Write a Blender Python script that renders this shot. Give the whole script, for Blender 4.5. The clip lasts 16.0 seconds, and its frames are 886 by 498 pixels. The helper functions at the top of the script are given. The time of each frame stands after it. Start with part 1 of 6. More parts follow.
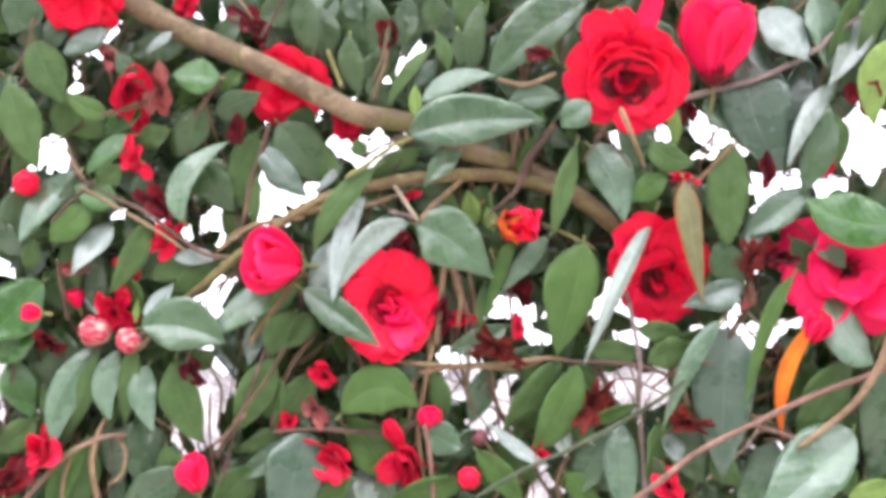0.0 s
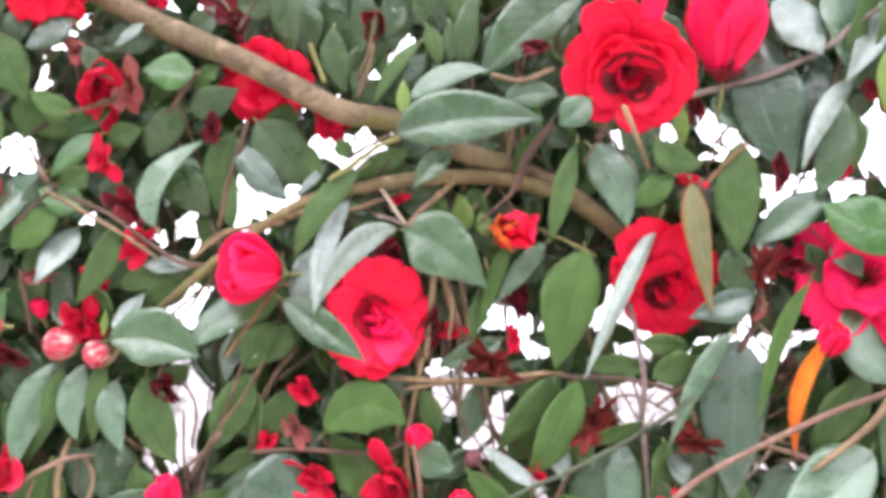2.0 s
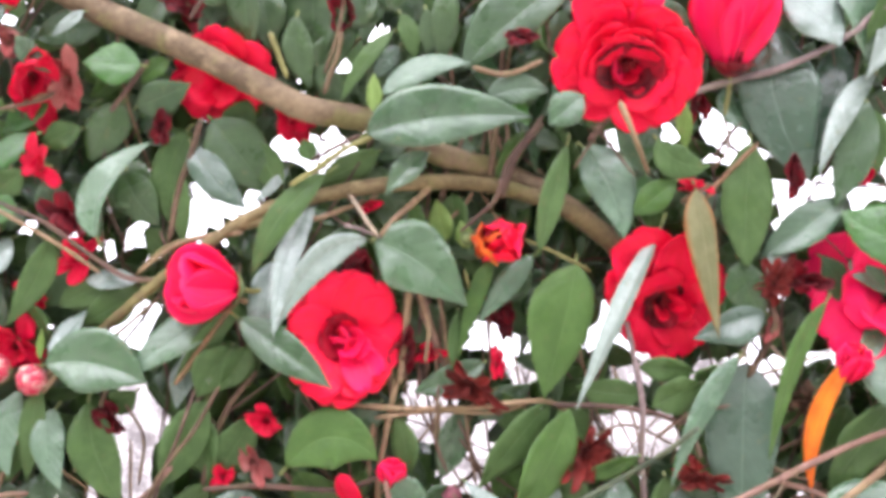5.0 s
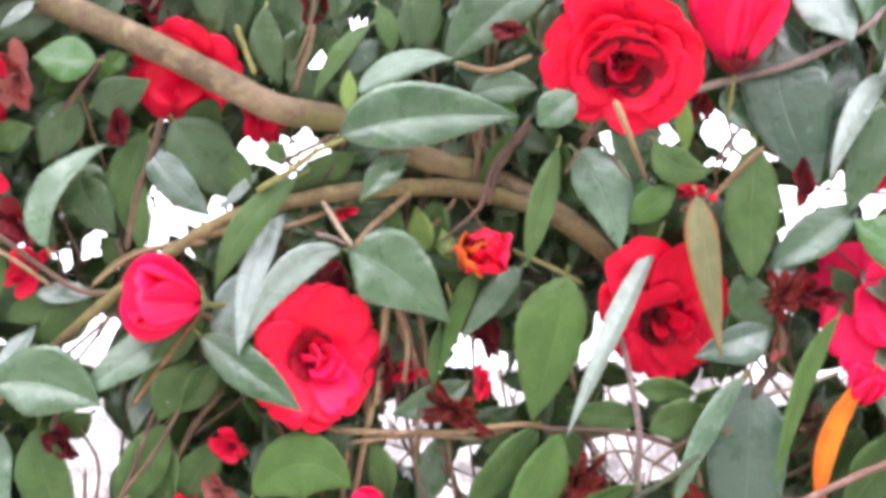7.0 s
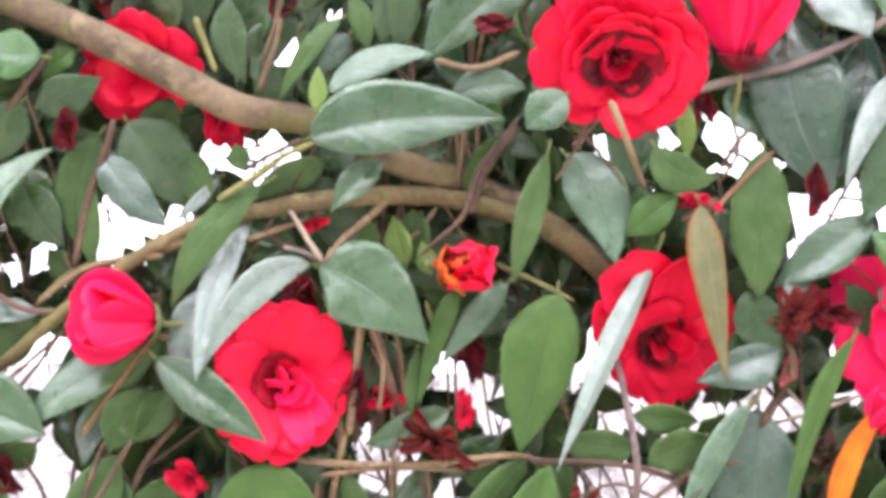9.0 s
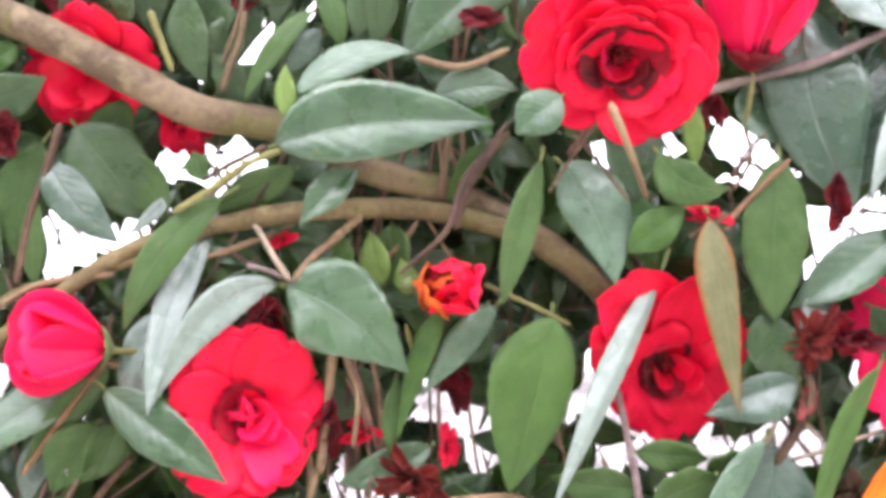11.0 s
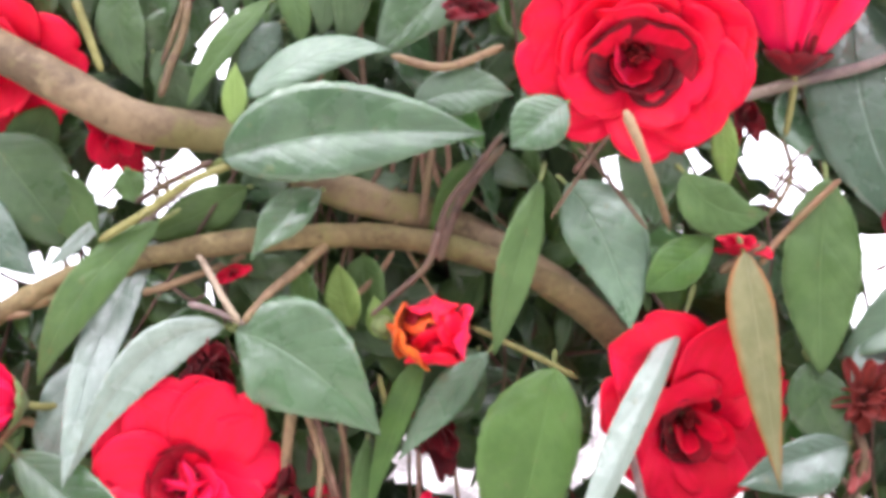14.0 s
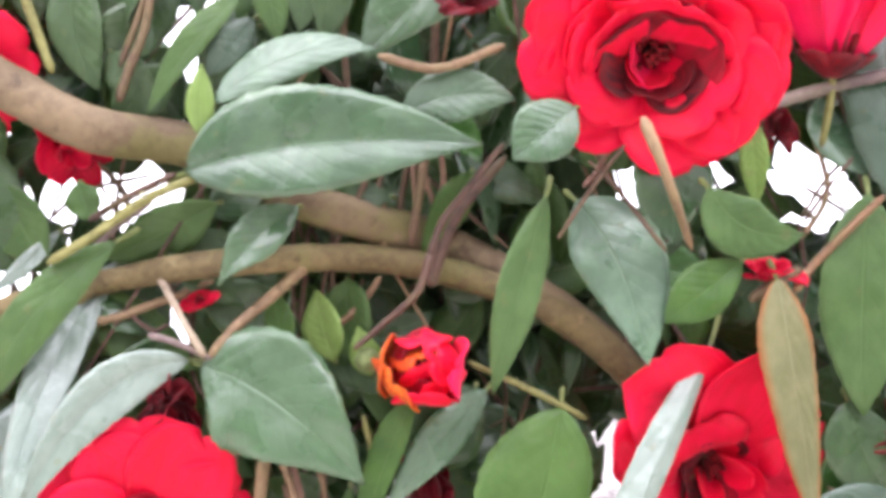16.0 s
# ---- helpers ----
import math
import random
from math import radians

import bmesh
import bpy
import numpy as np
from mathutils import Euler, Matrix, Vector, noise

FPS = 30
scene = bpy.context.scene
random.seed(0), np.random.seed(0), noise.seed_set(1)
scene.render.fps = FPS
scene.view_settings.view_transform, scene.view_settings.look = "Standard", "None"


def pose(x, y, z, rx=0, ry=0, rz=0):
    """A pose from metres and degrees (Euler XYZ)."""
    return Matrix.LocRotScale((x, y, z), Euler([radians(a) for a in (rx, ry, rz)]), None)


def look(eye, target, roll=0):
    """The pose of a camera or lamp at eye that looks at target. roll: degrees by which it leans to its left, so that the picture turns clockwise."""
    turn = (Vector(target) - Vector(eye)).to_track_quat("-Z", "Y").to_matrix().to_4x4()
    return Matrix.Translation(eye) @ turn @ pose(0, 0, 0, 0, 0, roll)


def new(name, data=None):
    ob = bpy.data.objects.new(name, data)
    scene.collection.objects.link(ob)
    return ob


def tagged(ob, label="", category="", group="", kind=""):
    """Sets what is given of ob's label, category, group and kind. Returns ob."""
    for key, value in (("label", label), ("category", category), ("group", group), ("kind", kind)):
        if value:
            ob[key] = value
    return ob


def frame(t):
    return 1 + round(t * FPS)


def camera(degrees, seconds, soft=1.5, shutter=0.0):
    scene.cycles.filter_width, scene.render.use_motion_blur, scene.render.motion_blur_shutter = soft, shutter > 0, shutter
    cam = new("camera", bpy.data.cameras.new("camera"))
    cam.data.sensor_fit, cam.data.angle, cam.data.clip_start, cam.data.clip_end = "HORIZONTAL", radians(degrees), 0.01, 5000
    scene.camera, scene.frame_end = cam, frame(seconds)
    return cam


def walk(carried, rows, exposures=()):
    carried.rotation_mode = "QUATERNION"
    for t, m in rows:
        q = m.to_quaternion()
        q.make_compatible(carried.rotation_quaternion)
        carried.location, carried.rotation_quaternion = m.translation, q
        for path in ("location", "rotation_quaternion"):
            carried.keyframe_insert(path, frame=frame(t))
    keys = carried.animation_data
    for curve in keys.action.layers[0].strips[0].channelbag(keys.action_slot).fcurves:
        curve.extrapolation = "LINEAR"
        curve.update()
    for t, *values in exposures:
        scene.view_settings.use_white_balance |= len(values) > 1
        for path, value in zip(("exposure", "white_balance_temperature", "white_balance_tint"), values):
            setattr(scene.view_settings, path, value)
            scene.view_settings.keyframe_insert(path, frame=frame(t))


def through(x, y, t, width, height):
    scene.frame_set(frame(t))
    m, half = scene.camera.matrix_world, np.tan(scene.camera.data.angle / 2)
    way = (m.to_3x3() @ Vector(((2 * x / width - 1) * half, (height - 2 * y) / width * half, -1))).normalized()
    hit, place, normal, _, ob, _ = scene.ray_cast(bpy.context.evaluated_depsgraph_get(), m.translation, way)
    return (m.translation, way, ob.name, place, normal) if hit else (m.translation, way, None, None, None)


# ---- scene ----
cam = camera(40.0, 16.0, soft=4.4)
EYE, TILT = 1.5, 14.0
PATH = [
    (0, 0.0000, 0.0000, 0.0000, 0.00, 0.00, 0.00),
    (0.5, 0.0011, 0.0149, 0.0010, -0.03, 0.01, -0.01),
    (1, 0.0023, 0.0303, 0.0020, -0.06, 0.03, -0.01),
    (1.5, 0.0035, 0.0450, 0.0030, -0.10, 0.05, -0.02),
    (2, 0.0050, 0.0602, 0.0041, -0.13, 0.07, -0.02),
    (2.5, 0.0066, 0.0749, 0.0051, -0.17, 0.09, -0.01),
    (3, 0.0084, 0.0898, 0.0063, -0.21, 0.11, -0.03),
    (3.5, 0.0101, 0.1042, 0.0075, -0.26, 0.12, -0.04),
    (4, 0.0120, 0.1191, 0.0088, -0.32, 0.13, -0.03),
    (6.5, 0.0213, 0.1908, 0.0149, -0.74, 0.25, -0.08),
    (7, 0.0235, 0.2059, 0.0163, -0.81, 0.28, -0.10),
    (7.5, 0.0255, 0.2206, 0.0177, -0.90, 0.30, -0.10),
    (8, 0.0274, 0.2360, 0.0194, -1.00, 0.34, -0.10),
    (8.5, 0.0292, 0.2512, 0.0209, -1.10, 0.38, -0.12),
    (9, 0.0311, 0.2668, 0.0225, -1.19, 0.43, -0.14),
    (11.5, 0.0409, 0.3458, 0.0303, -1.45, 0.83, -0.19),
    (12, 0.0429, 0.3622, 0.0322, -1.45, 0.91, -0.23),
    (12.5, 0.0449, 0.3780, 0.0340, -1.40, 1.00, -0.27),
    (13, 0.0471, 0.3940, 0.0359, -1.32, 1.10, -0.31),
    (13.5, 0.0491, 0.4094, 0.0375, -1.23, 1.22, -0.36),
    (14, 0.0510, 0.4244, 0.0392, -1.16, 1.34, -0.41),
    (14.5, 0.0525, 0.4385, 0.0408, -1.10, 1.46, -0.45),
    (15, 0.0541, 0.4527, 0.0423, -1.05, 1.59, -0.48),
    (15.5, 0.0556, 0.4660, 0.0438, -0.99, 1.73, -0.51),
    (16, 0.0566, 0.4791, 0.0451, -0.89, 1.88, -0.52),
]
walk(cam, [(t, pose(0, 0, EYE, TILT) @ pose(x, y, z, 90 + pitch, roll, yaw)) for t, x, y, z, yaw, pitch, roll in PATH], [(0.0, 0.79), (16.0, 0.94)])

# ---------------- sky and light: a bright overcast day ----------------
world = bpy.data.worlds.new("overcast_sky")
scene.world = world
world.use_nodes = True
wn, wl = world.node_tree.nodes, world.node_tree.links
wn.clear()
sky = wn.new("ShaderNodeTexSky")
sky.sky_type, sky.sun_disc = "NISHITA", False
sky.sun_elevation, sky.sun_rotation = radians(64), radians(245)
sky.dust_density = 4.0
veil = wn.new("ShaderNodeMix")
veil.data_type = "RGBA"
veil.inputs["Factor"].default_value = 0.9
# cloud cover: several times as bright overhead as near the horizon
spot = wn.new("ShaderNodeTexCoord")
split = wn.new("ShaderNodeSeparateXYZ")
wl.new(spot.outputs["Generated"], split.inputs[0])
cloud = wn.new("ShaderNodeMapRange")
cloud.inputs["From Min"].default_value, cloud.inputs["From Max"].default_value = 0.0, 1.0
cloud.inputs["To Min"].default_value, cloud.inputs["To Max"].default_value = 12.0, 48.0
wl.new(split.outputs["Z"], cloud.inputs["Value"])
grey = wn.new("ShaderNodeCombineColor")
for channel, gain in (("Red", 1.04), ("Green", 1.0), ("Blue", 1.12)):
    scaled = wn.new("ShaderNodeMath")
    scaled.operation = "MULTIPLY"
    scaled.inputs[1].default_value = gain
    wl.new(cloud.outputs["Result"], scaled.inputs[0])
    wl.new(scaled.outputs[0], grey.inputs[channel])
wl.new(grey.outputs["Color"], veil.inputs["B"])
back = wn.new("ShaderNodeBackground")
back.inputs["Strength"].default_value = 0.12
wout = wn.new("ShaderNodeOutputWorld")
wl.new(sky.outputs["Color"], veil.inputs["A"])
wl.new(veil.outputs["Result"], back.inputs["Color"])
wl.new(back.outputs["Background"], wout.inputs["Surface"])

sun = new("sun", bpy.data.lights.new("sun", "SUN"))
sun.data.energy, sun.data.angle, sun.data.color = 1.1, radians(40), (1.0, 0.98, 0.95)
sun.matrix_world = look((-1.2, 0.2, 4.6), (0.1, 0.8, 1.7))


# ---------------- materials ----------------
def material(name):
    m = bpy.data.materials.new(name)
    m.use_nodes = True
    return m, m.node_tree.nodes, m.node_tree.links, m.node_tree.nodes["Principled BSDF"]


def math_node(nodes, links, op, a, b=None):
    n = nodes.new("ShaderNodeMath")
    n.operation = op
    for i, v in enumerate((a, b)):
        if v is None:
            continue
        if isinstance(v, (int, float)):
            n.inputs[i].default_value = v
        else:
            links.new(v, n.inputs[i])
    return n.outputs[0]


def mix_node(nodes, links, fac, a, b, mode="MIX"):
    n = nodes.new("ShaderNodeMix")
    n.data_type, n.blend_type = "RGBA", mode
    for key, v in (("Factor", fac), ("A", a), ("B", b)):
        if isinstance(v, (int, float)):
            n.inputs[key].default_value = v
        elif isinstance(v, tuple):
            n.inputs[key].default_value = (*v, 1)
        else:
            links.new(v, n.inputs[key])
    return n.outputs["Result"]


def ramp_node(nodes, links, fac, lo, hi):
    n = nodes.new("ShaderNodeMapRange")
    n.interpolation_type = "SMOOTHSTEP"
    links.new(fac, n.inputs["Value"])
    n.inputs["From Min"].default_value, n.inputs["From Max"].default_value = lo, hi
    return n.outputs["Result"]


def noise_node(nodes, links, scale, detail=3.0, rough=0.55, vec=None):
    n = nodes.new("ShaderNodeTexNoise")
    n.inputs["Scale"].default_value, n.inputs["Detail"].default_value, n.inputs["Roughness"].default_value = scale, detail, rough
    links.new(vec if vec is not None else nodes.new("ShaderNodeTexCoord").outputs["Object"], n.inputs["Vector"])
    return n.outputs["Fac"]


def leaf_material(name, dark, light, rough, gloss, through, vein=0.35, edge=None):
    """Leaf skin: two tones of green, a pale midrib and side veins along the leaf's own length, mottling, waxy gloss and some light coming through."""
    m, N, K, bsdf = material(name)
    uv = N.new("ShaderNodeUVMap")
    uv.uv_map = "leaf"
    sep = N.new("ShaderNodeSeparateXYZ")
    K.new(uv.outputs["UV"], sep.inputs[0])
    u, v = sep.outputs["X"], math_node(N, K, "ABSOLUTE", sep.outputs["Y"])
    rand = N.new("ShaderNodeObjectInfo").outputs["Random"]
    coarse = noise_node(N, K, 28, 3)
    fine = noise_node(N, K, 420, 4, 0.7)
    tone = math_node(N, K, "ADD", math_node(N, K, "MULTIPLY", rand, 0.55), math_node(N, K, "MULTIPLY", coarse, 0.75))
    col = mix_node(N, K, math_node(N, K, "SUBTRACT", tone, 0.15), dark, light)
    # side veins lean forward from the midrib
    side = math_node(N, K, "SUBTRACT", math_node(N, K, "ADD", math_node(N, K, "MULTIPLY", u, 8.5), math_node(N, K, "MULTIPLY", coarse, 0.9)), math_node(N, K, "MULTIPLY", v, 2.2))
    tri = math_node(N, K, "PINGPONG", side, 0.5)
    veins = math_node(N, K, "SUBTRACT", 1.0, ramp_node(N, K, tri, 0.0, 0.09))
    rib = math_node(N, K, "SUBTRACT", 1.0, ramp_node(N, K, v, 0.0, 0.045))
    lines = math_node(N, K, "MAXIMUM", rib, math_node(N, K, "MULTIPLY", veins, 0.09))
    col = mix_node(N, K, math_node(N, K, "MULTIPLY", lines, vein), col, tuple(min(1, c * 2.2 + 0.05) for c in light))
    margin = math_node(N, K, "MULTIPLY", ramp_node(N, K, v, 0.90, 0.99), 0.4)
    col = mix_node(N, K, margin, col, tuple(min(1, c * 1.7 + 0.04) for c in light))
    # pale patches at random: mottled reflections put into the leaf colour
    col = mix_node(N, K, math_node(N, K, "MULTIPLY", ramp_node(N, K, noise_node(N, K, 95, 5, 0.65), 0.40, 0.66), 0.42), col, tuple(c * 1.3 + 0.004 for c in light))
    spots = ramp_node(N, K, noise_node(N, K, 160, 2), 0.66, 0.74)
    col = mix_node(N, K, math_node(N, K, "MULTIPLY", spots, 0.3), col, (0.16, 0.15, 0.06))
    if edge:
        rim = ramp_node(N, K, math_node(N, K, "ADD", v, math_node(N, K, "MULTIPLY", coarse, 0.6)), 0.95, 1.4)
        col = mix_node(N, K, rim, col, edge)
    K.new(col, bsdf.inputs["Base Color"])
    bsdf.inputs["Roughness"].default_value = rough
    wet = ramp_node(N, K, noise_node(N, K, 48, 3), 0.44, 0.60)
    K.new(math_node(N, K, "SUBTRACT", math_node(N, K, "ADD", math_node(N, K, "MULTIPLY", fine, 0.25), rough + 0.04), math_node(N, K, "MULTIPLY", wet, 0.26)), bsdf.inputs["Roughness"])
    bsdf.inputs["Specular IOR Level"].default_value = gloss
    bsdf.inputs["Coat Weight"].default_value, bsdf.inputs["Coat Roughness"].default_value = max(0.0, gloss - 0.40) * 0.9, 0.13
    bump = N.new("ShaderNodeBump")
    bump.inputs["Strength"].default_value, bump.inputs["Distance"].default_value = 0.6, 0.0018
    h = math_node(N, K, "ADD", math_node(N, K, "MULTIPLY", noise_node(N, K, 42, 2), 1.6), math_node(N, K, "SUBTRACT", math_node(N, K, "MULTIPLY", noise_node(N, K, 110, 3), 0.8), math_node(N, K, "SUBTRACT", math_node(N, K, "MULTIPLY", lines, 0.6), math_node(N, K, "MULTIPLY", tri, 0.2))))
    K.new(h, bump.inputs["Height"])
    K.new(bump.outputs["Normal"], bsdf.inputs["Normal"])
    thin = N.new("ShaderNodeBsdfTranslucent")
    K.new(mix_node(N, K, 0.6, col, (0.20, 0.34, 0.05)), thin.inputs["Color"])
    blend = N.new("ShaderNodeMixShader")
    blend.inputs["Fac"].default_value = through
    K.new(bsdf.outputs["BSDF"], blend.inputs[1])
    K.new(thin.outputs["BSDF"], blend.inputs[2])
    K.new(blend.outputs["Shader"], N["Material Output"].inputs["Surface"])
    return m


def petal_material(name, base, deep, rough=0.45, through=0.25, streak=None):
    """Petal: velvety, with fine lengthwise veins, darker towards its foot."""
    m, N, K, bsdf = material(name)
    uv = N.new("ShaderNodeUVMap")
    uv.uv_map = "leaf"
    sep = N.new("ShaderNodeSeparateXYZ")
    K.new(uv.outputs["UV"], sep.inputs[0])
    u, v = sep.outputs["X"], sep.outputs["Y"]
    coarse = noise_node(N, K, 55, 3)
    lines = N.new("ShaderNodeTexNoise")
    lines.inputs["Scale"].default_value, lines.inputs["Detail"].default_value = 1.0, 3
    st = N.new("ShaderNodeCombineXYZ")
    K.new(math_node(N, K, "MULTIPLY", u, 2.5), st.inputs["X"])
    K.new(math_node(N, K, "MULTIPLY", v, 11.0), st.inputs["Y"])
    K.new(N.new("ShaderNodeObjectInfo").outputs["Random"], st.inputs["Z"])
    K.new(st.outputs[0], lines.inputs["Vector"])
    fac = math_node(N, K, "ADD", math_node(N, K, "MULTIPLY", coarse, 0.5), math_node(N, K, "MULTIPLY", lines.outputs["Fac"], 0.5))
    col = mix_node(N, K, ramp_node(N, K, fac, 0.38, 0.62), deep, base)
    if streak:
        col = mix_node(N, K, ramp_node(N, K, lines.outputs["Fac"], 0.50, 0.57), col, streak)
    K.new(col, bsdf.inputs["Base Color"])
    bsdf.inputs["Roughness"].default_value = rough
    bsdf.inputs["Specular IOR Level"].default_value = 0.25
    bsdf.inputs["Sheen Weight"].default_value = 0.08
    bump = N.new("ShaderNodeBump")
    bump.inputs["Strength"].default_value, bump.inputs["Distance"].default_value = 0.22, 0.0008
    K.new(fac, bump.inputs["Height"])
    K.new(bump.outputs["Normal"], bsdf.inputs["Normal"])
    thin = N.new("ShaderNodeBsdfTranslucent")
    K.new(col, thin.inputs["Color"])
    blend = N.new("ShaderNodeMixShader")
    blend.inputs["Fac"].default_value = through
    K.new(bsdf.outputs["BSDF"], blend.inputs[1])
    K.new(thin.outputs["BSDF"], blend.inputs[2])
    K.new(blend.outputs["Shader"], N["Material Output"].inputs["Surface"])
    return m


LEAF = {
    "g": leaf_material("leaf_glossy_green", (0.018, 0.052, 0.019), (0.046, 0.100, 0.038), 0.28, 0.76, 0.14, 0.25),
    "t": leaf_material("leaf_blue_green", (0.026, 0.070, 0.030), (0.062, 0.125, 0.057), 0.28, 0.80, 0.10, 0.25),
    # p and q: base colours lightened to carry part of the sky's sheen
    "p": leaf_material("leaf_sheen_pale", (0.090, 0.142, 0.112), (0.205, 0.260, 0.222), 0.25, 0.9, 0.08, 0.3),
    "q": leaf_material("leaf_sheen_blue_green", (0.039, 0.092, 0.047), (0.095, 0.172, 0.096), 0.28, 0.86, 0.08, 0.25),
    "b": leaf_material("leaf_dark_blue_green", (0.022, 0.060, 0.032), (0.054, 0.100, 0.064), 0.26, 0.85, 0.08),
    "u": leaf_material("leaf_matt_underside", (0.036, 0.083, 0.018), (0.083, 0.150, 0.046), 0.44, 0.42, 0.22, 0.25),
    "v": leaf_material("leaf_fresh_green", (0.034, 0.090, 0.013), (0.080, 0.160, 0.034), 0.42, 0.46, 0.25, 0.25),
    "y": leaf_material("leaf_young_yellow_green", (0.13, 0.23, 0.04), (0.24, 0.35, 0.10), 0.50, 0.4, 0.3),
    "e": leaf_material("leaf_rich_green", (0.018, 0.078, 0.010), (0.050, 0.148, 0.026), 0.28, 0.7, 0.2),
    "k": leaf_material("leaf_old_deep_green", (0.023, 0.060, 0.018), (0.057, 0.107, 0.037), 0.34, 0.60, 0.20, 0.25),
    "o": petal_material("leaf_withered_orange", (0.80, 0.24, 0.02), (0.66, 0.13, 0.015)),
    "d": leaf_material("leaf_browning", (0.10, 0.115, 0.04), (0.21, 0.195, 0.10), 0.55, 0.4, 0.2, 0.3, (0.30, 0.09, 0.02)),
}


PETAL = {
    "red": petal_material("petal_red", (0.90, 0.003, 0.060), (0.80, 0.002, 0.036)),
    # deep: darker red that puts the shade between inner petals into their colour
    "deep": petal_material("petal_shaded_red", (0.46, 0.001, 0.026), (0.27, 0.001, 0.014)),
    "pink": petal_material("petal_pinkish_red", (0.92, 0.010, 0.125), (0.89, 0.006, 0.09)),
    "wilt": petal_material("petal_wilting_red", (0.80, 0.003, 0.062), (0.58, 0.002, 0.032)),
    # dark: withered petals; also paints the shade inside open flowers
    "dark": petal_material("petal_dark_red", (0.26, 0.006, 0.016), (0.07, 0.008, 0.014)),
    "dead": petal_material("petal_withered_brown", (0.25, 0.020, 0.014), (0.085, 0.012, 0.010), 0.6),
    "brown": petal_material("petal_dry_brown", (0.14, 0.075, 0.045), (0.06, 0.035, 0.022), 0.7),
    "faded": petal_material("petal_faded_pink", (0.42, 0.16, 0.14), (0.28, 0.04, 0.04), 0.6),
    "orange": petal_material("petal_orange", (0.80, 0.20, 0.02), (0.62, 0.07, 0.015)),
    "bud": petal_material("petal_striped_cream", (0.66, 0.05, 0.12), (0.55, 0.02, 0.06), 0.5, 0.15, (0.74, 0.55, 0.46)),
    "budred": petal_material("petal_striped_crimson", (0.64, 0.012, 0.07), (0.50, 0.008, 0.04), 0.45, 0.15, (0.72, 0.22, 0.26)),
    "mauve": petal_material("petal_mauve", (0.28, 0.09, 0.11), (0.16, 0.05, 0.07), 0.6),
    "green": petal_material("sepal_green", (0.20, 0.24, 0.10), (0.11, 0.15, 0.05), 0.55, 0.1),
    "stamen": petal_material("stamen_red", (0.30, 0.008, 0.02), (0.20, 0.006, 0.012), 0.5, 0.2),
}


def bark_material(name, light, dark, rough=0.5, scale=90, film=0.2):
    """Bark: two browns, dark scars, a film of green algae and pale lichen."""
    m, N, K, bsdf = material(name)
    big = noise_node(N, K, scale * 0.35, 3)
    small = noise_node(N, K, scale * 4, 5, 0.7)
    fac = math_node(N, K, "ADD", math_node(N, K, "MULTIPLY", big, 0.6), math_node(N, K, "MULTIPLY", small, 0.4))
    col = mix_node(N, K, ramp_node(N, K, fac, 0.36, 0.62), dark, light)
    scars = ramp_node(N, K, noise_node(N, K, scale * 1.5, 4, 0.7), 0.58, 0.66)
    col = mix_node(N, K, math_node(N, K, "MULTIPLY", scars, 0.6), col, tuple(c * 0.55 for c in dark))
    algae = ramp_node(N, K, noise_node(N, K, scale * 0.5, 4, 0.65), 0.50, 0.62)
    col = mix_node(N, K, math_node(N, K, "MULTIPLY", algae, film), col, (0.17, 0.165, 0.055))
    moss = ramp_node(N, K, noise_node(N, K, scale * 0.8, 4), 0.60, 0.70)
    col = mix_node(N, K, math_node(N, K, "MULTIPLY", moss, 0.5), col, tuple(min(1, c * 1.5 + 0.03) for c in light))
    K.new(col, bsdf.inputs["Base Color"])
    bsdf.inputs["Roughness"].default_value = rough
    bsdf.inputs["Specular IOR Level"].default_value = 0.3
    bump = N.new("ShaderNodeBump")
    bump.inputs["Strength"].default_value, bump.inputs["Distance"].default_value = 0.6, 0.0015
    K.new(fac, bump.inputs["Height"])
    K.new(bump.outputs["Normal"], bsdf.inputs["Normal"])
    return m


BARK = {
    "bark": bark_material("bark_grey_brown", (0.225, 0.165, 0.10), (0.105, 0.072, 0.046), 0.7, 60, 0.6),
    "bark2": bark_material("bark_olive", (0.215, 0.165, 0.08), (0.11, 0.078, 0.04), 0.7, 90, 0.5),
    "dark": bark_material("twig_dark", (0.135, 0.078, 0.060), (0.06, 0.036, 0.030)),
    "grey": bark_material("twig_grey", (0.24, 0.18, 0.17), (0.13, 0.09, 0.09)),
    "tan": bark_material("twig_tan", (0.31, 0.21, 0.125), (0.17, 0.105, 0.065)),
    "brown": bark_material("twig_brown", (0.16, 0.10, 0.066), (0.075, 0.045, 0.03)),
    "rust": bark_material("twig_rust", (0.25, 0.14, 0.075), (0.13, 0.07, 0.04)),
    "pinkish": bark_material("twig_pinkish", (0.27, 0.155, 0.12), (0.15, 0.08, 0.062)),
    "darkgreen": bark_material("twig_dark_green", (0.08, 0.10, 0.06), (0.04, 0.055, 0.035)),
    "yellowish": bark_material("twig_yellow_green", (0.25, 0.24, 0.09), (0.14, 0.13, 0.045)),
    "stalk": bark_material("stalk_green", (0.20, 0.24, 0.09), (0.12, 0.15, 0.05)),
    "pale": bark_material("twig_pale", (0.45, 0.36, 0.28), (0.30, 0.23, 0.17)),
}


# ---------------- builders ----------------
TOWARD = Vector((0, -math.cos(radians(TILT)), -math.sin(radians(TILT))))
UPWARD = Vector((0, -math.sin(radians(TILT)), math.cos(radians(TILT))))


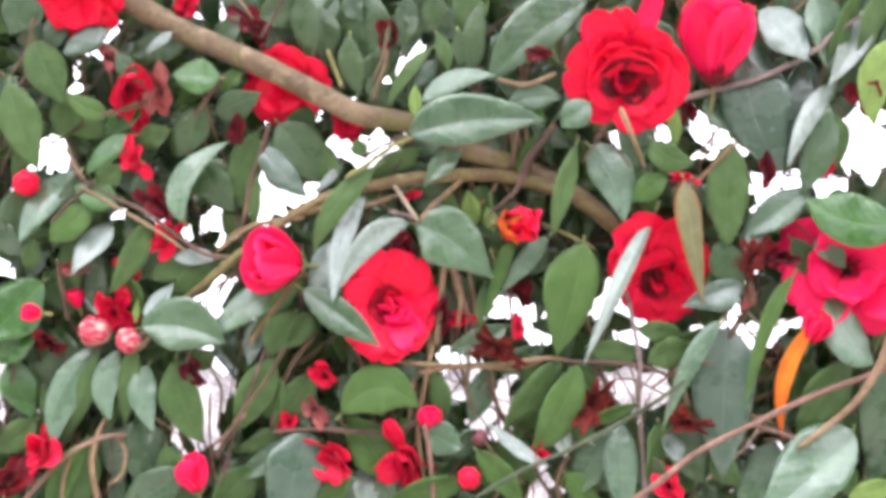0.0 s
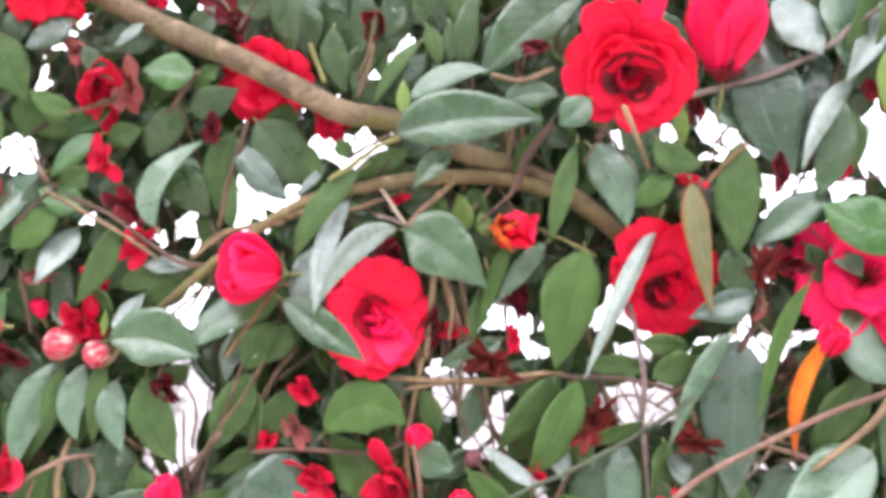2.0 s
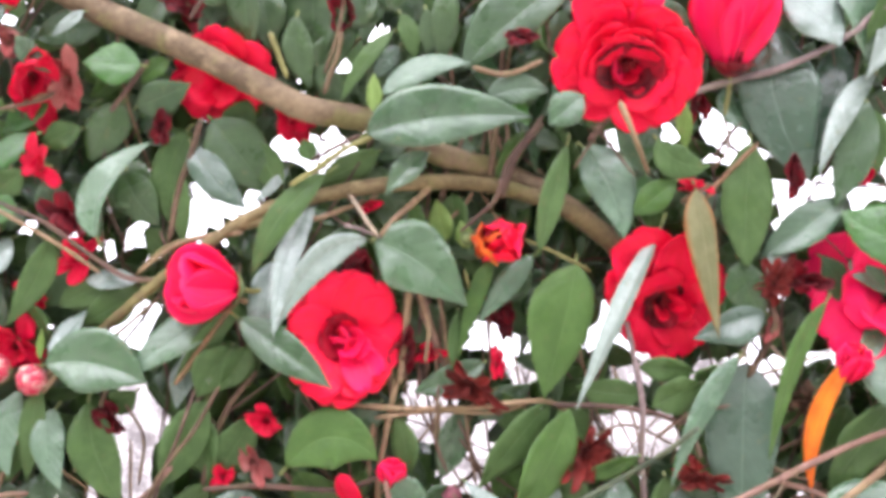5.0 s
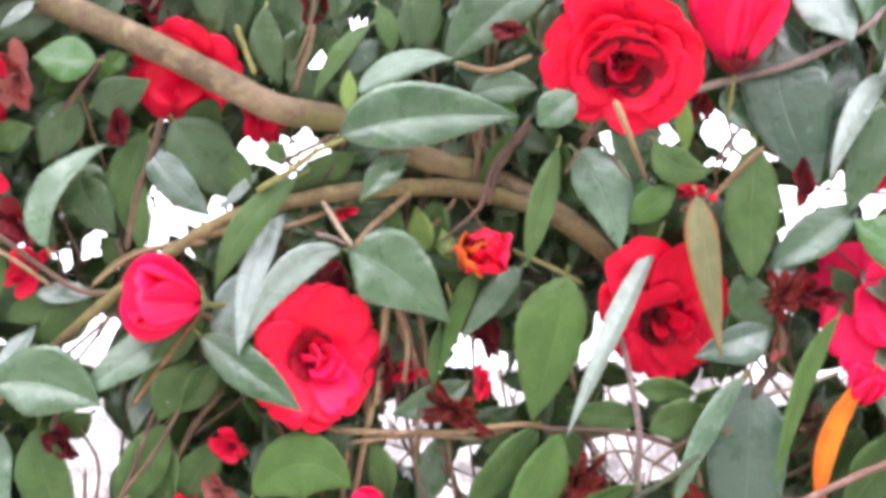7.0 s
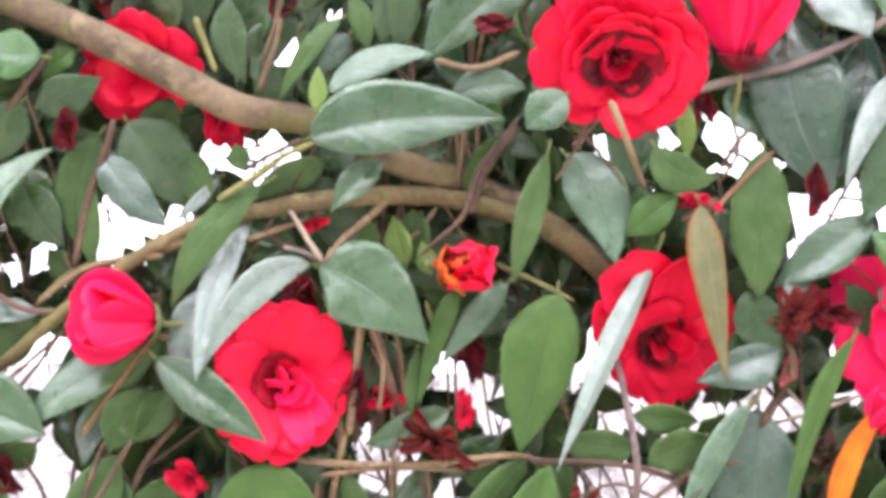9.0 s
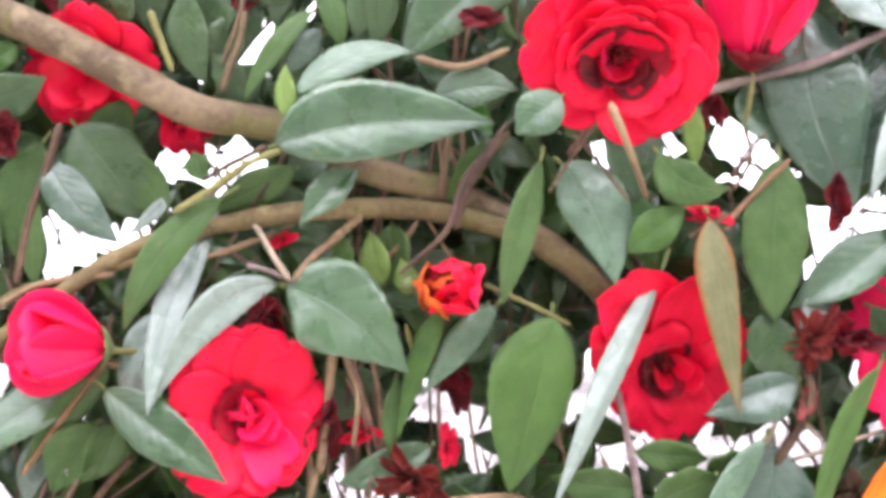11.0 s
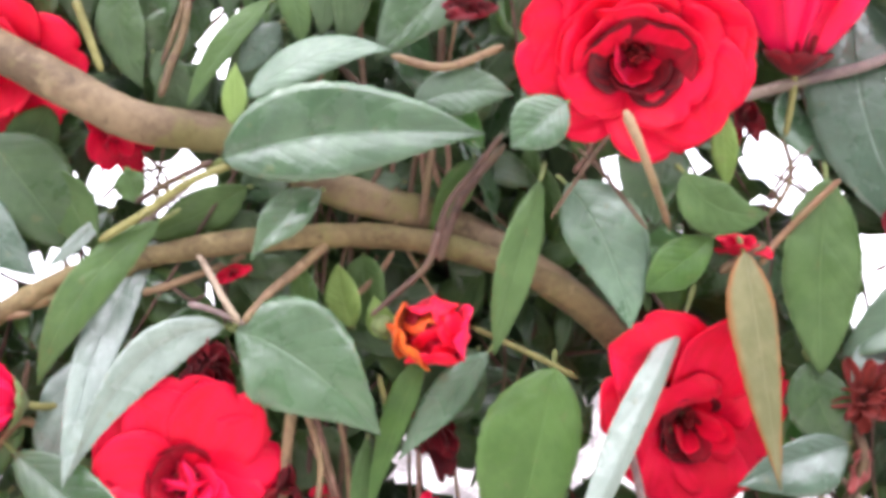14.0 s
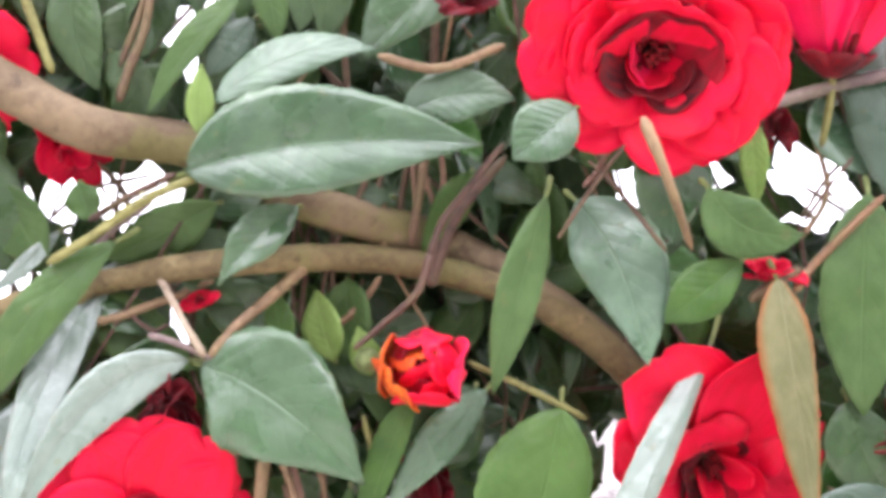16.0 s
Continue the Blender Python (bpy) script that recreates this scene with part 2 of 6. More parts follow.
def part(name, bm, mat, parent, label=""):
    me = bpy.data.meshes.new(name)
    for f in bm.faces:
        f.smooth = True
    bm.to_mesh(me)
    bm.free()
    me.materials.append(mat)
    ob = new(name, me)
    ob.parent = parent
    if label:
        ob["label"] = label
    return ob


def sheet(bm, points, uvs, thick):
    """A curved sheet of rows of points, closed to a thin solid."""
    layer = bm.loops.layers.uv.get("leaf") or bm.loops.layers.uv.new("leaf")
    rows, cols = len(points), len(points[0])
    top = [[bm.verts.new(p) for p in row] for row in points]

    def normal(i, j):
        a = points[min(i + 1, rows - 1)][j] - points[max(i - 1, 0)][j]
        b = points[i][min(j + 1, cols - 1)] - points[i][max(j - 1, 0)]
        n = a.cross(b)
        return n.normalized() if n.length > 1e-12 else Vector((0, 0, 1))

    low = [[bm.verts.new(points[i][j] - normal(i, j) * thick) for j in range(cols)] for i in range(rows)]

    def face(vs, ts):
        try:
            f = bm.faces.new(vs)
        except ValueError:
            return
        for loop, t in zip(f.loops, ts):
            loop[layer].uv = t

    for i in range(rows - 1):
        for j in range(cols - 1):
            ring = ((i, j), (i + 1, j), (i + 1, j + 1), (i, j + 1))
            face([top[a][b] for a, b in ring], [uvs[a][b] for a, b in ring])
            face([low[a][b] for a, b in reversed(ring)], [uvs[a][b] for a, b in reversed(ring)])
    border = [(0, j) for j in range(cols)] + [(i, cols - 1) for i in range(1, rows)]
    border += [(rows - 1, j) for j in range(cols - 2, -1, -1)] + [(i, 0) for i in range(rows - 2, 0, -1)]
    for a, b in zip(border, border[1:] + border[:1]):
        face([top[a[0]][a[1]], top[b[0]][b[1]], low[b[0]][b[1]], low[a[0]][a[1]]], [uvs[a[0]][a[1]], uvs[b[0]][b[1]], uvs[b[0]][b[1]], uvs[a[0]][a[1]]])


def blade(bm, base, tip, width, roll, bend, fold, sway, rng, rows=16, half=4):
    """One camellia blade between two points: pointed oval, folded at the midrib, bowed, with a finely toothed, slightly waved edge."""
    base, tip = Vector(base), Vector(tip)
    axis = tip - base
    length = axis.length
    axis.normalize()
    face = (TOWARD - axis * TOWARD.dot(axis)).normalized()
    face = Matrix.Rotation(radians(roll), 3, axis) @ face
    across = axis.cross(face)
    phase, waves = rng.uniform(0, 6.3), rng.uniform(1.2, 2.4)
    widest = rng.uniform(0.36, 0.5)
    taper, point = rng.uniform(1.6, 2.2), rng.uniform(0.95, 1.3)
    twist, droop = radians(rng.uniform(-30, 30)), rng.uniform(-0.02, 0.10)
    points, uvs = [], []
    for i in range(rows + 1):
        s = i / rows
        u = s
        if s < widest:
            shape = math.sin(math.pi / 2 * (s / widest)) ** 0.72
        else:
            q = (s - widest) / (1 - widest)
            shape = max(0.0, (1 - q ** taper)) ** point
        shape = max(shape, 0.012)
        arch = 1 - (2 * u - 1) ** 2
        mid = base + axis * (length * u) + face * (length * (bend * arch - droop * s ** 3)) + across * (sway * length * arch)
        side = Matrix.Rotation(twist * (s - 0.5), 3, axis) @ across
        lifted = side.cross(axis)
        row, tex = [], []
        for j in range(-half, half + 1):
            v = j / half
            tooth = 1.0 + (0.022 if i % 2 else -0.012) * (abs(j) == half)
            off = v * shape * width / 2 * tooth
            lift = fold * abs(off) * (1 - 0.35 * abs(v)) + 0.05 * width * v * v * math.sin(waves * 6.28 * s + phase + (1.3 if v > 0 else 0))
            row.append(mid + side * off + lifted * lift)
            tex.append((s, v))
        points.append(row)
        uvs.append(tex)
    sheet(bm, points, uvs, 0.0004)
    return base, base + axis * (length * 0.05) + face * (bend * length * 0.19) + across * (sway * length * 0.19)


def tube(bm, points, radii, sides=8, rng=None, rough=0.0):
    """A tapering round stem through points on a smooth curve."""
    pts = [Vector(p) for p in points]
    ext = [pts[0] * 2 - pts[1]] + pts + [pts[-1] * 2 - pts[-2]]
    line = []
    for k in range(len(pts) - 1):
        a, b, c, d = ext[k : k + 4]
        steps = 7
        for i in range(steps):
            t = i / steps
            p = 0.5 * ((2 * b) + (c - a) * t + (2 * a - 5 * b + 4 * c - d) * t * t + (3 * b - a - 3 * c + d) * t ** 3)
            line.append(p)
    line.append(pts[-1])
    rings, total = [], len(line) - 1
    side = Vector((0.3, 0.9, 0.1))
    for i, p in enumerate(line):
        t = (line[min(i + 1, total)] - line[max(i - 1, 0)]).normalized()
        a = t.cross(side).normalized()
        b = t.cross(a)
        r = (radii[0] + (radii[1] - radii[0]) * i / total) * (0.4 if i in (0, total) else 1)
        if rng and rough:
            r *= 1 + rng.uniform(-rough, rough)
        rings.append([bm.verts.new(p + (a * math.cos(q) + b * math.sin(q)) * r) for q in (2 * math.pi * k / sides for k in range(sides))])
    for one, two in zip(rings, rings[1:]):
        for k in range(sides):
            bm.faces.new((one[k], one[(k + 1) % sides], two[(k + 1) % sides], two[k]))
    bm.faces.new(rings[0][::-1])
    bm.faces.new(rings[-1])


bush = tagged(new("camellia_bush"), "dense evergreen camellia bush with glossy leaves and red flowers", "bush")
dice = random.Random(11)


TIPPED = {"p": (8, 36), "q": (8, 35), "t": (5, 32), "b": (0, 30), "u": (-38, 8), "v": (-25, 10), "k": (-35, 25)}


def leaf(base, tip, width, kind, roll=None, bend=None, fold=None, sway=None):
    """roll: degrees by which the leaf's face tips up to the sky."""
    rng = random.Random(dice.random())
    roll = rng.uniform(*TIPPED.get(kind, (-25, 30))) if roll is None else roll
    width /= max(0.6, math.cos(radians(roll)))
    if Vector(tip).x > Vector(base).x:
        roll = -roll
    bend = rng.uniform(-0.02, 0.07) if bend is None else bend
    fold = rng.uniform(0.05, 0.35) if fold is None else fold
    sway = rng.uniform(-0.05, 0.05) if sway is None else sway
    bm = bmesh.new()
    a, b = blade(bm, base, tip, width, roll, bend, fold, sway, rng)
    ob = part("leaf", bm, LEAF[kind], bush, {"o": "withered bright orange curled leaf", "d": "dying olive leaf with a rust-brown edge"}.get(kind, ""))
    bm = bmesh.new()
    tube(bm, [a - (b - a) * 0.5 - TOWARD * 0.006, a - TOWARD * 0.0010, b - TOWARD * 0.0008], [0.0012, 0.0005], 6)
    part("leaf_stalk", bm, BARK["stalk"], ob)
    return ob


# degrees by which the face of a leaf looks up to the sky
LEANS = {"p": 22, "q": 17, "t": 9, "b": 8, "g": 10, "e": 6, "u": 2, "v": 2, "k": -2}


def bent_leaf(kind, base, mid, tip, left, right, lift_left, lift_right, arch, widest=0.42, lean=None):
    """A leaf on a curved midrib from base through mid to tip. left, right: how wide each half shows; lift: degrees by which its edge comes towards the path."""
    rng = random.Random(dice.random())
    a, m, c = Vector(base), Vector(mid), Vector(tip)
    knee = m * 2 - (a + c) / 2
    length = (c - a).length
    rows, half = 24, 6
    phase, waves = rng.uniform(0, 6.3), rng.uniform(1.3, 2.6)
    taper, point = rng.uniform(1.7, 2.1), rng.uniform(0.95, 1.2)
    ripple = rng.uniform(0.05, 0.10)
    lean = math.tan(radians(LEANS.get(kind, 0) if lean is None else lean))
    points, uvs, stem = [], [], []
    for i in range(rows + 1):
        s = i / rows
        way = ((knee - a) * (1 - s) + (c - knee) * s).normalized()
        face = (TOWARD - way * TOWARD.dot(way)).normalized()
        across = way.cross(face)
        if s < widest:
            shape = math.sin(math.pi / 2 * (s / widest)) ** 0.70
        else:
            q = (s - widest) / (1 - widest)
            shape = max(0.0, 1 - q ** taper) ** point
        shape = max(shape, 0.012)
        bow = length * arch * (1 - (2 * s - 1) ** 2)
        spot = a * (1 - s) ** 2 + knee * 2 * s * (1 - s) + c * s * s + face * bow
        stem.append(spot + TOWARD * (lean * (m - spot).dot(UPWARD)))
        row, tex = [], []
        for j in range(-half, half + 1):
            v = j / half
            wide, lift = (left, lift_left) if v < 0 else (right, lift_right)
            tooth = 1.0 + (0.020 if i % 2 else -0.012) * (abs(j) == half) + 0.02 * math.sin(9 * s + phase + (2 if v > 0 else 0))
            off = abs(v) * shape * wide * tooth
            rise = off * math.tan(radians(lift)) * (1.15 - 0.45 * abs(v))
            rise += ripple * wide * shape * v * v * math.sin(waves * 6.28 * s + phase + (1.3 if v > 0 else 0)) + 0.16 * off * (1 - abs(v))
            p = spot + across * (off if v > 0 else -off) + face * rise
            row.append(p + TOWARD * (lean * (m - p).dot(UPWARD)))
            tex.append((s, v))
        points.append(row)
        uvs.append(tex)
    bm = bmesh.new()
    sheet(bm, points, uvs, 0.0004)
    ob = part("leaf", bm, LEAF[kind], bush, "dying olive leaf with a rust-brown edge" if kind == "d" else "")
    bm = bmesh.new()
    tube(bm, [stem[0] - (stem[2] - stem[0]) * 1.2 - TOWARD * 0.006, stem[0] - TOWARD * 0.0010, stem[2] - TOWARD * 0.0008], [0.0012, 0.0005], 6)
    part("leaf_stalk", bm, BARK["stalk"], ob)
    return ob


def twig(kind, radii, *points):
    bm = bmesh.new()
    thick = radii[0] > 0.0045
    tube(bm, points, radii, 14 if thick else 8, random.Random(dice.random()), 0.035 if thick else 0.07)
    if thick:
        for v in bm.verts:
            v.co += Vector((noise.noise(v.co * 60), noise.noise(v.co * 60 + Vector((9, 0, 0))), noise.noise(v.co * 60 + Vector((0, 9, 0))))) * radii[0] * 0.10
    return part("branch" if thick else "twig", bm, BARK[kind], bush, "thick grey-brown arching branch" if radii[0] > 0.008 else "")


def petal(bm, length, width, turn, opened, curl, cup, ruffle, rng, foot=0.0, rise=0.0, crumple=0.0, notch=0.06, rows=9, half=4):
    """One petal round the local z axis: it leaves the centre at the angle opened from the axis and bends outward by curl."""
    out = Vector((math.cos(turn), math.sin(turn), 0))
    across = Vector((-math.sin(turn), math.cos(turn), 0))
    at, points, uvs = out * foot + Vector((0, 0, rise)), [], []
    seed = Vector((rng.uniform(0, 50), rng.uniform(0, 50), rng.uniform(0, 50)))
    for i in range(rows + 1):
        s = i / rows
        ang = radians(opened + curl * s)
        way = out * math.sin(ang) + Vector((0, 0, math.cos(ang)))
        inward = Vector((0, 0, math.sin(ang))) - out * math.cos(ang)
        if i:
            at = at + way * (length / rows)
        w = 0.22 + 0.78 * math.sin(math.pi / 2 * min(1, s / 0.62)) if s < 0.62 else math.sqrt(max(0.0, 1 - ((s - 0.62) / 0.395) ** 2)) ** 0.8
        row, tex = [], []
        for j in range(-half, half + 1):
            v = j / half
            dip = notch * length * max(0, s - 0.75) * 4 * (1 - min(1, abs(v) * 3))
            p = at + across * (v * w * width / 2) + inward * (cup * width * 0.5 * v * v * w) - way * dip
            n = noise.noise(p * 70 + seed)
            p = p + inward * (n * ruffle * width * (0.25 + 0.75 * s) * (0.35 + 0.65 * abs(v)))
            if crumple:
                p = p + Vector((noise.noise(p * 120 + seed), noise.noise(p * 120 - seed), noise.noise(p * 120 + seed * 2))) * crumple * length
            row.append(p)
            tex.append((s, v))
        points.append(row)
        uvs.append(tex)
    sheet(bm, points, uvs, 0.0005)


# rings of a flower: petals, length, width, opened, curl, cup, ruffle, crumple (lengths against the flower's radius)
STYLES = {
    "loose": [(6, 1.05, 1.0, 34, 66, 0.12, 0.24, 0.0), (4, 0.8, 0.75, 20, 50, 0.3, 0.3, 0.03)],
    "tulip": [(4, 1.0, 0.95, 10, 6, 0.5, 0.16, 0.0), (3, 0.94, 0.85, 6, 6, 0.42, 0.16, 0.0)],
    "wilt": [(5, 1.0, 0.75, 45, 35, 0.4, 0.35, 0.10), (3, 0.7, 0.6, 20, 20, 0.5, 0.3, 0.10)],
    "dark": [(5, 1.0, 0.8, 40, 35, 0.5, 0.35, 0.14), (4, 0.7, 0.6, 20, 20, 0.5, 0.35, 0.14)],
    "dead": [(11, 1.05, 0.30, 44, 40, 0.7, 0.4, 0.10), (9, 0.85, 0.28, 26, 30, 0.7, 0.4, 0.10), (6, 0.6, 0.24, 10, 16, 0.7, 0.4, 0.10)],
}
STYLES["open"] = STYLES["loose"]
STYLES["faded"] = STYLES["wilt"]
STYLES["brown"] = STYLES["dead"]
TINT = {"open": "red", "loose": "pink", "tulip": "pink", "wilt": "wilt", "dark": "dark", "dead": "dead", "faded": "faded", "brown": "brown"}


def turned(facing):
    z = Vector(facing).normalized()
    x = Vector((1, 0.13, 0.07)).cross(z).normalized()
    return Matrix((x, z.cross(x), z)).transposed().to_4x4()


def flower(at, facing, radius, style, seed, label):
    """A camellia flower: each petal a part of its own, a tuft of stamens and a calyx on a short stalk."""
    rng = random.Random(seed)
    root = tagged(new("camellia_flower"), label, "flower", "camellia flowers")
    root.matrix_world = Matrix.Translation(at) @ turned(facing) @ pose(0, 0, 0, 0, 0, rng.uniform(0, 360))
    if style in ("wilt", "dark", "dead", "faded", "brown"):
        root.scale = (rng.uniform(1.0, 1.25), rng.uniform(0.5, 0.8), 1.0)
    for k, (count, length, width, opened, curl, cup, ruffle, crumple) in enumerate(STYLES[style]):
        start = rng.uniform(0, 6.3)
        for i in range(count):
            bm = bmesh.new()
            worn = crumple > 0.07
            petal(bm, radius * length * (rng.uniform(0.6, 1.3) if worn else rng.uniform(0.88, 1.08)), radius * width * rng.uniform(0.9, 1.12), start + 6.283 * (i + rng.uniform(-0.13, 0.13)) / count,
                  opened + (rng.uniform(-28, 40) if worn else rng.uniform(-9, 9)), curl + rng.uniform(-10, 12), cup, ruffle, rng, radius * 0.05, radius * (0.03 * k + 0.006 * (i % 3)), crumple)
            part("petal", bm, PETAL[TINT[style]], root)
    if style in ("loose", "wilt"):
        bm = bmesh.new()
        for i in range(16):
            a, r = rng.uniform(0, 6.3), radius * rng.uniform(0.02, 0.09)
            foot = Vector((math.cos(a) * r, math.sin(a) * r, radius * 0.05))
            head = Vector((math.cos(a) * r * 2, math.sin(a) * r * 2, radius * rng.uniform(0.32, 0.42)))
            tube(bm, [foot, (foot + head) / 2, head], [radius * 0.012, radius * 0.02], 5)
        part("stamen_tuft", bm, PETAL["stamen"], root)
    bm = bmesh.new()
    for i in range(5):
        petal(bm, radius * 0.26, radius * 0.24, 1.257 * i, 70, -25, 0.4, 0.05, rng, radius * 0.02, -radius * 0.06, rows=5, half=2)
    part("calyx", bm, PETAL["green"], root)
    bm = bmesh.new()
    tube(bm, [Vector((0, 0, -radius * 0.45)), Vector((radius * 0.03, 0, -radius * 0.2)), Vector((0, 0, radius * 0.05))], [0.0014, 0.0017], 6)
    part("stalk", bm, BARK["yellowish"], root)
    return root


def bloom(at, facing, radius, petals, seed, label, ruffle=0.20, sepals="green"):
    """A large flower, petal by petal: turn (0 down, 90 to the right), length, width, opened, curl and tint; a calyx and a short stalk behind."""
    rng = random.Random(seed)
    root = tagged(new("camellia_flower"), label, "flower", "camellia flowers")
    root.matrix_world = Matrix.Translation(at) @ turned(facing)
    for i, (turn, length, width, opened, curl, tint) in enumerate(petals):
        bm = bmesh.new()
        petal(bm, radius * length, radius * width, radians(turn + rng.uniform(-5, 5)), opened, curl + rng.uniform(-6, 6), 0.16 if length > 0.6 else 0.45, ruffle, rng, radius * 0.05, radius * 0.012 * (i % 4), 0.0 if length > 0.6 else 0.03, rng.uniform(0.02, 0.07), 12, 6)
        part("petal", bm, PETAL[tint], root)
    bm = bmesh.new()
    for i in range(22):
        a, r = rng.uniform(0, 6.3), radius * rng.uniform(0.01, 0.10)
        foot = Vector((math.cos(a) * r, math.sin(a) * r, 0))
        head = Vector((math.cos(a) * r * 1.5, math.sin(a) * r * 1.5, radius * rng.uniform(0.20, 0.30)))
        tube(bm, [foot, (foot + head) / 2, head], [radius * 0.022, radius * 0.026], 5)
    for i in range(6):
        petal(bm, radius * 0.17, radius * 0.20, 1.047 * i, 84, 4, 0.1, 0.0, rng, 0.0, radius * 0.02, rows=4, half=2)
    part("stamen_tuft", bm, PETAL["stamen"], root)
    bm = bmesh.new()
    for i in range(5):
        petal(bm, radius * 0.26, radius * 0.24, 1.257 * i, 70, -25, 0.4, 0.05, rng, radius * 0.02, -radius * 0.06, rows=5, half=2)
    part("calyx", bm, PETAL[sepals], root)
    bm = bmesh.new()
    tube(bm, [Vector((0, 0, -radius * 0.45)), Vector((radius * 0.03, 0, -radius * 0.2)), Vector((0, 0, radius * 0.05))], [0.0014, 0.0017], 6)
    part("stalk", bm, BARK["yellowish"], root)
    return root


def bud(at, facing, radius, style, seed, label):
    """A closed bud of overlapping scales."""
    rng = random.Random(seed + 100)
    tint = {"pinkbud": "bud", "redbud": "red", "mauvebud": "mauve", "greenbud": "green"}[style]
    root = tagged(new("flower_bud"), label, "bud", "camellia buds")
    root.matrix_world = Matrix.Translation(at) @ turned(facing) @ pose(0, 0, 0, 0, 0, rng.uniform(0, 360))
    for k, (count, size) in enumerate(((4, 1.0), (4, 0.9), (3, 0.78))):
        for i in range(count):
            bm = bmesh.new()
            petal(bm, radius * 2.75 * size, radius * 1.75 * size, 6.283 * (i + 0.4 * k) / count + rng.uniform(-0.2, 0.2), 82, -150, 0.55, 0.03, rng, 0.0, radius * (-0.95 + 0.06 * k), notch=0.0, rows=14, half=7)
            part("petal", bm, PETAL["budred" if tint == "bud" and rng.random() < 0.55 else tint], root)
    bm = bmesh.new()
    for i in range(5):
        petal(bm, radius * 1.1, radius * 1.0, 1.257 * i, 88, -80, 0.5, 0.03, rng, 0.0, -radius * 1.06, notch=0.0, rows=6, half=3)
    part("calyx", bm, PETAL["green"], root)
    bm = bmesh.new()
    tube(bm, [Vector((0, 0, -radius * 1.8)), Vector((0.0005, 0, -radius * 1.4)), Vector((0, 0, -radius))], [0.0013, 0.0018], 6)
    part("stalk", bm, BARK["brown"], root)
    return root


# ---------------- ground ----------------
def ground_material():
    m, N, K, bsdf = material("pale_gravel")
    fac = noise_node(N, K, 30, 6, 0.7)
    K.new(mix_node(N, K, fac, (0.22, 0.205, 0.175), (0.46, 0.44, 0.39)), bsdf.inputs["Base Color"])
    bsdf.inputs["Roughness"].default_value = 0.9
    bump = N.new("ShaderNodeBump")
    bump.inputs["Strength"].default_value = 0.5
    K.new(fac, bump.inputs["Height"])
    K.new(bump.outputs["Normal"], bsdf.inputs["Normal"])
    return m


bm = bmesh.new()
bmesh.ops.create_grid(bm, x_segments=8, y_segments=8, size=600)
tagged(part("ground", bm, ground_material(), None), "pale gravel ground under the bush", "ground", "", "structure")


# ---------------- unseen wall, added behind the camera for fill light and reflections ---
def wall_material():
    m, N, K, bsdf = material("added_wall_grey")
    fac = noise_node(N, K, 3, 6, 0.65)
    K.new(mix_node(N, K, fac, (0.20, 0.20, 0.185), (0.37, 0.36, 0.34)), bsdf.inputs["Base Color"])
    bsdf.inputs["Roughness"].default_value = 0.9
    return m


bm = bmesh.new()
bmesh.ops.create_cube(bm, size=1.0, matrix=Matrix.Translation((0, -3.6, 1.9)) @ Matrix.Diagonal((22.0, 0.3, 3.8, 1)))
bmesh.ops.bevel(bm, geom=bm.edges[:], offset=0.03, segments=2, affect="EDGES")
tagged(part("wall_south", bm, wall_material(), None), "plain unseen wall added to shape the light on the bush", "wall", "", "structure")


# ---------------- pale bare trees far off, below the sky ----------------
def distance_material():
    m, N, K, bsdf = material("hazy_bare_trees")
    blotch, fine = noise_node(N, K, 0.9, 5, 0.65), noise_node(N, K, 9, 4, 0.7)
    fac = math_node(N, K, "ADD", math_node(N, K, "MULTIPLY", blotch, 0.6), math_node(N, K, "MULTIPLY", fine, 0.4))
    K.new(mix_node(N, K, ramp_node(N, K, fac, 0.40, 0.60), (0.09, 0.08, 0.08), (0.34, 0.315, 0.315)), bsdf.inputs["Base Color"])
    bsdf.inputs["Roughness"].default_value = 1.0
    return m


bm = bmesh.new()
rim = random.Random(21)
far_rows = []
for i in range(97):
    a = radians(20 + 140 * i / 96)
    x, y = 42 * math.cos(a), 42 * math.sin(a)
    top = 8.6 + 1.6 * noise.noise(Vector((i * 0.13, 0, 0))) + 1.0 * noise.noise(Vector((i * 0.7, 5, 0)))
    far_rows.append([bm.verts.new((x * (1 + 0.02 * k) + rim.uniform(-0.2, 0.2), y * (1 + 0.02 * k), -0.1 + (top + 0.1) * k / 6)) for k in range(7)])
for one, two in zip(far_rows, far_rows[1:]):
    for k in range(6):
        bm.faces.new((one[k + 1], two[k + 1], two[k], one[k]))
tagged(part("backdrop", bm, distance_material(), None), "pale hazy belt of bare trees far behind the bush", "trees", "", "structure")


# ---------------- rain drops hanging on twigs and leaf tips ----------------
def water_material():
    m, N, K, bsdf = material("rain_water")
    bsdf.inputs["Base Color"].default_value = (1, 1, 1, 1)
    bsdf.inputs["Roughness"].default_value = 0.02
    bsdf.inputs["IOR"].default_value = 1.33
    bsdf.inputs["Transmission Weight"].default_value = 1.0
    return m


WATER = water_material()


def drop(at, size):
    """A hanging drop, drawn out to a point at its top."""
    bm = bmesh.new()
    bmesh.ops.create_uvsphere(bm, u_segments=12, v_segments=9, radius=size)
    for v in bm.verts:
        h = v.co.z / size
        if h > 0:
            v.co.x *= 1 - 0.45 * h * h
            v.co.y *= 1 - 0.45 * h * h
            v.co.z *= 1.35
        v.co += Vector(at)
    return part("water_drop", bm, WATER, bush, "clear hanging rain drop")


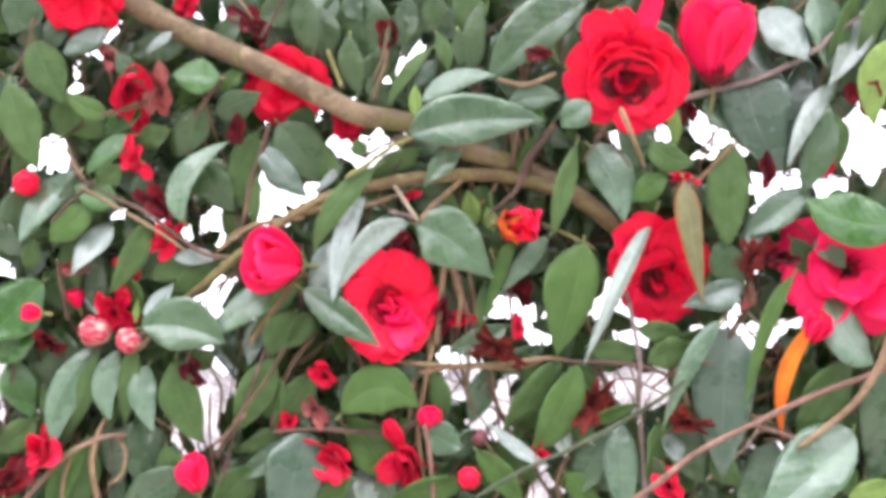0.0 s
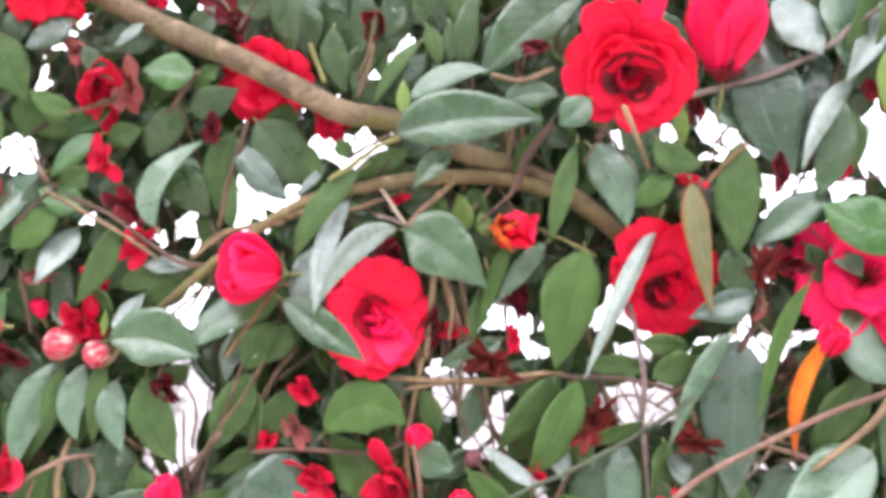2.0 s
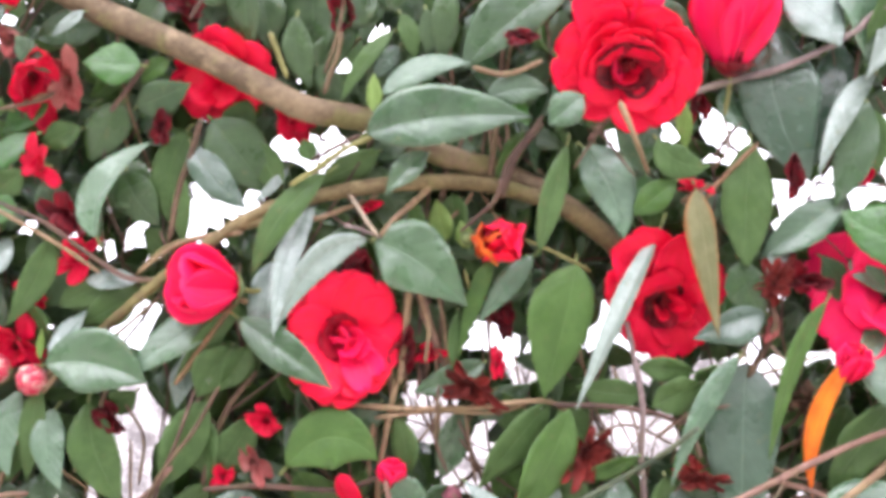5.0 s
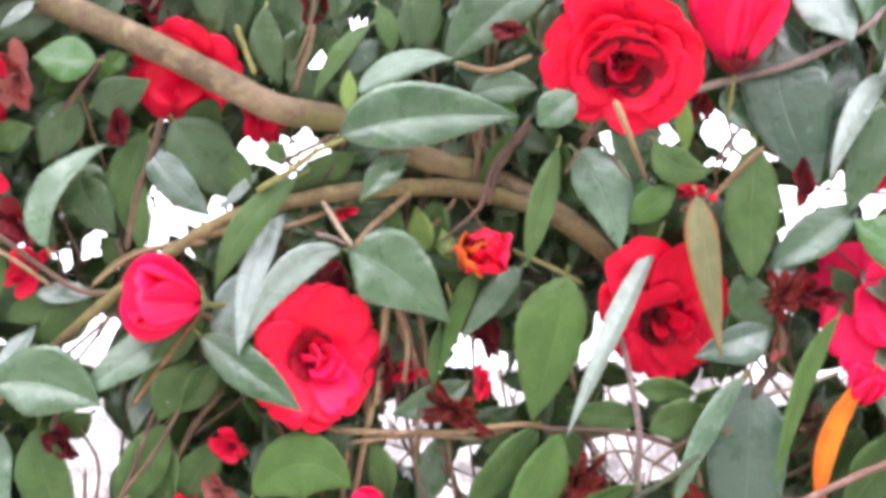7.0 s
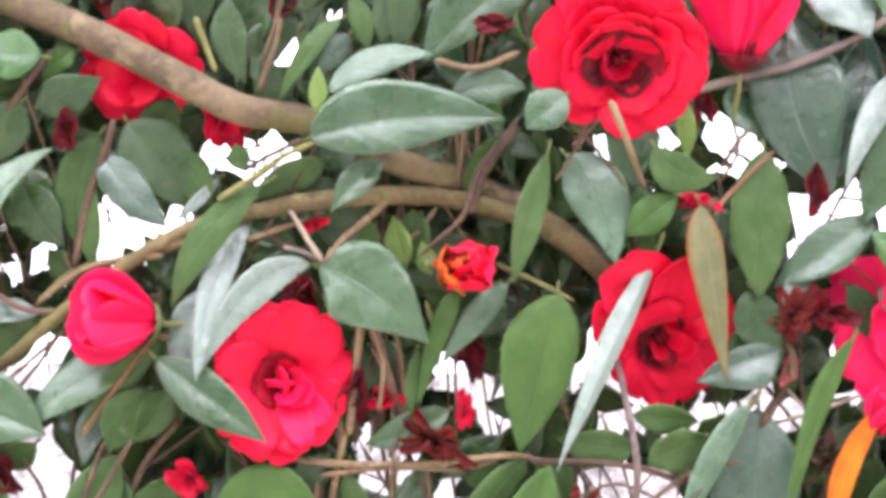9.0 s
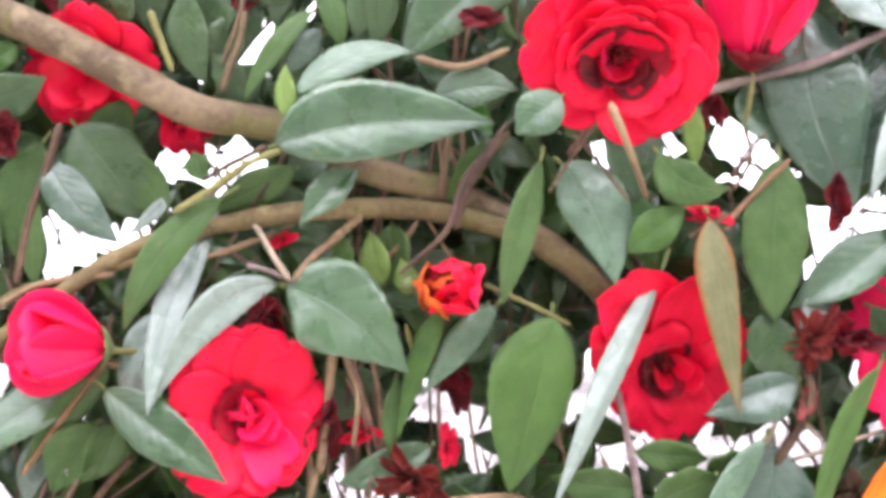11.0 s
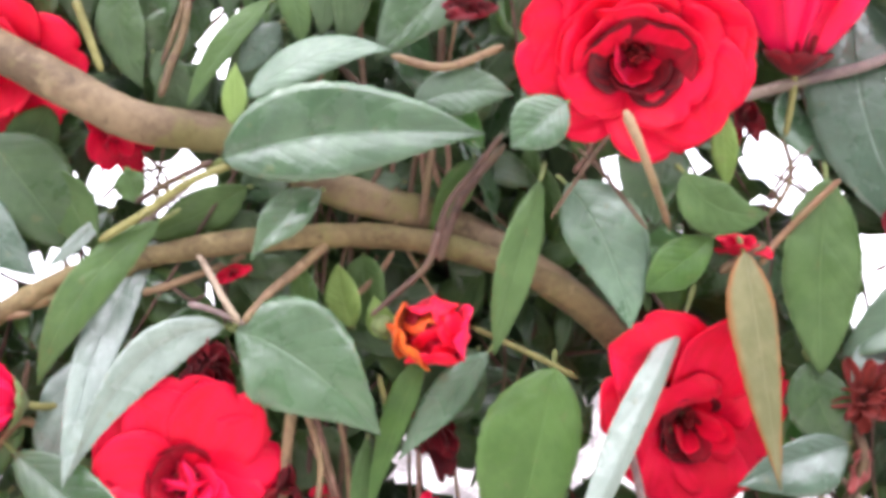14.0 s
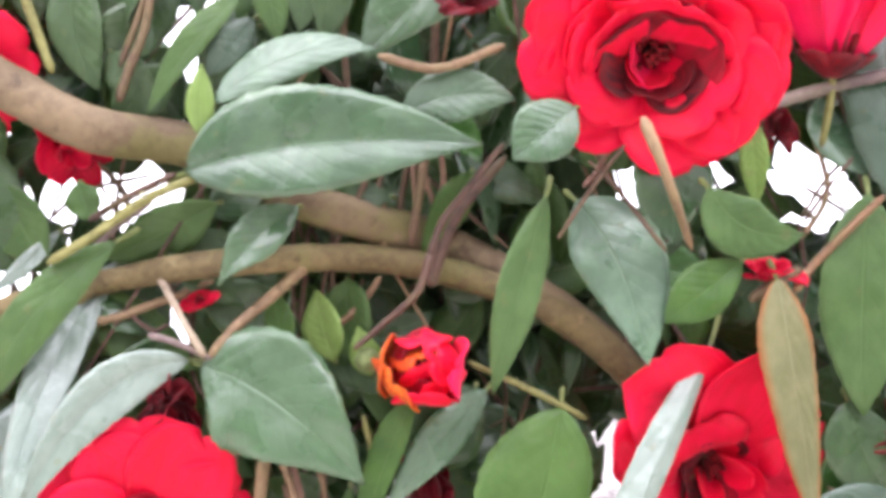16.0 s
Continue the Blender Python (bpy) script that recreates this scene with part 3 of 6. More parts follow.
# ---------------- branches and twigs ----------------
twig("brown", (0.0022, 0.0016), (0.1692, 0.8621, 1.7583), (0.1803, 0.8603, 1.7657), (0.1872, 0.8594, 1.7694))
twig("brown", (0.0010, 0.0013), (0.0090, 0.8804, 1.7924), (0.0083, 0.8864, 1.7686), (0.0108, 0.8923, 1.7448))
twig("brown", (0.0010, 0.0013), (0.0142, 0.8812, 1.7892), (0.0129, 0.8860, 1.7702), (0.0109, 0.8907, 1.7511))
twig("brown", (0.0010, 0.0013), (0.0227, 0.8800, 1.7940), (0.0230, 0.8856, 1.7718), (0.0212, 0.8911, 1.7496))
twig("tan", (0.0010, 0.0013), (0.0417, 0.8788, 1.7988), (0.0406, 0.8812, 1.7893), (0.0420, 0.8836, 1.7798))
twig("pinkish", (0.0010, 0.0013), (0.0515, 0.8744, 1.8163), (0.0526, 0.8772, 1.8052), (0.0541, 0.8800, 1.7941))
twig("pinkish", (0.0010, 0.0013), (0.0574, 0.8733, 1.8211), (0.0563, 0.8764, 1.8084), (0.0608, 0.8796, 1.7957))
twig("pinkish", (0.0010, 0.0013), (0.0620, 0.8736, 1.8196), (0.0632, 0.8772, 1.8053), (0.0596, 0.8808, 1.7909))
twig("pinkish", (0.0010, 0.0013), (-0.0014, 0.8812, 1.7892), (-0.0022, 0.8864, 1.7686), (0.0015, 0.8915, 1.7480))
twig("pinkish", (0.0010, 0.0013), (-0.0104, 0.9081, 1.6814), (-0.0119, 0.9140, 1.6576), (-0.0094, 0.9199, 1.6339))
twig("brown", (0.0010, 0.0013), (0.0000, 0.9018, 1.7067), (0.0001, 0.9093, 1.6766), (-0.0024, 0.9168, 1.6466))
twig("brown", (0.0010, 0.0013), (0.0092, 0.9002, 1.7131), (0.0084, 0.9081, 1.6814), (0.0128, 0.9160, 1.6497))
twig("pinkish", (0.0010, 0.0013), (0.0141, 0.9018, 1.7068), (0.0122, 0.9077, 1.6830), (0.0125, 0.9136, 1.6592))
twig("pinkish", (0.0010, 0.0013), (0.0059, 0.9049, 1.6941), (0.0074, 0.9112, 1.6687), (0.0061, 0.9176, 1.6434))
twig("brown", (0.0010, 0.0013), (-0.0201, 0.9176, 1.6434), (-0.0203, 0.9219, 1.6260), (-0.0216, 0.9262, 1.6086))
twig("brown", (0.0010, 0.0013), (-0.0051, 0.9176, 1.6434), (-0.0063, 0.9223, 1.6244), (-0.0065, 0.9270, 1.6054))
twig("tan", (0.0010, 0.0013), (0.0211, 0.9176, 1.6434), (0.0194, 0.9219, 1.6260), (0.0208, 0.9263, 1.6085))
twig("pinkish", (0.0010, 0.0013), (0.0517, 0.9049, 1.6941), (0.0518, 0.9097, 1.6751), (0.0529, 0.9144, 1.6560))
twig("dark", (0.0012, 0.0016), (0.0842, 0.8538, 1.8123), (0.0725, 0.8575, 1.7977), (0.0626, 0.8606, 1.7851), (0.0581, 0.8638, 1.7721))
twig("dark", (0.0018, 0.0010), (0.0585, 0.8614, 1.7736), (0.0564, 0.8634, 1.7654), (0.0527, 0.8651, 1.7589), (0.0428, 0.8672, 1.7502), (0.0325, 0.8694, 1.7414))
twig("brown", (0.0016, 0.0018), (-0.0416, 0.8478, 1.8654), (-0.0440, 0.8512, 1.8516), (-0.0489, 0.8543, 1.8391), (-0.0525, 0.8572, 1.8275))
twig("yellowish", (0.0019, 0.0016), (-0.0861, 0.8451, 1.8639), (-0.0812, 0.8482, 1.8515), (-0.0751, 0.8520, 1.8359))
twig("brown", (0.0008, 0.0008), (0.1155, 0.8631, 1.8162), (0.1224, 0.8658, 1.8054), (0.1298, 0.8687, 1.7937))
twig("pinkish", (0.0014, 0.0012), (0.1237, 0.8629, 1.8171), (0.1186, 0.8655, 1.8066), (0.1134, 0.8670, 1.8007))
twig("dark", (0.0007, 0.0007), (0.1598, 0.8656, 1.8103), (0.1698, 0.8644, 1.8154), (0.1728, 0.8630, 1.8209))
twig("dark", (0.0008, 0.0006), (0.1933, 0.8708, 1.7896), (0.2024, 0.8676, 1.8023), (0.2111, 0.8651, 1.8125))
twig("dark", (0.0006, 0.0006), (0.2015, 0.8680, 1.8010), (0.2085, 0.8695, 1.7948), (0.2150, 0.8699, 1.7932))
twig("brown", (0.0014, 0.0012), (-0.1164, 0.8925, 1.6487), (-0.1323, 0.8992, 1.6219), (-0.1482, 0.9041, 1.6024), (-0.1675, 0.9116, 1.5723))
twig("dark", (0.0012, 0.0011), (-0.1318, 0.8949, 1.6474), (-0.1427, 0.9024, 1.6173), (-0.1544, 0.9095, 1.5888), (-0.1645, 0.9197, 1.5481))
twig("brown", (0.0012, 0.0012), (0.1529, 0.8984, 1.6168), (0.1738, 0.8949, 1.6310), (0.1997, 0.8934, 1.6371))
twig("dark", (0.0010, 0.0009), (0.1677, 0.9186, 1.5855), (0.1888, 0.9145, 1.6019), (0.2142, 0.9160, 1.5957), (0.2439, 0.9150, 1.5999))
twig("brown", (0.0013, 0.0012), (0.2133, 0.9074, 1.6137), (0.2302, 0.9110, 1.5994), (0.2597, 0.9136, 1.5892))
twig("tan", (0.0013, 0.0012), (0.0067, 0.8820, 1.7073), (0.0130, 0.8871, 1.6869), (0.0109, 0.8932, 1.6625))
twig("brown", (0.0013, 0.0012), (0.0194, 0.8983, 1.6505), (0.0177, 0.9064, 1.6178), (0.0244, 0.9115, 1.5974))
twig("brown", (0.0012, 0.0010), (0.0278, 0.9126, 1.5849), (0.0404, 0.9166, 1.5686), (0.0614, 0.9217, 1.5482))
twig("dark", (0.0011, 0.0010), (-0.2921, 0.8725, 1.7374), (-0.2736, 0.8679, 1.7558), (-0.2568, 0.8647, 1.7688))
twig("tan", (0.0014, 0.0012), (-0.2703, 0.8659, 1.7639), (-0.2388, 0.8701, 1.7468), (-0.2115, 0.8740, 1.7313), (-0.1905, 0.8776, 1.7171))
twig("brown", (0.0012, 0.0012), (-0.3052, 0.8391, 1.8878), (-0.3103, 0.8452, 1.8632), (-0.3221, 0.8493, 1.8469))
twig("brown", (0.0013, 0.0013), (-0.2588, 0.8570, 1.8162), (-0.2293, 0.8554, 1.8223), (-0.2200, 0.8542, 1.8272))
twig("brown", (0.0012, 0.0012), (-0.0398, 0.8428, 1.8895), (-0.0440, 0.8490, 1.8648), (-0.0525, 0.8551, 1.8402))
twig("bark", (0.0097, 0.0063), (-0.3526, 0.8155, 1.9492), (-0.3060, 0.8305, 1.9318), (-0.2486, 0.8429, 1.9089), (-0.1954, 0.8593, 1.8840), (-0.1421, 0.8552, 1.8584), (-0.0949, 0.8568, 1.8341), (-0.0608, 0.8580, 1.8175), (-0.0274, 0.8709, 1.8155), (0.0196, 0.8762, 1.7948), (0.0634, 0.8927, 1.7865), (0.1018, 0.8920, 1.7642), (0.1343, 0.9138, 1.7455), (0.1718, 0.9335, 1.7195), (0.1998, 0.9494, 1.6817))
twig("bark2", (0.003, 0.0063), (-0.2304, 0.9185, 1.6583), (-0.1983, 0.9032, 1.6816), (-0.1621, 0.8856, 1.7082), (-0.1285, 0.8801, 1.7338), (-0.0953, 0.8811, 1.7566), (-0.0571, 0.88, 1.7677), (-0.0101, 0.8678, 1.7719), (0.0455, 0.884, 1.7774), (0.0927, 0.8865, 1.7648), (0.1192, 0.896, 1.7523), (0.1464, 0.9106, 1.7275))
twig("bark2", (0.0017, 0.0025), (-0.1724, 0.8927, 1.7186), (-0.1509, 0.8871, 1.737), (-0.1209, 0.8844, 1.7437), (-0.0868, 0.8811, 1.753), (-0.0612, 0.8785, 1.7633))
twig("dark", (0.0017, 0.0025), (0.0857, 0.8676, 1.8125), (0.0704, 0.8692, 1.7937), (0.0627, 0.8711, 1.7779), (0.0589, 0.8743, 1.7651))
twig("grey", (0.0025, 0.0018), (0.1734, 0.8451, 1.8238), (0.2062, 0.8579, 1.8377), (0.2313, 0.8549, 1.8432), (0.2555, 0.8481, 1.8518), (0.281, 0.8454, 1.866), (0.292, 0.844, 1.8763), (0.3203, 0.8422, 1.8938))
twig("tan", (0.0021, 0.0013), (0.1269, 0.8205, 1.8091), (0.1354, 0.8275, 1.7911), (0.1491, 0.8565, 1.7741))
twig("brown", (0.0009, 0.0008), (0.1248, 0.8432, 1.8081), (0.1144, 0.8466, 1.7947), (0.1021, 0.852, 1.777))
twig("rust", (0.0014, 0.0016), (0.2193, 0.8606, 1.7966), (0.2065, 0.8625, 1.7849), (0.1918, 0.8662, 1.7701), (0.1853, 0.8611, 1.7616))
twig("dark", (0.0015, 0.0019), (-0.2757, 0.8672, 1.7753), (-0.2543, 0.8695, 1.7606), (-0.2244, 0.8712, 1.7471), (-0.1953, 0.8775, 1.727), (-0.1745, 0.8821, 1.7152), (-0.1494, 0.8835, 1.7138))
twig("tan", (0.0013, 0.0017), (-0.1686, 0.8835, 1.7186), (-0.1496, 0.8799, 1.7329), (-0.1327, 0.8783, 1.7395), (-0.1034, 0.8803, 1.7439))
twig("tan", (0.0013, 0.0013), (-0.2668, 0.8669, 1.7695), (-0.2749, 0.8631, 1.7807), (-0.2799, 0.8596, 1.7949))
twig("tan", (0.0025, 0.0025), (0.0017, 0.8857, 1.7116), (-0.0017, 0.8956, 1.6844), (-0.0051, 0.9048, 1.6516))
twig("tan", (0.0021, 0.0017), (-0.0068, 0.9067, 1.6562), (-0.0136, 0.915, 1.6232), (-0.0188, 0.9222, 1.5901), (-0.0152, 0.9274, 1.561), (-0.0135, 0.9335, 1.5363))
twig("tan", (0.0015, 0.0013), (-0.0196, 0.9119, 1.6398), (-0.0239, 0.919, 1.6152), (-0.0251, 0.9252, 1.5904))
twig("pinkish", (0.0017, 0.0017), (-0.0134, 0.9031, 1.5923), (-0.0101, 0.9081, 1.5721), (-0.0066, 0.9182, 1.5357))
twig("tan", (0.0013, 0.0013), (0.0047, 0.895, 1.7104), (0.0132, 0.9022, 1.6858), (0.0205, 0.9078, 1.6672))
twig("dark", (0.0013, 0.0013), (0.009, 0.8984, 1.7068), (0.0068, 0.9086, 1.6739), (0.0133, 0.9169, 1.6407), (0.0196, 0.9232, 1.6071))
twig("tan", (0.0019, 0.0017), (-0.0357, 0.9074, 1.6392), (-0.0017, 0.907, 1.6366), (0.0407, 0.9058, 1.6372), (0.0828, 0.9028, 1.641), (0.0997, 0.9042, 1.6353))
twig("tan", (0.0015, 0.0013), (-0.0208, 0.9105, 1.6312), (0.0153, 0.9085, 1.6351), (0.0535, 0.9087, 1.6343), (0.0746, 0.9065, 1.6391))
twig("dark", (0.0017, 0.0017), (0.0907, 0.8975, 1.6377), (0.1244, 0.8987, 1.637), (0.1494, 0.8985, 1.6336), (0.1721, 0.8984, 1.626))
twig("darkgreen", (0.0017, 0.0017), (0.0232, 0.9108, 1.5386), (0.0604, 0.9025, 1.5594), (0.0935, 0.8997, 1.5735), (0.1347, 0.8937, 1.5947), (0.1576, 0.8795, 1.6082), (0.1756, 0.8741, 1.6218))
twig("pinkish", (0.0023, 0.0021), (0.13, 0.9052, 1.5312), (0.1587, 0.8995, 1.551), (0.1851, 0.8934, 1.5709), (0.2264, 0.8977, 1.591), (0.2739, 0.8989, 1.6126), (0.3104, 0.8924, 1.6252), (0.3381, 0.8859, 1.6359))
twig("tan", (0.0021, 0.0036), (0.2597, 0.9026, 1.5736), (0.2846, 0.898, 1.5918), (0.3054, 0.8936, 1.61), (0.3222, 0.8877, 1.6362), (0.3308, 0.8824, 1.6605))
twig("grey", (0.0017, 0.0023), (0.1392, 0.9058, 1.6931), (0.1401, 0.889, 1.6702), (0.1445, 0.8878, 1.6362), (0.1456, 0.9076, 1.6053), (0.1496, 0.9198, 1.5729), (0.1515, 0.9311, 1.5321))
twig("yellowish", (0.0017, 0.0017), (-0.0203, 0.847, 1.7963), (-0.039, 0.8497, 1.7885), (-0.0558, 0.8545, 1.7778), (-0.0725, 0.8589, 1.7683))
twig("dark", (0.0015, 0.0013), (-0.0287, 0.8478, 1.7974), (-0.0476, 0.8557, 1.7905), (-0.0605, 0.8613, 1.7844))
twig("grey", (0.0013, 0.0013), (-0.0397, 0.8656, 1.7938), (-0.0546, 0.8684, 1.7823), (-0.0781, 0.8779, 1.7609))
twig("brown", (0.0017, 0.0021), (-0.1209, 0.9054, 1.6603), (-0.1356, 0.9095, 1.6353), (-0.1501, 0.9147, 1.6061), (-0.1628, 0.9209, 1.5815), (-0.1713, 0.924, 1.5691))
twig("brown", (0.0021, 0.0021), (-0.0956, 0.9078, 1.6608), (-0.1127, 0.913, 1.64), (-0.1234, 0.9191, 1.6152), (-0.1298, 0.9254, 1.5904))
twig("pinkish", (0.0017, 0.0013), (-0.147, 0.9124, 1.6016), (-0.158, 0.9154, 1.5894), (-0.1727, 0.9185, 1.577))
twig("tan", (0.0019, 0.0027), (-0.2521, 0.9145, 1.5986), (-0.2591, 0.9167, 1.5811), (-0.2619, 0.9209, 1.5606), (-0.2563, 0.928, 1.532))
twig("tan", (0.0017, 0.0011), (-0.2446, 0.9166, 1.5853), (-0.2371, 0.9186, 1.5729), (-0.2401, 0.9226, 1.5566), (-0.2509, 0.9257, 1.5484))
twig("pinkish", (0.0017, 0.0017), (-0.3151, 0.92, 1.5316), (-0.2964, 0.915, 1.552), (-0.2776, 0.9105, 1.5702), (-0.2536, 0.9114, 1.5827), (-0.2353, 0.9129, 1.5849))
twig("tan", (0.0013, 0.0013), (-0.2829, 0.924, 1.5317), (-0.2821, 0.9189, 1.5521), (-0.2766, 0.9149, 1.5684))
twig("brown", (0.0021, 0.0021), (-0.1302, 0.8658, 1.8149), (-0.1369, 0.8715, 1.7923), (-0.1442, 0.8766, 1.7716), (-0.1506, 0.8849, 1.7386))
twig("dark", (0.0017, 0.0017), (-0.1284, 0.9157, 1.5873), (-0.0946, 0.9151, 1.5894), (-0.0651, 0.9156, 1.5877), (-0.0397, 0.9157, 1.5873), (-0.0165, 0.9146, 1.5956))
twig("yellowish", (0.0011, 0.0013), (0.0719, 0.8741, 1.7384), (0.095, 0.8766, 1.7285), (0.1145, 0.8829, 1.7197))
twig("pale", (0.0011, 0.0011), (0.2037, 0.9005, 1.6985), (0.221, 0.9046, 1.6863), (0.2406, 0.9103, 1.6677))
twig("pale", (0.0011, 0.0011), (0.2188, 0.8942, 1.6884), (0.2103, 0.8993, 1.6678), (0.1955, 0.9024, 1.6555))
twig("dark", (0.0011, 0.0011), (0.2538, 0.8764, 1.776), (0.2964, 0.8771, 1.7735), (0.3339, 0.875, 1.7818))
twig("dark", (0.0008, 0.0008), (0.1956, 0.8834, 1.794), (0.206, 0.8796, 1.8095), (0.2203, 0.8761, 1.8233))
twig("dark", (0.0008, 0.0008), (0.1963, 0.8792, 1.8062), (0.2092, 0.881, 1.7991), (0.2178, 0.8828, 1.7915))
twig("dark", (0.0011, 0.0011), (-0.3056, 0.8758, 1.7973), (-0.2884, 0.874, 1.8044), (-0.2713, 0.8716, 1.8139))
twig("brown", (0.0009, 0.0008), (0.1392, 0.8517, 1.7726), (0.1228, 0.8477, 1.793), (0.1125, 0.8461, 1.8034))
twig("brown", (0.0013, 0.0013), (0.0366, 0.9108, 1.6354), (0.0388, 0.916, 1.6148), (0.043, 0.9222, 1.5901))
twig("brown", (0.0015, 0.0013), (-0.0531, 0.9222, 1.6156), (-0.0617, 0.9159, 1.6405), (-0.0831, 0.9077, 1.6738), (-0.1019, 0.8997, 1.6896))
twig("dark", (0.0013, 0.0013), (-0.1064, 0.8926, 1.7274), (-0.1084, 0.8947, 1.7104), (-0.1105, 0.8979, 1.698), (-0.1045, 0.908, 1.6738))
twig("rust", (0.0017, 0.0017), (-0.1454, 0.9003, 1.6508), (-0.1241, 0.8922, 1.6794), (-0.1071, 0.8869, 1.7007), (-0.0991, 0.89, 1.7005))
twig("pale", (0.0015, 0.0013), (-0.0184, 0.8665, 1.7379), (-0.026, 0.8678, 1.7491), (-0.0319, 0.8694, 1.7592), (-0.0398, 0.8736, 1.7716))
twig("tan", (0.0017, 0.0017), (-0.0805, 0.8804, 1.7595), (-0.0613, 0.8819, 1.7533), (-0.04, 0.8804, 1.7595), (-0.0187, 0.8783, 1.7677))
twig("brown", (0.0017, 0.0017), (0.1718, 0.895, 1.6331), (0.178, 0.898, 1.6167), (0.1811, 0.9001, 1.6045))
twig("tan", (0.0017, 0.0017), (0.0399, 0.8388, 1.8381), (0.0607, 0.8398, 1.834), (0.0835, 0.8377, 1.8422))
twig("brown", (0.0013, 0.0013), (0.0523, 0.877, 1.8258), (0.0479, 0.8833, 1.8007), (0.0458, 0.8884, 1.7798))
twig("brown", (0.0017, 0.0017), (0.0348, 0.8763, 1.8119), (0.0327, 0.8815, 1.7911))
twig("pinkish", (0.0017, 0.0017), (0.2245, 0.9069, 1.5927), (0.2539, 0.909, 1.5846), (0.2749, 0.9115, 1.5744))
twig("dark", (0.0013, 0.0013), (0.2396, 0.9197, 1.5814), (0.2735, 0.9187, 1.5854), (0.2989, 0.916, 1.5957))
twig("brown", (0.0017, 0.0017), (-0.2102, 0.9199, 1.5983), (-0.1974, 0.9148, 1.6189), (-0.1932, 0.9096, 1.6395), (-0.187, 0.9065, 1.6562))
twig("tan", (0.0017, 0.0017), (-0.269, 0.8631, 1.8162), (-0.2436, 0.8616, 1.8224), (-0.2261, 0.8582, 1.8279))
twig("brown", (0.0017, 0.0017), (-0.324, 0.8597, 1.8284), (-0.3071, 0.8525, 1.8573), (-0.2859, 0.8433, 1.8943), (-0.2774, 0.8382, 1.9149))
twig("dark", (0.0017, 0.0017), (-0.1634, 0.8571, 1.8501), (-0.1763, 0.8621, 1.8339), (-0.1893, 0.8672, 1.8177))
twig("dark", (0.0013, 0.0013), (-0.1373, 0.8478, 1.8734), (-0.1246, 0.8427, 1.894), (-0.1161, 0.8386, 1.9105))
twig("tan", (0.0017, 0.0017), (-0.2411, 0.9009, 1.6596), (-0.2305, 0.904, 1.6472), (-0.2173, 0.8989, 1.6592))
twig("tan", (0.0021, 0.0017), (-0.2338, 0.9075, 1.6521), (-0.2106, 0.9034, 1.6729), (-0.1942, 0.9042, 1.6818))
twig("brown", (0.0017, 0.0017), (-0.2905, 0.8896, 1.7135), (-0.2866, 0.8957, 1.6931), (-0.2823, 0.9019, 1.6683))
twig("brown", (0.0025, 0.0025), (0.215, 0.9046, 1.6559), (0.2326, 0.8983, 1.6893), (0.2203, 0.8941, 1.7145))
twig("brown", (0.0017, 0.0017), (-0.0231, 0.9373, 1.5397), (-0.0572, 0.9298, 1.5738), (-0.0787, 0.9247, 1.5987))
twig("brown", (0.0017, 0.0017), (0.0917, 0.935, 1.5281), (0.0852, 0.9278, 1.5526), (0.0957, 0.9217, 1.5731))
twig("dark", (0.0017, 0.0017), (0.0196, 0.9096, 1.6568), (0.0368, 0.9199, 1.6196), (0.0495, 0.9262, 1.5905), (0.0881, 0.9407, 1.5323))
twig("brown", (0.0017, 0.0017), (0.0588, 0.8494, 1.8879), (0.0597, 0.8577, 1.8548), (0.0571, 0.867, 1.8177), (0.0517, 0.8772, 1.7807))
twig("brown", (0.0013, 0.0013), (0.0431, 0.8745, 1.825), (0.0396, 0.8797, 1.8041), (0.0378, 0.886, 1.7791))
twig("brown", (0.0013, 0.0013), (0.0282, 0.8528, 1.8803), (0.0265, 0.859, 1.8554), (0.029, 0.8652, 1.8305))
twig("pinkish", (0.0013, 0.0013), (0.0093, 0.8894, 1.7091), (0.0161, 0.8975, 1.6848), (0.0238, 0.9046, 1.6602))
twig("tan", (0.0013, 0.0013), (-0.0102, 0.894, 1.7101), (-0.0119, 0.9012, 1.6812), (-0.0085, 0.9095, 1.6481))
twig("brown", (0.0013, 0.0013), (0.0218, 0.8971, 1.7065), (0.0196, 0.9054, 1.6734), (0.0162, 0.9136, 1.6401))
twig("yellowish", (0.0013, 0.0011), (0.0355, 0.8829, 1.7206), (0.0406, 0.889, 1.6959), (0.0321, 0.8952, 1.6714))
twig("brown", (0.0013, 0.0013), (0.1266, 0.9063, 1.6735), (0.118, 0.9125, 1.6486), (0.1159, 0.9208, 1.6154))
twig("dark", (0.0011, 0.0011), (0.2176, 0.9089, 1.6827), (0.2434, 0.9173, 1.6494), (0.2529, 0.9235, 1.6244))
twig("pale", (0.0011, 0.0011), (0.1949, 0.9112, 1.6527), (0.2334, 0.9092, 1.661), (0.2719, 0.9061, 1.6735))
twig("brown", (0.0011, 0.0011), (0.2265, 0.9289, 1.6078), (0.2523, 0.9258, 1.6204), (0.2653, 0.9206, 1.6412))
twig("brown", (0.0011, 0.0011), (0.2158, 0.9281, 1.5736), (0.2455, 0.924, 1.5902), (0.2797, 0.926, 1.582))
twig("pale", (0.0011, 0.0011), (0.1982, 0.9313, 1.5529), (0.2281, 0.9252, 1.5776), (0.2408, 0.92, 1.5983))
twig("tan", (0.0013, 0.0013), (-0.1987, 0.9043, 1.6706), (-0.1806, 0.8996, 1.6853), (-0.1572, 0.8947, 1.7051))
twig("brown", (0.0011, 0.0011), (-0.1847, 0.906, 1.6735), (-0.1706, 0.9019, 1.69), (-0.1556, 0.8967, 1.7108))
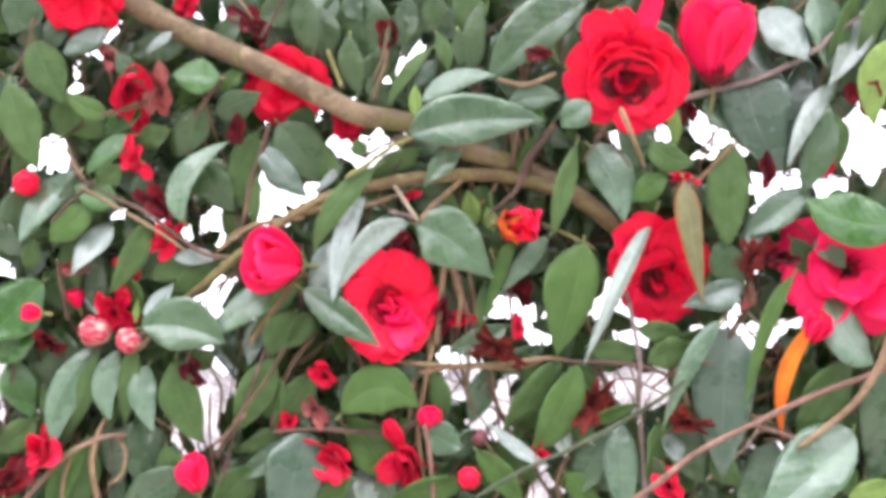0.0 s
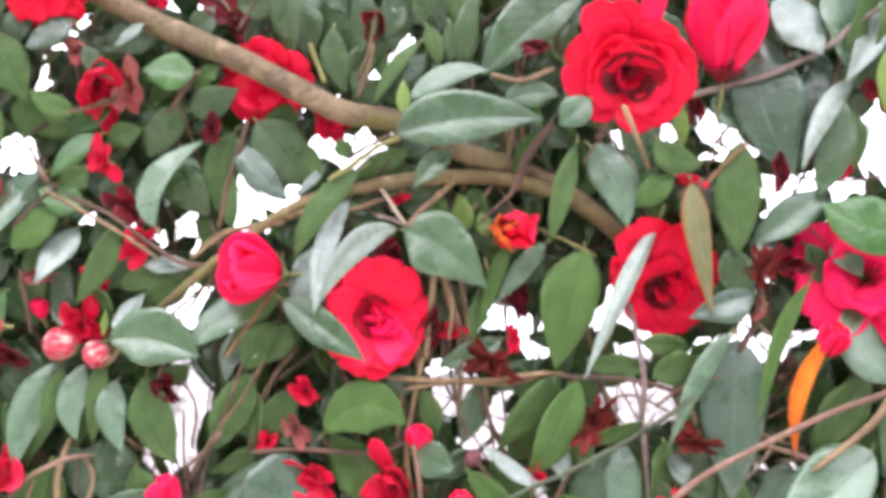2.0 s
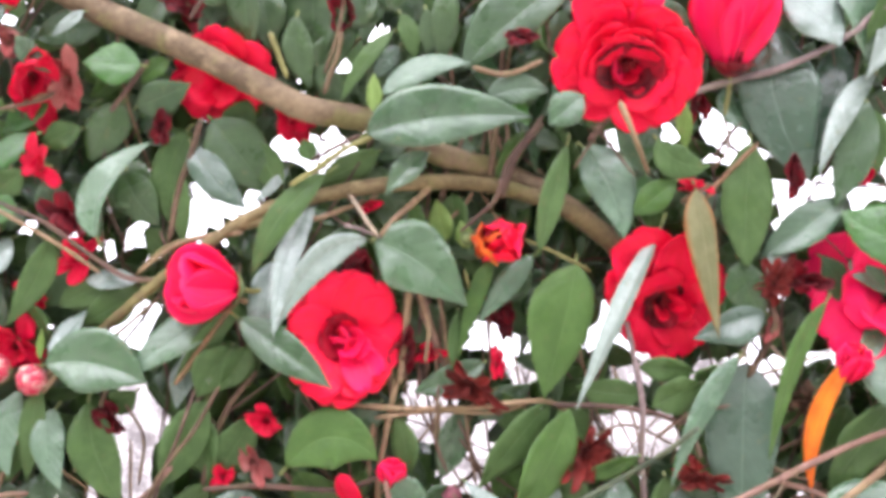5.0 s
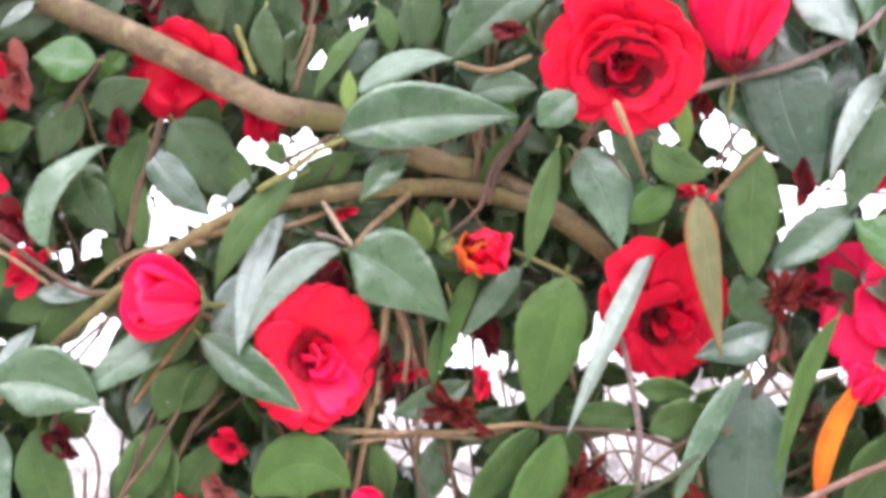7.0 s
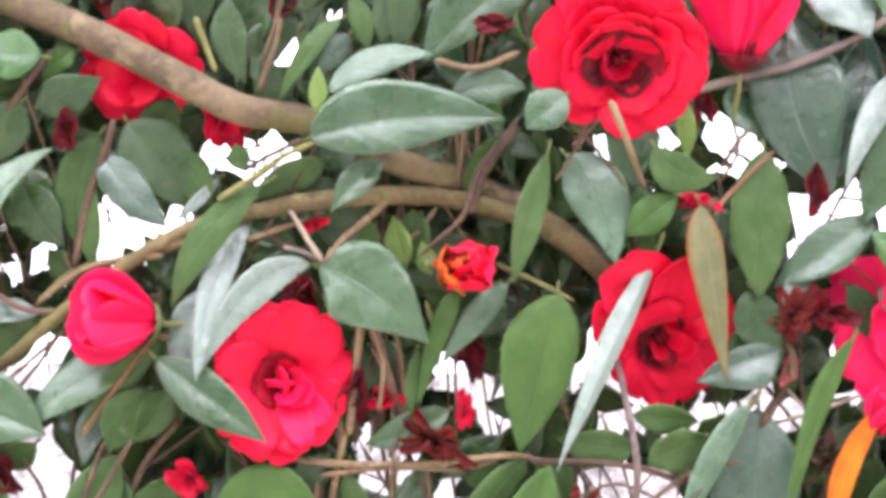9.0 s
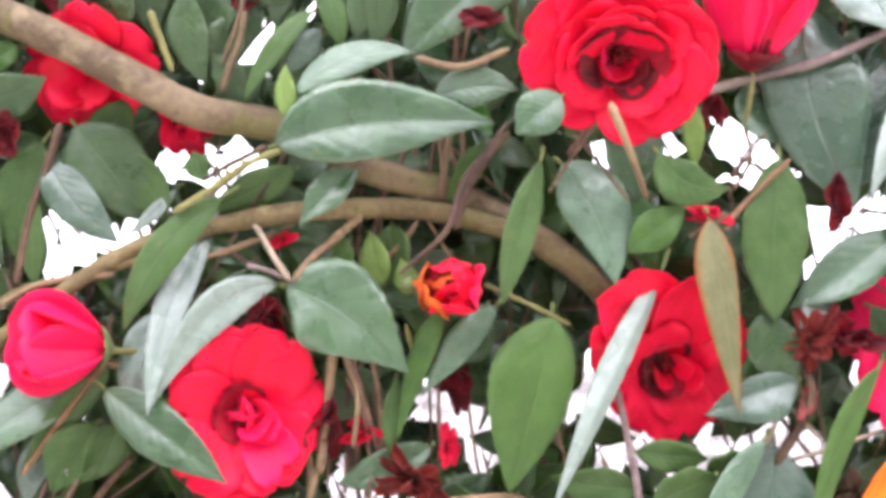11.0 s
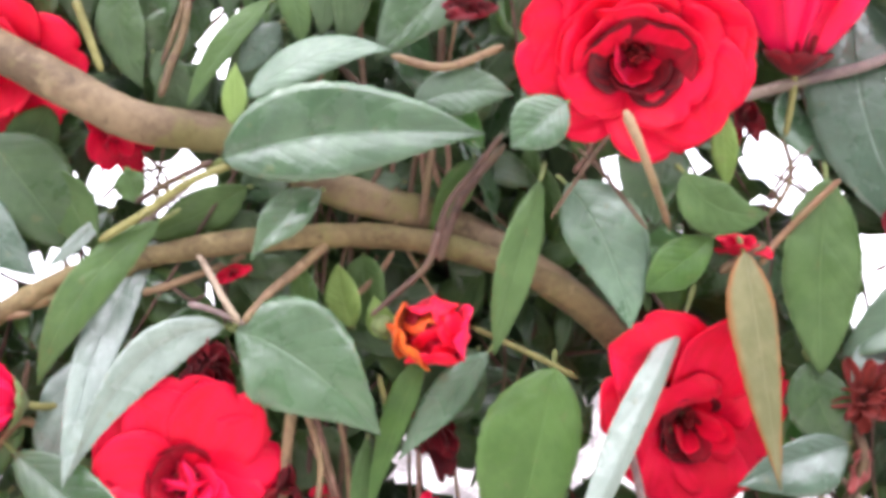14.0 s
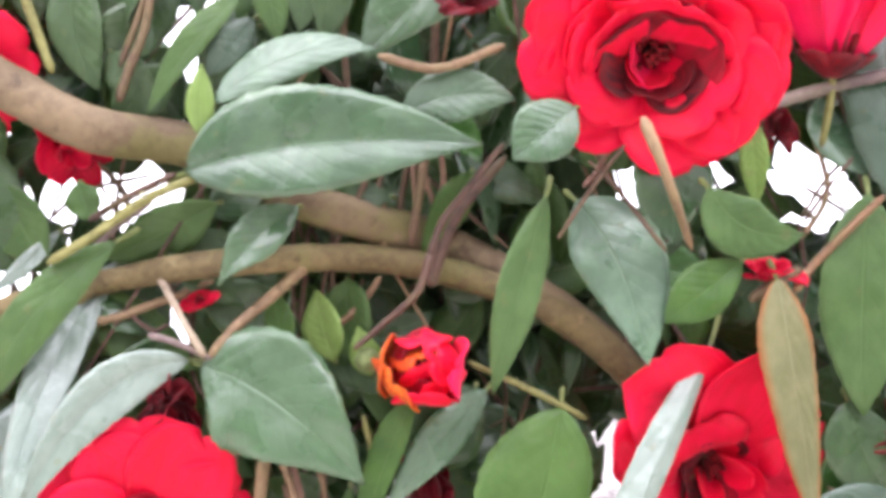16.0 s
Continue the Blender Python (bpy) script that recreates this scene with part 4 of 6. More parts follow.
twig("brown", (0.0011, 0.0011), (-0.1793, 0.9151, 1.6404), (-0.1678, 0.9202, 1.6197), (-0.1708, 0.9274, 1.5906))
twig("tan", (0.0011, 0.0011), (0.1962, 0.8838, 1.7873), (0.2057, 0.8796, 1.8041), (0.2006, 0.8744, 1.8249))
twig("dark", (0.0008, 0.0008), (-0.0614, 0.8695, 1.8095), (-0.0508, 0.8726, 1.7972), (-0.055, 0.8757, 1.7847))
twig("dark", (0.0008, 0.0008), (-0.0785, 0.8746, 1.7889), (-0.0657, 0.8721, 1.7991), (-0.0401, 0.8706, 1.8053))
twig("dark", (0.0008, 0.0008), (-0.1345, 0.8814, 1.7776), (-0.1174, 0.8856, 1.7609), (-0.0959, 0.8871, 1.7547))
twig("dark", (0.0008, 0.0008), (0.2368, 0.8798, 1.7637), (0.2496, 0.8788, 1.7679), (0.2667, 0.8809, 1.7596))
twig("dark", (0.0008, 0.0008), (0.2967, 0.8639, 1.83), (0.3095, 0.8701, 1.8053), (0.3052, 0.8763, 1.7804))
twig("dark", (0.0008, 0.0008), (-0.3016, 0.8746, 1.8068), (-0.2845, 0.8777, 1.7943), (-0.2716, 0.8818, 1.7777))
twig("brown", (0.0009, 0.0009), (0.0324, 0.9164, 1.6191), (0.0417, 0.9195, 1.6067), (0.0495, 0.9236, 1.5902))
twig("brown", (0.0009, 0.0009), (0.1122, 0.9066, 1.6178), (0.1375, 0.9046, 1.6261), (0.167, 0.9076, 1.6137))
twig("tan", (0.0017, 0.0025), (-0.0175, 0.8683, 1.7376), (-0.008, 0.8694, 1.7497), (0.0047, 0.8715, 1.762), (0.0144, 0.8721, 1.772))
twig("grey", (0.0013, 0.0011), (-0.0395, 0.8716, 1.7464), (-0.0289, 0.8693, 1.7431), (-0.0163, 0.8676, 1.7374))
twig("tan", (0.0013, 0.0013), (0.0231, 0.8857, 1.7512), (0.0334, 0.8834, 1.7603), (0.041, 0.8809, 1.7707))
twig("dark", (0.0008, 0.0008), (-0.0476, 0.8797, 1.7548), (-0.04, 0.8809, 1.7499), (-0.034, 0.8803, 1.7523))
twig("tan", (0.0011, 0.0011), (0.0178, 0.8913, 1.7096), (0.0229, 0.8965, 1.6889), (0.0246, 0.9036, 1.6601))
twig("pinkish", (0.0011, 0.0011), (0.0068, 0.8951, 1.6973), (0.0162, 0.9007, 1.6789), (0.0187, 0.9063, 1.6562))

# ---------------- flowers and buds ----------------
bloom((0.1357, 0.8476, 1.8456), (-0.05, -0.82, -0.52), 0.0485, [
    (266, 1.02, 1.05, 40, 44, "red"), (300, 0.90, 0.9, 40, 46, "red"), (20, 0.92, 0.85, 40, 46, "red"), (58, 0.95, 0.95, 38, 46, "red"), (95, 1.0, 1.0, 40, 44, "red"), (132, 0.92, 1.0, 44, 40, "red"), (165, 0.78, 1.05, 44, 40, "red"), (198, 0.76, 1.05, 44, 40, "red"), (232, 0.92, 1.1, 42, 44, "red"),
    (212, 1.22, 0.62, 50, 30, "red"), (192, 1.12, 0.5, 52, 30, "red"), (166, 1.5, 0.34, 56, 20, "pink"),
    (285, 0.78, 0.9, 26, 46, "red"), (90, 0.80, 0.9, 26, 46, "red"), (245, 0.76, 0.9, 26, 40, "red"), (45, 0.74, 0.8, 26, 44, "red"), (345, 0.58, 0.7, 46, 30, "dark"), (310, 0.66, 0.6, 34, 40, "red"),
    # deep and dark linings: the hollow's shade as petal colour
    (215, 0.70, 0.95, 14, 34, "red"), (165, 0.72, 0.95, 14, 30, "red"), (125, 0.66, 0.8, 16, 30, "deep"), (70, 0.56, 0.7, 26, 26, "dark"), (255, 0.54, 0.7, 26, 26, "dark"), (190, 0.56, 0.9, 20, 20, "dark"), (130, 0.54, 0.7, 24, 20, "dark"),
    (305, 0.42, 0.42, 22, 4, "pink"), (340, 0.40, 0.36, 26, 0, "red"), (20, 0.46, 0.5, 28, 10, "dark")], 1, "full-blown red double camellia flower, ruffled centre tinted dark as shade", 0.17)
bloom((0.1642, 0.9184, 1.7102), (0.10, -0.84, -0.48), 0.0408, [
    (205, 1.62, 1.1, 44, 30, "red"), (232, 1.35, 1.1, 44, 34, "red"), (262, 1.05, 0.95, 42, 40, "red"), (170, 1.5, 0.9, 44, 30, "red"), (120, 1.12, 0.8, 44, 40, "red"), (90, 0.9, 0.85, 40, 44, "red"), (50, 0.92, 0.85, 40, 40, "red"), (15, 0.95, 0.85, 40, 40, "red"), (340, 0.95, 0.85, 40, 40, "red"), (300, 0.9, 0.85, 40, 44, "red"),
    # dark and deep petals here paint the shaded centre
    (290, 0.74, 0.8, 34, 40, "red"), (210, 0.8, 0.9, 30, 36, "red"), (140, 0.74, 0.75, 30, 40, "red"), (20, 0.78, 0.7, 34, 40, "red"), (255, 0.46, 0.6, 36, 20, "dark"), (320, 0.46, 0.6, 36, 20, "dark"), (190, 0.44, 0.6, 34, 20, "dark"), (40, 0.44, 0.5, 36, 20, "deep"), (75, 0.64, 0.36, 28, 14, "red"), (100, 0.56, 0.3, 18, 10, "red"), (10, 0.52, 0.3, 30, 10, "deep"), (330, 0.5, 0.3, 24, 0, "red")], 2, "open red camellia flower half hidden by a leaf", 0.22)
bloom((-0.0426, 0.9041, 1.6808), (0.22, -0.93, -0.22), 0.0402, [
    (185, 1.15, 1.15, 44, 38, "red"), (222, 1.08, 1.1, 42, 40, "red"), (258, 1.0, 1.0, 40, 40, "red"), (150, 1.12, 0.95, 44, 40, "red"), (118, 1.02, 0.85, 44, 42, "red"), (88, 0.98, 0.8, 42, 42, "red"), (52, 0.95, 0.8, 42, 42, "red"), (20, 1.0, 0.9, 42, 42, "red"), (345, 1.1, 0.95, 44, 40, "red"), (310, 1.12, 1.0, 42, 40, "red"),
    # the deep petals tint the throat as if in shade
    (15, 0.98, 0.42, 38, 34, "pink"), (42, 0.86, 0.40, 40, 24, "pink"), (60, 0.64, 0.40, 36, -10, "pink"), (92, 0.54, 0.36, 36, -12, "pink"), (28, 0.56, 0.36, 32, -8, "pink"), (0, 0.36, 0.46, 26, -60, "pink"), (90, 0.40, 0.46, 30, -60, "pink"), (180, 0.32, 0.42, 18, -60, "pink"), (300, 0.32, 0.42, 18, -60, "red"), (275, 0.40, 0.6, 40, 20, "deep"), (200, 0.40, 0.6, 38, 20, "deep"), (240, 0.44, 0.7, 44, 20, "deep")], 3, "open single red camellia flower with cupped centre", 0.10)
bloom((-0.1043, 0.8808, 1.7083), (-0.86, -0.50, -0.06), 0.0446, [
    (245, 1.0, 1.15, 14, 4, "pink"), (325, 0.90, 1.05, 14, 6, "pink"), (180, 0.86, 0.9, 16, 8, "pink"), (100, 0.95, 0.9, 10, 2, "pink"), (40, 0.9, 0.8, 10, 6, "pink")], 9, "half open pinkish red camellia flower", 0.04)
bloom((0.0585, 0.8812, 1.7367), (-0.1, -0.9, -0.12), 0.040, [
    (0, 0.85, 0.55, 62, -95, "red"), (42, 0.8, 0.5, 66, -100, "red"), (85, 0.95, 0.55, 66, -90, "pink"), (130, 0.8, 0.5, 62, -100, "red"), (172, 0.85, 0.5, 60, -95, "red"), (215, 0.75, 0.5, 66, -100, "deep"), (262, 0.85, 0.55, 68, -100, "orange"), (305, 0.9, 0.6, 68, -100, "orange"), (335, 0.7, 0.5, 60, -100, "deep"),
    (20, 0.75, 0.5, 44, -90, "red"), (100, 0.8, 0.5, 46, -80, "red"), (195, 0.75, 0.5, 42, -80, "orange"), (285, 0.6, 0.45, 44, -80, "red"), (60, 0.6, 0.45, 24, -60, "deep"), (170, 0.6, 0.4, 22, -60, "red")], 13, "crumpled red and orange camellia flower", 0.30)
bloom((0.2024, 0.8545, 1.8426), (0.06, -0.46, 0.89), 0.0635, [
    (335, 1.0, 0.85, 13, 2, "pink"), (30, 0.92, 0.72, 17, 4, "pink"), (285, 0.88, 0.6, 15, 6, "pink"), (85, 0.92, 0.6, 16, 4, "red"), (180, 1.0, 0.9, 14, 4, "red")], 5, "cupped pinkish red camellia flower seen from the side", 0.14, "dark")
flower((0.3104, 0.9102, 1.7095), (-0.25, -0.91, -0.07), 0.0541, "loose", 4, "large pinkish red camellia flower with loose petals")
flower((-0.2684, 0.8359, 1.9054), (0, -0.63, -0.78), 0.033, "open", 6, "red camellia flower beside the thick branch")
flower((-0.1177, 0.881, 1.8505), (-0.2, -0.8, -0.51), 0.0355, "open", 7, "red camellia flower behind the thick branch")
flower((-0.2387, 0.8577, 1.8412), (0.6, -0.53, -0.75), 0.0296, "wilt", 61, "fading red camellia flower with browned petals")
flower((-0.0272, 0.9258, 1.5735), (-0.1, -0.66, -0.68), 0.0321, "wilt", 10, "drooping torn red camellia flower")
flower((-0.0118, 0.9122, 1.5891), (0.15, -0.61, 0.78), 0.0186, "tulip", 11, "small red camellia bloom")
flower((-0.2974, 0.9224, 1.5732), (-0.2, -0.85, 0.1), 0.0262, "wilt", 12, "torn pinkish red camellia flower")
flower((-0.1428, 0.8704, 1.8871), (0, -0.75, 0.12), 0.022, "dark", 14, "dark withering red camellia flower")
flower((-0.2281, 0.8682, 1.7844), (-0.3, -0.78, -0.19), 0.0169, "wilt", 15, "tattered red camellia flower in shade")
flower((-0.2057, 0.8868, 1.7282), (0, -0.85, 0.1), 0.0177, "wilt", 16, "wilted red camellia flower deep among leaves")
flower((-0.2486, 0.9085, 1.6792), (0, -0.68, -0.58), 0.0194, "wilt", 17, "wilted red camellia flower deep among leaves")
flower((-0.2361, 0.8979, 1.7067), (0, -0.68, -0.58), 0.0127, "wilt", 18, "wilted red camellia flower deep among leaves")
flower((-0.0825, 0.9264, 1.5735), (-0.2, -0.7, -0.48), 0.0245, "wilt", 19, "tattered red camellia flower in shade")
flower((-0.1169, 0.9231, 1.5952), (0, -0.82, 0), 0.011, "wilt", 20, "small tattered red camellia flower")
flower((0.0398, 0.9029, 1.6505), (0, -0.73, -0.39), 0.0194, "dead", 21, "withered brown camellia flower")
flower((0.0557, 0.903, 1.6634), (0, -0.82, 0), 0.0127, "wilt", 22, "small tattered red camellia flower")
flower((0.1103, 0.9068, 1.6111), (0.1, -0.73, -0.39), 0.0194, "dead", 23, "withered brown camellia flower")
flower((0.1817, 0.9096, 1.5964), (0, -0.68, -0.58), 0.0186, "dead", 24, "withered brown camellia flower")
flower((0.2307, 0.8885, 1.7132), (-0.2, -0.78, -0.19), 0.0161, "dead", 25, "withered brown camellia flower")
flower((0.2489, 0.8894, 1.7156), (0.1, -0.78, -0.19), 0.0177, "dark", 26, "dark purple withered camellia flower")
flower((0.2721, 0.8947, 1.6516), (0.25, -0.7, 0.75), 0.0237, "tulip", 27, "drooping red camellia flower")
flower((-0.1881, 0.9175, 1.6343), (0, -0.7, -0.48), 0.0169, "dark", 28, "dark withering red camellia flower")
flower((0.059, 0.9125, 1.7047), (0, -0.7, -0.48), 0.0169, "dark", 29, "dark withering red camellia flower")
flower((0.1687, 0.9218, 1.5473), (-0.2, -0.85, 0.1), 0.022, "wilt", 30, "tattered red camellia flower in shade")
flower((0.0699, 0.9163, 1.5719), (0, -0.73, -0.39), 0.0127, "wilt", 31, "small tattered red camellia flower")
flower((0.3148, 0.8597, 1.8352), (0, -0.73, -0.39), 0.0194, "dark", 32, "dark withering red camellia flower")
flower((-0.0748, 0.8751, 1.8206), (0.2, -0.66, -0.68), 0.0186, "wilt", 33, "tattered red camellia flower behind the thick branch")
flower((-0.2114, 0.8567, 1.8363), (0, -0.73, -0.39), 0.0177, "faded", 34, "faded dusty pink withered camellia flower")
flower((-0.2502, 0.8533, 1.8599), (0, -0.82, 0), 0.0127, "faded", 35, "faded dusty pink withered camellia flower")
flower((-0.3243, 0.9293, 1.5528), (0, -0.82, 0), 0.0186, "dark", 36, "dark withering red camellia flower")
flower((-0.2965, 0.9158, 1.6578), (0, -0.68, -0.58), 0.0186, "dark", 37, "dark withering red camellia flower")
flower((-0.0889, 0.9118, 1.6313), (0, -0.73, -0.39), 0.0152, "wilt", 38, "small tattered red camellia flower")
flower((0.1764, 0.8638, 1.7654), (0, -0.78, 0.63), 0.0127, "wilt", 39, "small red camellia bloom")
flower((-0.0017, 0.9042, 1.6752), (0, -0.7, -0.48), 0.0169, "dark", 40, "dark withering red camellia flower")
flower((-0.0355, 0.8834, 1.7229), (0, -0.82, 0), 0.0135, "dark", 41, "dark withering red camellia flower")
flower((-0.2132, 0.8848, 1.7562), (0, -0.7, -0.48), 0.0186, "dark", 42, "dark withering red camellia flower")
flower((0.2415, 0.8695, 1.7782), (0, -0.73, -0.39), 0.0144, "dark", 43, "dark withering red camellia flower")
flower((0.2854, 0.8741, 1.782), (0, -0.73, -0.39), 0.0118, "wilt", 44, "small tattered red camellia flower")
flower((-0.2788, 0.8944, 1.7081), (0.3, -0.82, 0), 0.0152, "faded", 45, "faded pink and red withered camellia flower")
flower((0.2545, 0.9131, 1.6401), (0, -0.73, -0.39), 0.0186, "brown", 46, "dry brown camellia flower")
flower((-0.1962, 0.8581, 1.9068), (0, -0.73, -0.39), 0.0127, "wilt", 47, "small tattered red camellia flower")
flower((-0.0403, 0.8569, 1.8821), (0, -0.73, -0.39), 0.0152, "dark", 48, "dark withering red camellia flower")
flower((-0.0976, 0.9194, 1.6046), (0, -0.82, 0), 0.0152, "faded", 49, "faded pink and red withered camellia flower")
flower((0.1844, 0.868, 1.8271), (0, -0.73, -0.39), 0.011, "dark", 50, "dark withering red camellia flower")
flower((0.0688, 0.8319, 1.8553), (0, -0.73, -0.39), 0.011, "dark", 51, "dark withering red camellia flower")
flower((-0.1554, 0.8701, 1.8121), (0, -0.73, -0.39), 0.011, "dark", 52, "dark withering red camellia flower")
bud((-0.2613, 0.9046, 1.6619), (-0.5, -0.61, -0.05), 0.0127, "pinkbud", 1, "pink and white striped camellia bud")
bud((-0.2354, 0.9031, 1.6548), (-0.1, -0.82, -0.41), 0.0106, "pinkbud", 2, "pink and white striped camellia bud")
bud((-0.3138, 0.8756, 1.7691), (0.5, -0.61, -0.05), 0.011, "redbud", 3, "plump red camellia bud")
flower((-0.2938, 0.8790, 1.6700), (-0.92, -0.36, 0.02), 0.0150, "tulip", 58, "small half open red camellia bloom seen from the side")
flower((-0.2763, 0.9073, 1.6802), (-0.2, -0.56, 0.79), 0.0144, "tulip", 59, "opening red camellia bloom among leaves")
flower((-0.1825, 0.9268, 1.5435), (-0.25, -0.42, 0.87), 0.0279, "tulip", 62, "closed red camellia bloom among leaves")
bud((0.0192, 0.9145, 1.5535), (0, -0.9, -0.12), 0.0093, "redbud", 7, "round red camellia bud")
bud((0.028, 0.92, 1.5835), (0, -0.9, -0.12), 0.0068, "mauvebud", 8, "small dusty mauve camellia bud")
bud((0.037, 0.8741, 1.7388), (0, -0.7, -0.48), 0.0046, "greenbud", 9, "small green camellia bud")
flower((-0.0239, 0.8805, 1.7617), (0, -0.73, -0.39), 0.0093, "wilt", 71, "small tattered red camellia flower")
flower((-0.0298, 0.8881, 1.7236), (0, -0.7, -0.48), 0.0135, "dark", 72, "dark withering red camellia flower")
flower((0.0133, 0.9071, 1.6736), (0.1, -0.7, -0.48), 0.0127, "wilt", 73, "wilted red camellia flower deep among leaves")
flower((0.2407, 0.9164, 1.644), (0, -0.73, -0.39), 0.0144, "brown", 74, "dry brown camellia flower among leaves")
flower((0.2294, 0.9001, 1.6862), (0.1, -0.8, -0.1), 0.0118, "faded", 75, "faded papery camellia flower")

# ---------------- leaves ----------------
bent_leaf("q", (-0.1911, 0.8732, 1.7386), (-0.1883, 0.8657, 1.7686), (-0.1607, 0.8588, 1.7964), 0.0145, 0.0051, -16, 24, 0.05, lean=12)
bent_leaf("e", (-0.1665, 0.8500, 1.8439), (-0.1845, 0.8499, 1.8445), (-0.2028, 0.8496, 1.8456), 0.0140, 0.0133, 10, -15, 0.06)
bent_leaf("v", (-0.1521, 0.8603, 1.8522), (-0.1598, 0.8618, 1.8462), (-0.1688, 0.8642, 1.8368), 0.0065, 0.0065, 10, 10, 0.05)
bent_leaf("k", (-0.1708, 0.8638, 1.8218), (-0.1548, 0.8625, 1.8272), (-0.1366, 0.8603, 1.8360), 0.0109, 0.0116, 12, -10, 0.05)
bent_leaf("k", (-0.1810, 0.8672, 1.8248), (-0.1906, 0.8713, 1.8084), (-0.2008, 0.8760, 1.7896), 0.0129, 0.0123, -10, 15, 0.04)
bent_leaf("k", (-0.1251, 0.8735, 1.8160), (-0.1065, 0.8789, 1.7943), (-0.0880, 0.8851, 1.7697), 0.0195, 0.0202, -8, 14, 0.06)
bent_leaf("b", (-0.1371, 0.8696, 1.7985), (-0.1220, 0.8747, 1.7782), (-0.1011, 0.8795, 1.7589), 0.0103, 0.0109, -18, 10, 0.06)
bent_leaf("u", (-0.1415, 0.8762, 1.8094), (-0.1518, 0.8837, 1.7793), (-0.1491, 0.8911, 1.7496), 0.0130, 0.0124, -8, 8, 0.04)
bent_leaf("k", (-0.1786, 0.8766, 1.7831), (-0.1715, 0.8807, 1.7665), (-0.1573, 0.8848, 1.7499), 0.0136, 0.0129, 8, -12, 0.04)
bent_leaf("p", (-0.0761, 0.8750, 1.7852), (-0.0870, 0.8781, 1.7727), (-0.0979, 0.8807, 1.7623), 0.0036, 0.0029, -20, 20, 0.02)
bent_leaf("t", (-0.0246, 0.8462, 1.7974), (0.0206, 0.8437, 1.8072), (0.0766, 0.8436, 1.8077), 0.0206, 0.0175, 6, 20, 0.05, widest=0.38, lean=3)
bent_leaf("u", (-0.0254, 0.8490, 1.7984), (-0.0092, 0.8443, 1.8173), (0.0165, 0.8419, 1.8271), 0.0022, 0.0053, 0, 35, 0.02)
bent_leaf("q", (-0.0155, 0.8444, 1.8213), (0.0102, 0.8404, 1.8372), (0.0391, 0.8394, 1.8410), 0.0088, 0.0079, -24, 14, 0.05, lean=11)
bent_leaf("g", (0.1062, 0.8316, 1.8974), (0.0665, 0.8382, 1.8707), (0.0335, 0.8463, 1.8385), 0.0146, 0.0235, 14, -6, 0.05, lean=3)
bent_leaf("t", (0.0486, 0.8468, 1.8198), (0.0675, 0.8452, 1.8263), (0.0878, 0.8455, 1.8249), 0.0098, 0.0095, -8, 12, 0.05, lean=4)
bent_leaf("t", (0.1070, 0.8339, 1.8177), (0.0968, 0.8359, 1.8098), (0.0860, 0.8383, 1.8002), 0.0108, 0.0111, 14, -8, 0.08, widest=0.5, lean=5)
bent_leaf("u", (0.0985, 0.8506, 1.7920), (0.0882, 0.8594, 1.7567), (0.0804, 0.8672, 1.7256), 0.0072, 0.0079, -10, 15, 0.04)
bent_leaf("q", (0.1104, 0.8576, 1.7931), (0.1248, 0.8636, 1.7688), (0.1331, 0.8714, 1.7374), 0.0178, 0.0133, 8, -20, 0.05, widest=0.34)
bent_leaf("v", (0.1651, 0.8531, 1.7697), (0.1506, 0.8558, 1.7590), (0.1387, 0.8582, 1.7493), 0.0088, 0.0094, 12, -8, 0.06, widest=0.5)
bent_leaf("u", (0.1530, 0.8432, 1.7929), (0.1655, 0.8465, 1.7797), (0.1855, 0.8469, 1.7779), 0.0093, 0.0112, 12, -10, 0.06)
bent_leaf("u", (0.2162, 0.8654, 1.7989), (0.2117, 0.8749, 1.7607), (0.2130, 0.8846, 1.7219), 0.0174, 0.0161, -6, 10, 0.05)
bent_leaf("d", (0.1768, 0.8534, 1.7643), (0.1818, 0.8627, 1.7272), (0.1910, 0.8756, 1.6754), 0.0088, 0.0113, -20, 22, 0.05, widest=0.34)
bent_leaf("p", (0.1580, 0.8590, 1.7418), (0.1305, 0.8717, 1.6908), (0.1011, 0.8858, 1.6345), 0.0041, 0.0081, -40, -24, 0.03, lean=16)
bent_leaf("v", (0.1051, 0.8781, 1.7230), (0.0969, 0.8871, 1.6871), (0.0845, 0.8983, 1.6420), 0.0166, 0.0236, -6, 10, 0.05, widest=0.40)
bent_leaf("k", (0.2090, 0.8853, 1.7274), (0.2142, 0.8901, 1.7080), (0.2269, 0.8954, 1.6870), 0.0129, 0.0136, -6, 10, 0.04)
bent_leaf("b", (0.2244, 0.8905, 1.6943), (0.2031, 0.8917, 1.6892), (0.1785, 0.8944, 1.6786), 0.0148, 0.0077, 26, 0, 0.05)
bent_leaf("b", (0.2315, 0.8538, 1.8786), (0.2322, 0.8668, 1.8263), (0.2532, 0.8790, 1.7776), 0.0281, 0.0215, 10, -14, 0.05)
bent_leaf("b", (0.2797, 0.8647, 1.8679), (0.2697, 0.8759, 1.8229), (0.2531, 0.8853, 1.7851), 0.0132, 0.0172, 10, -6, 0.05)
bent_leaf("q", (0.2046, 0.8690, 1.8382), (0.2066, 0.8731, 1.8216), (0.2215, 0.8763, 1.8089), 0.0085, 0.0072, -15, 10, 0.04)
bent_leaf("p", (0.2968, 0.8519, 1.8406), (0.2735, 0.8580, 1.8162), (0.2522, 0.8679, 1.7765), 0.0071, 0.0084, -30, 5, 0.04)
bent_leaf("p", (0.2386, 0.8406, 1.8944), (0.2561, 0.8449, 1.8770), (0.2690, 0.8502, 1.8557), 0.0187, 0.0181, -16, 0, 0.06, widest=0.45)
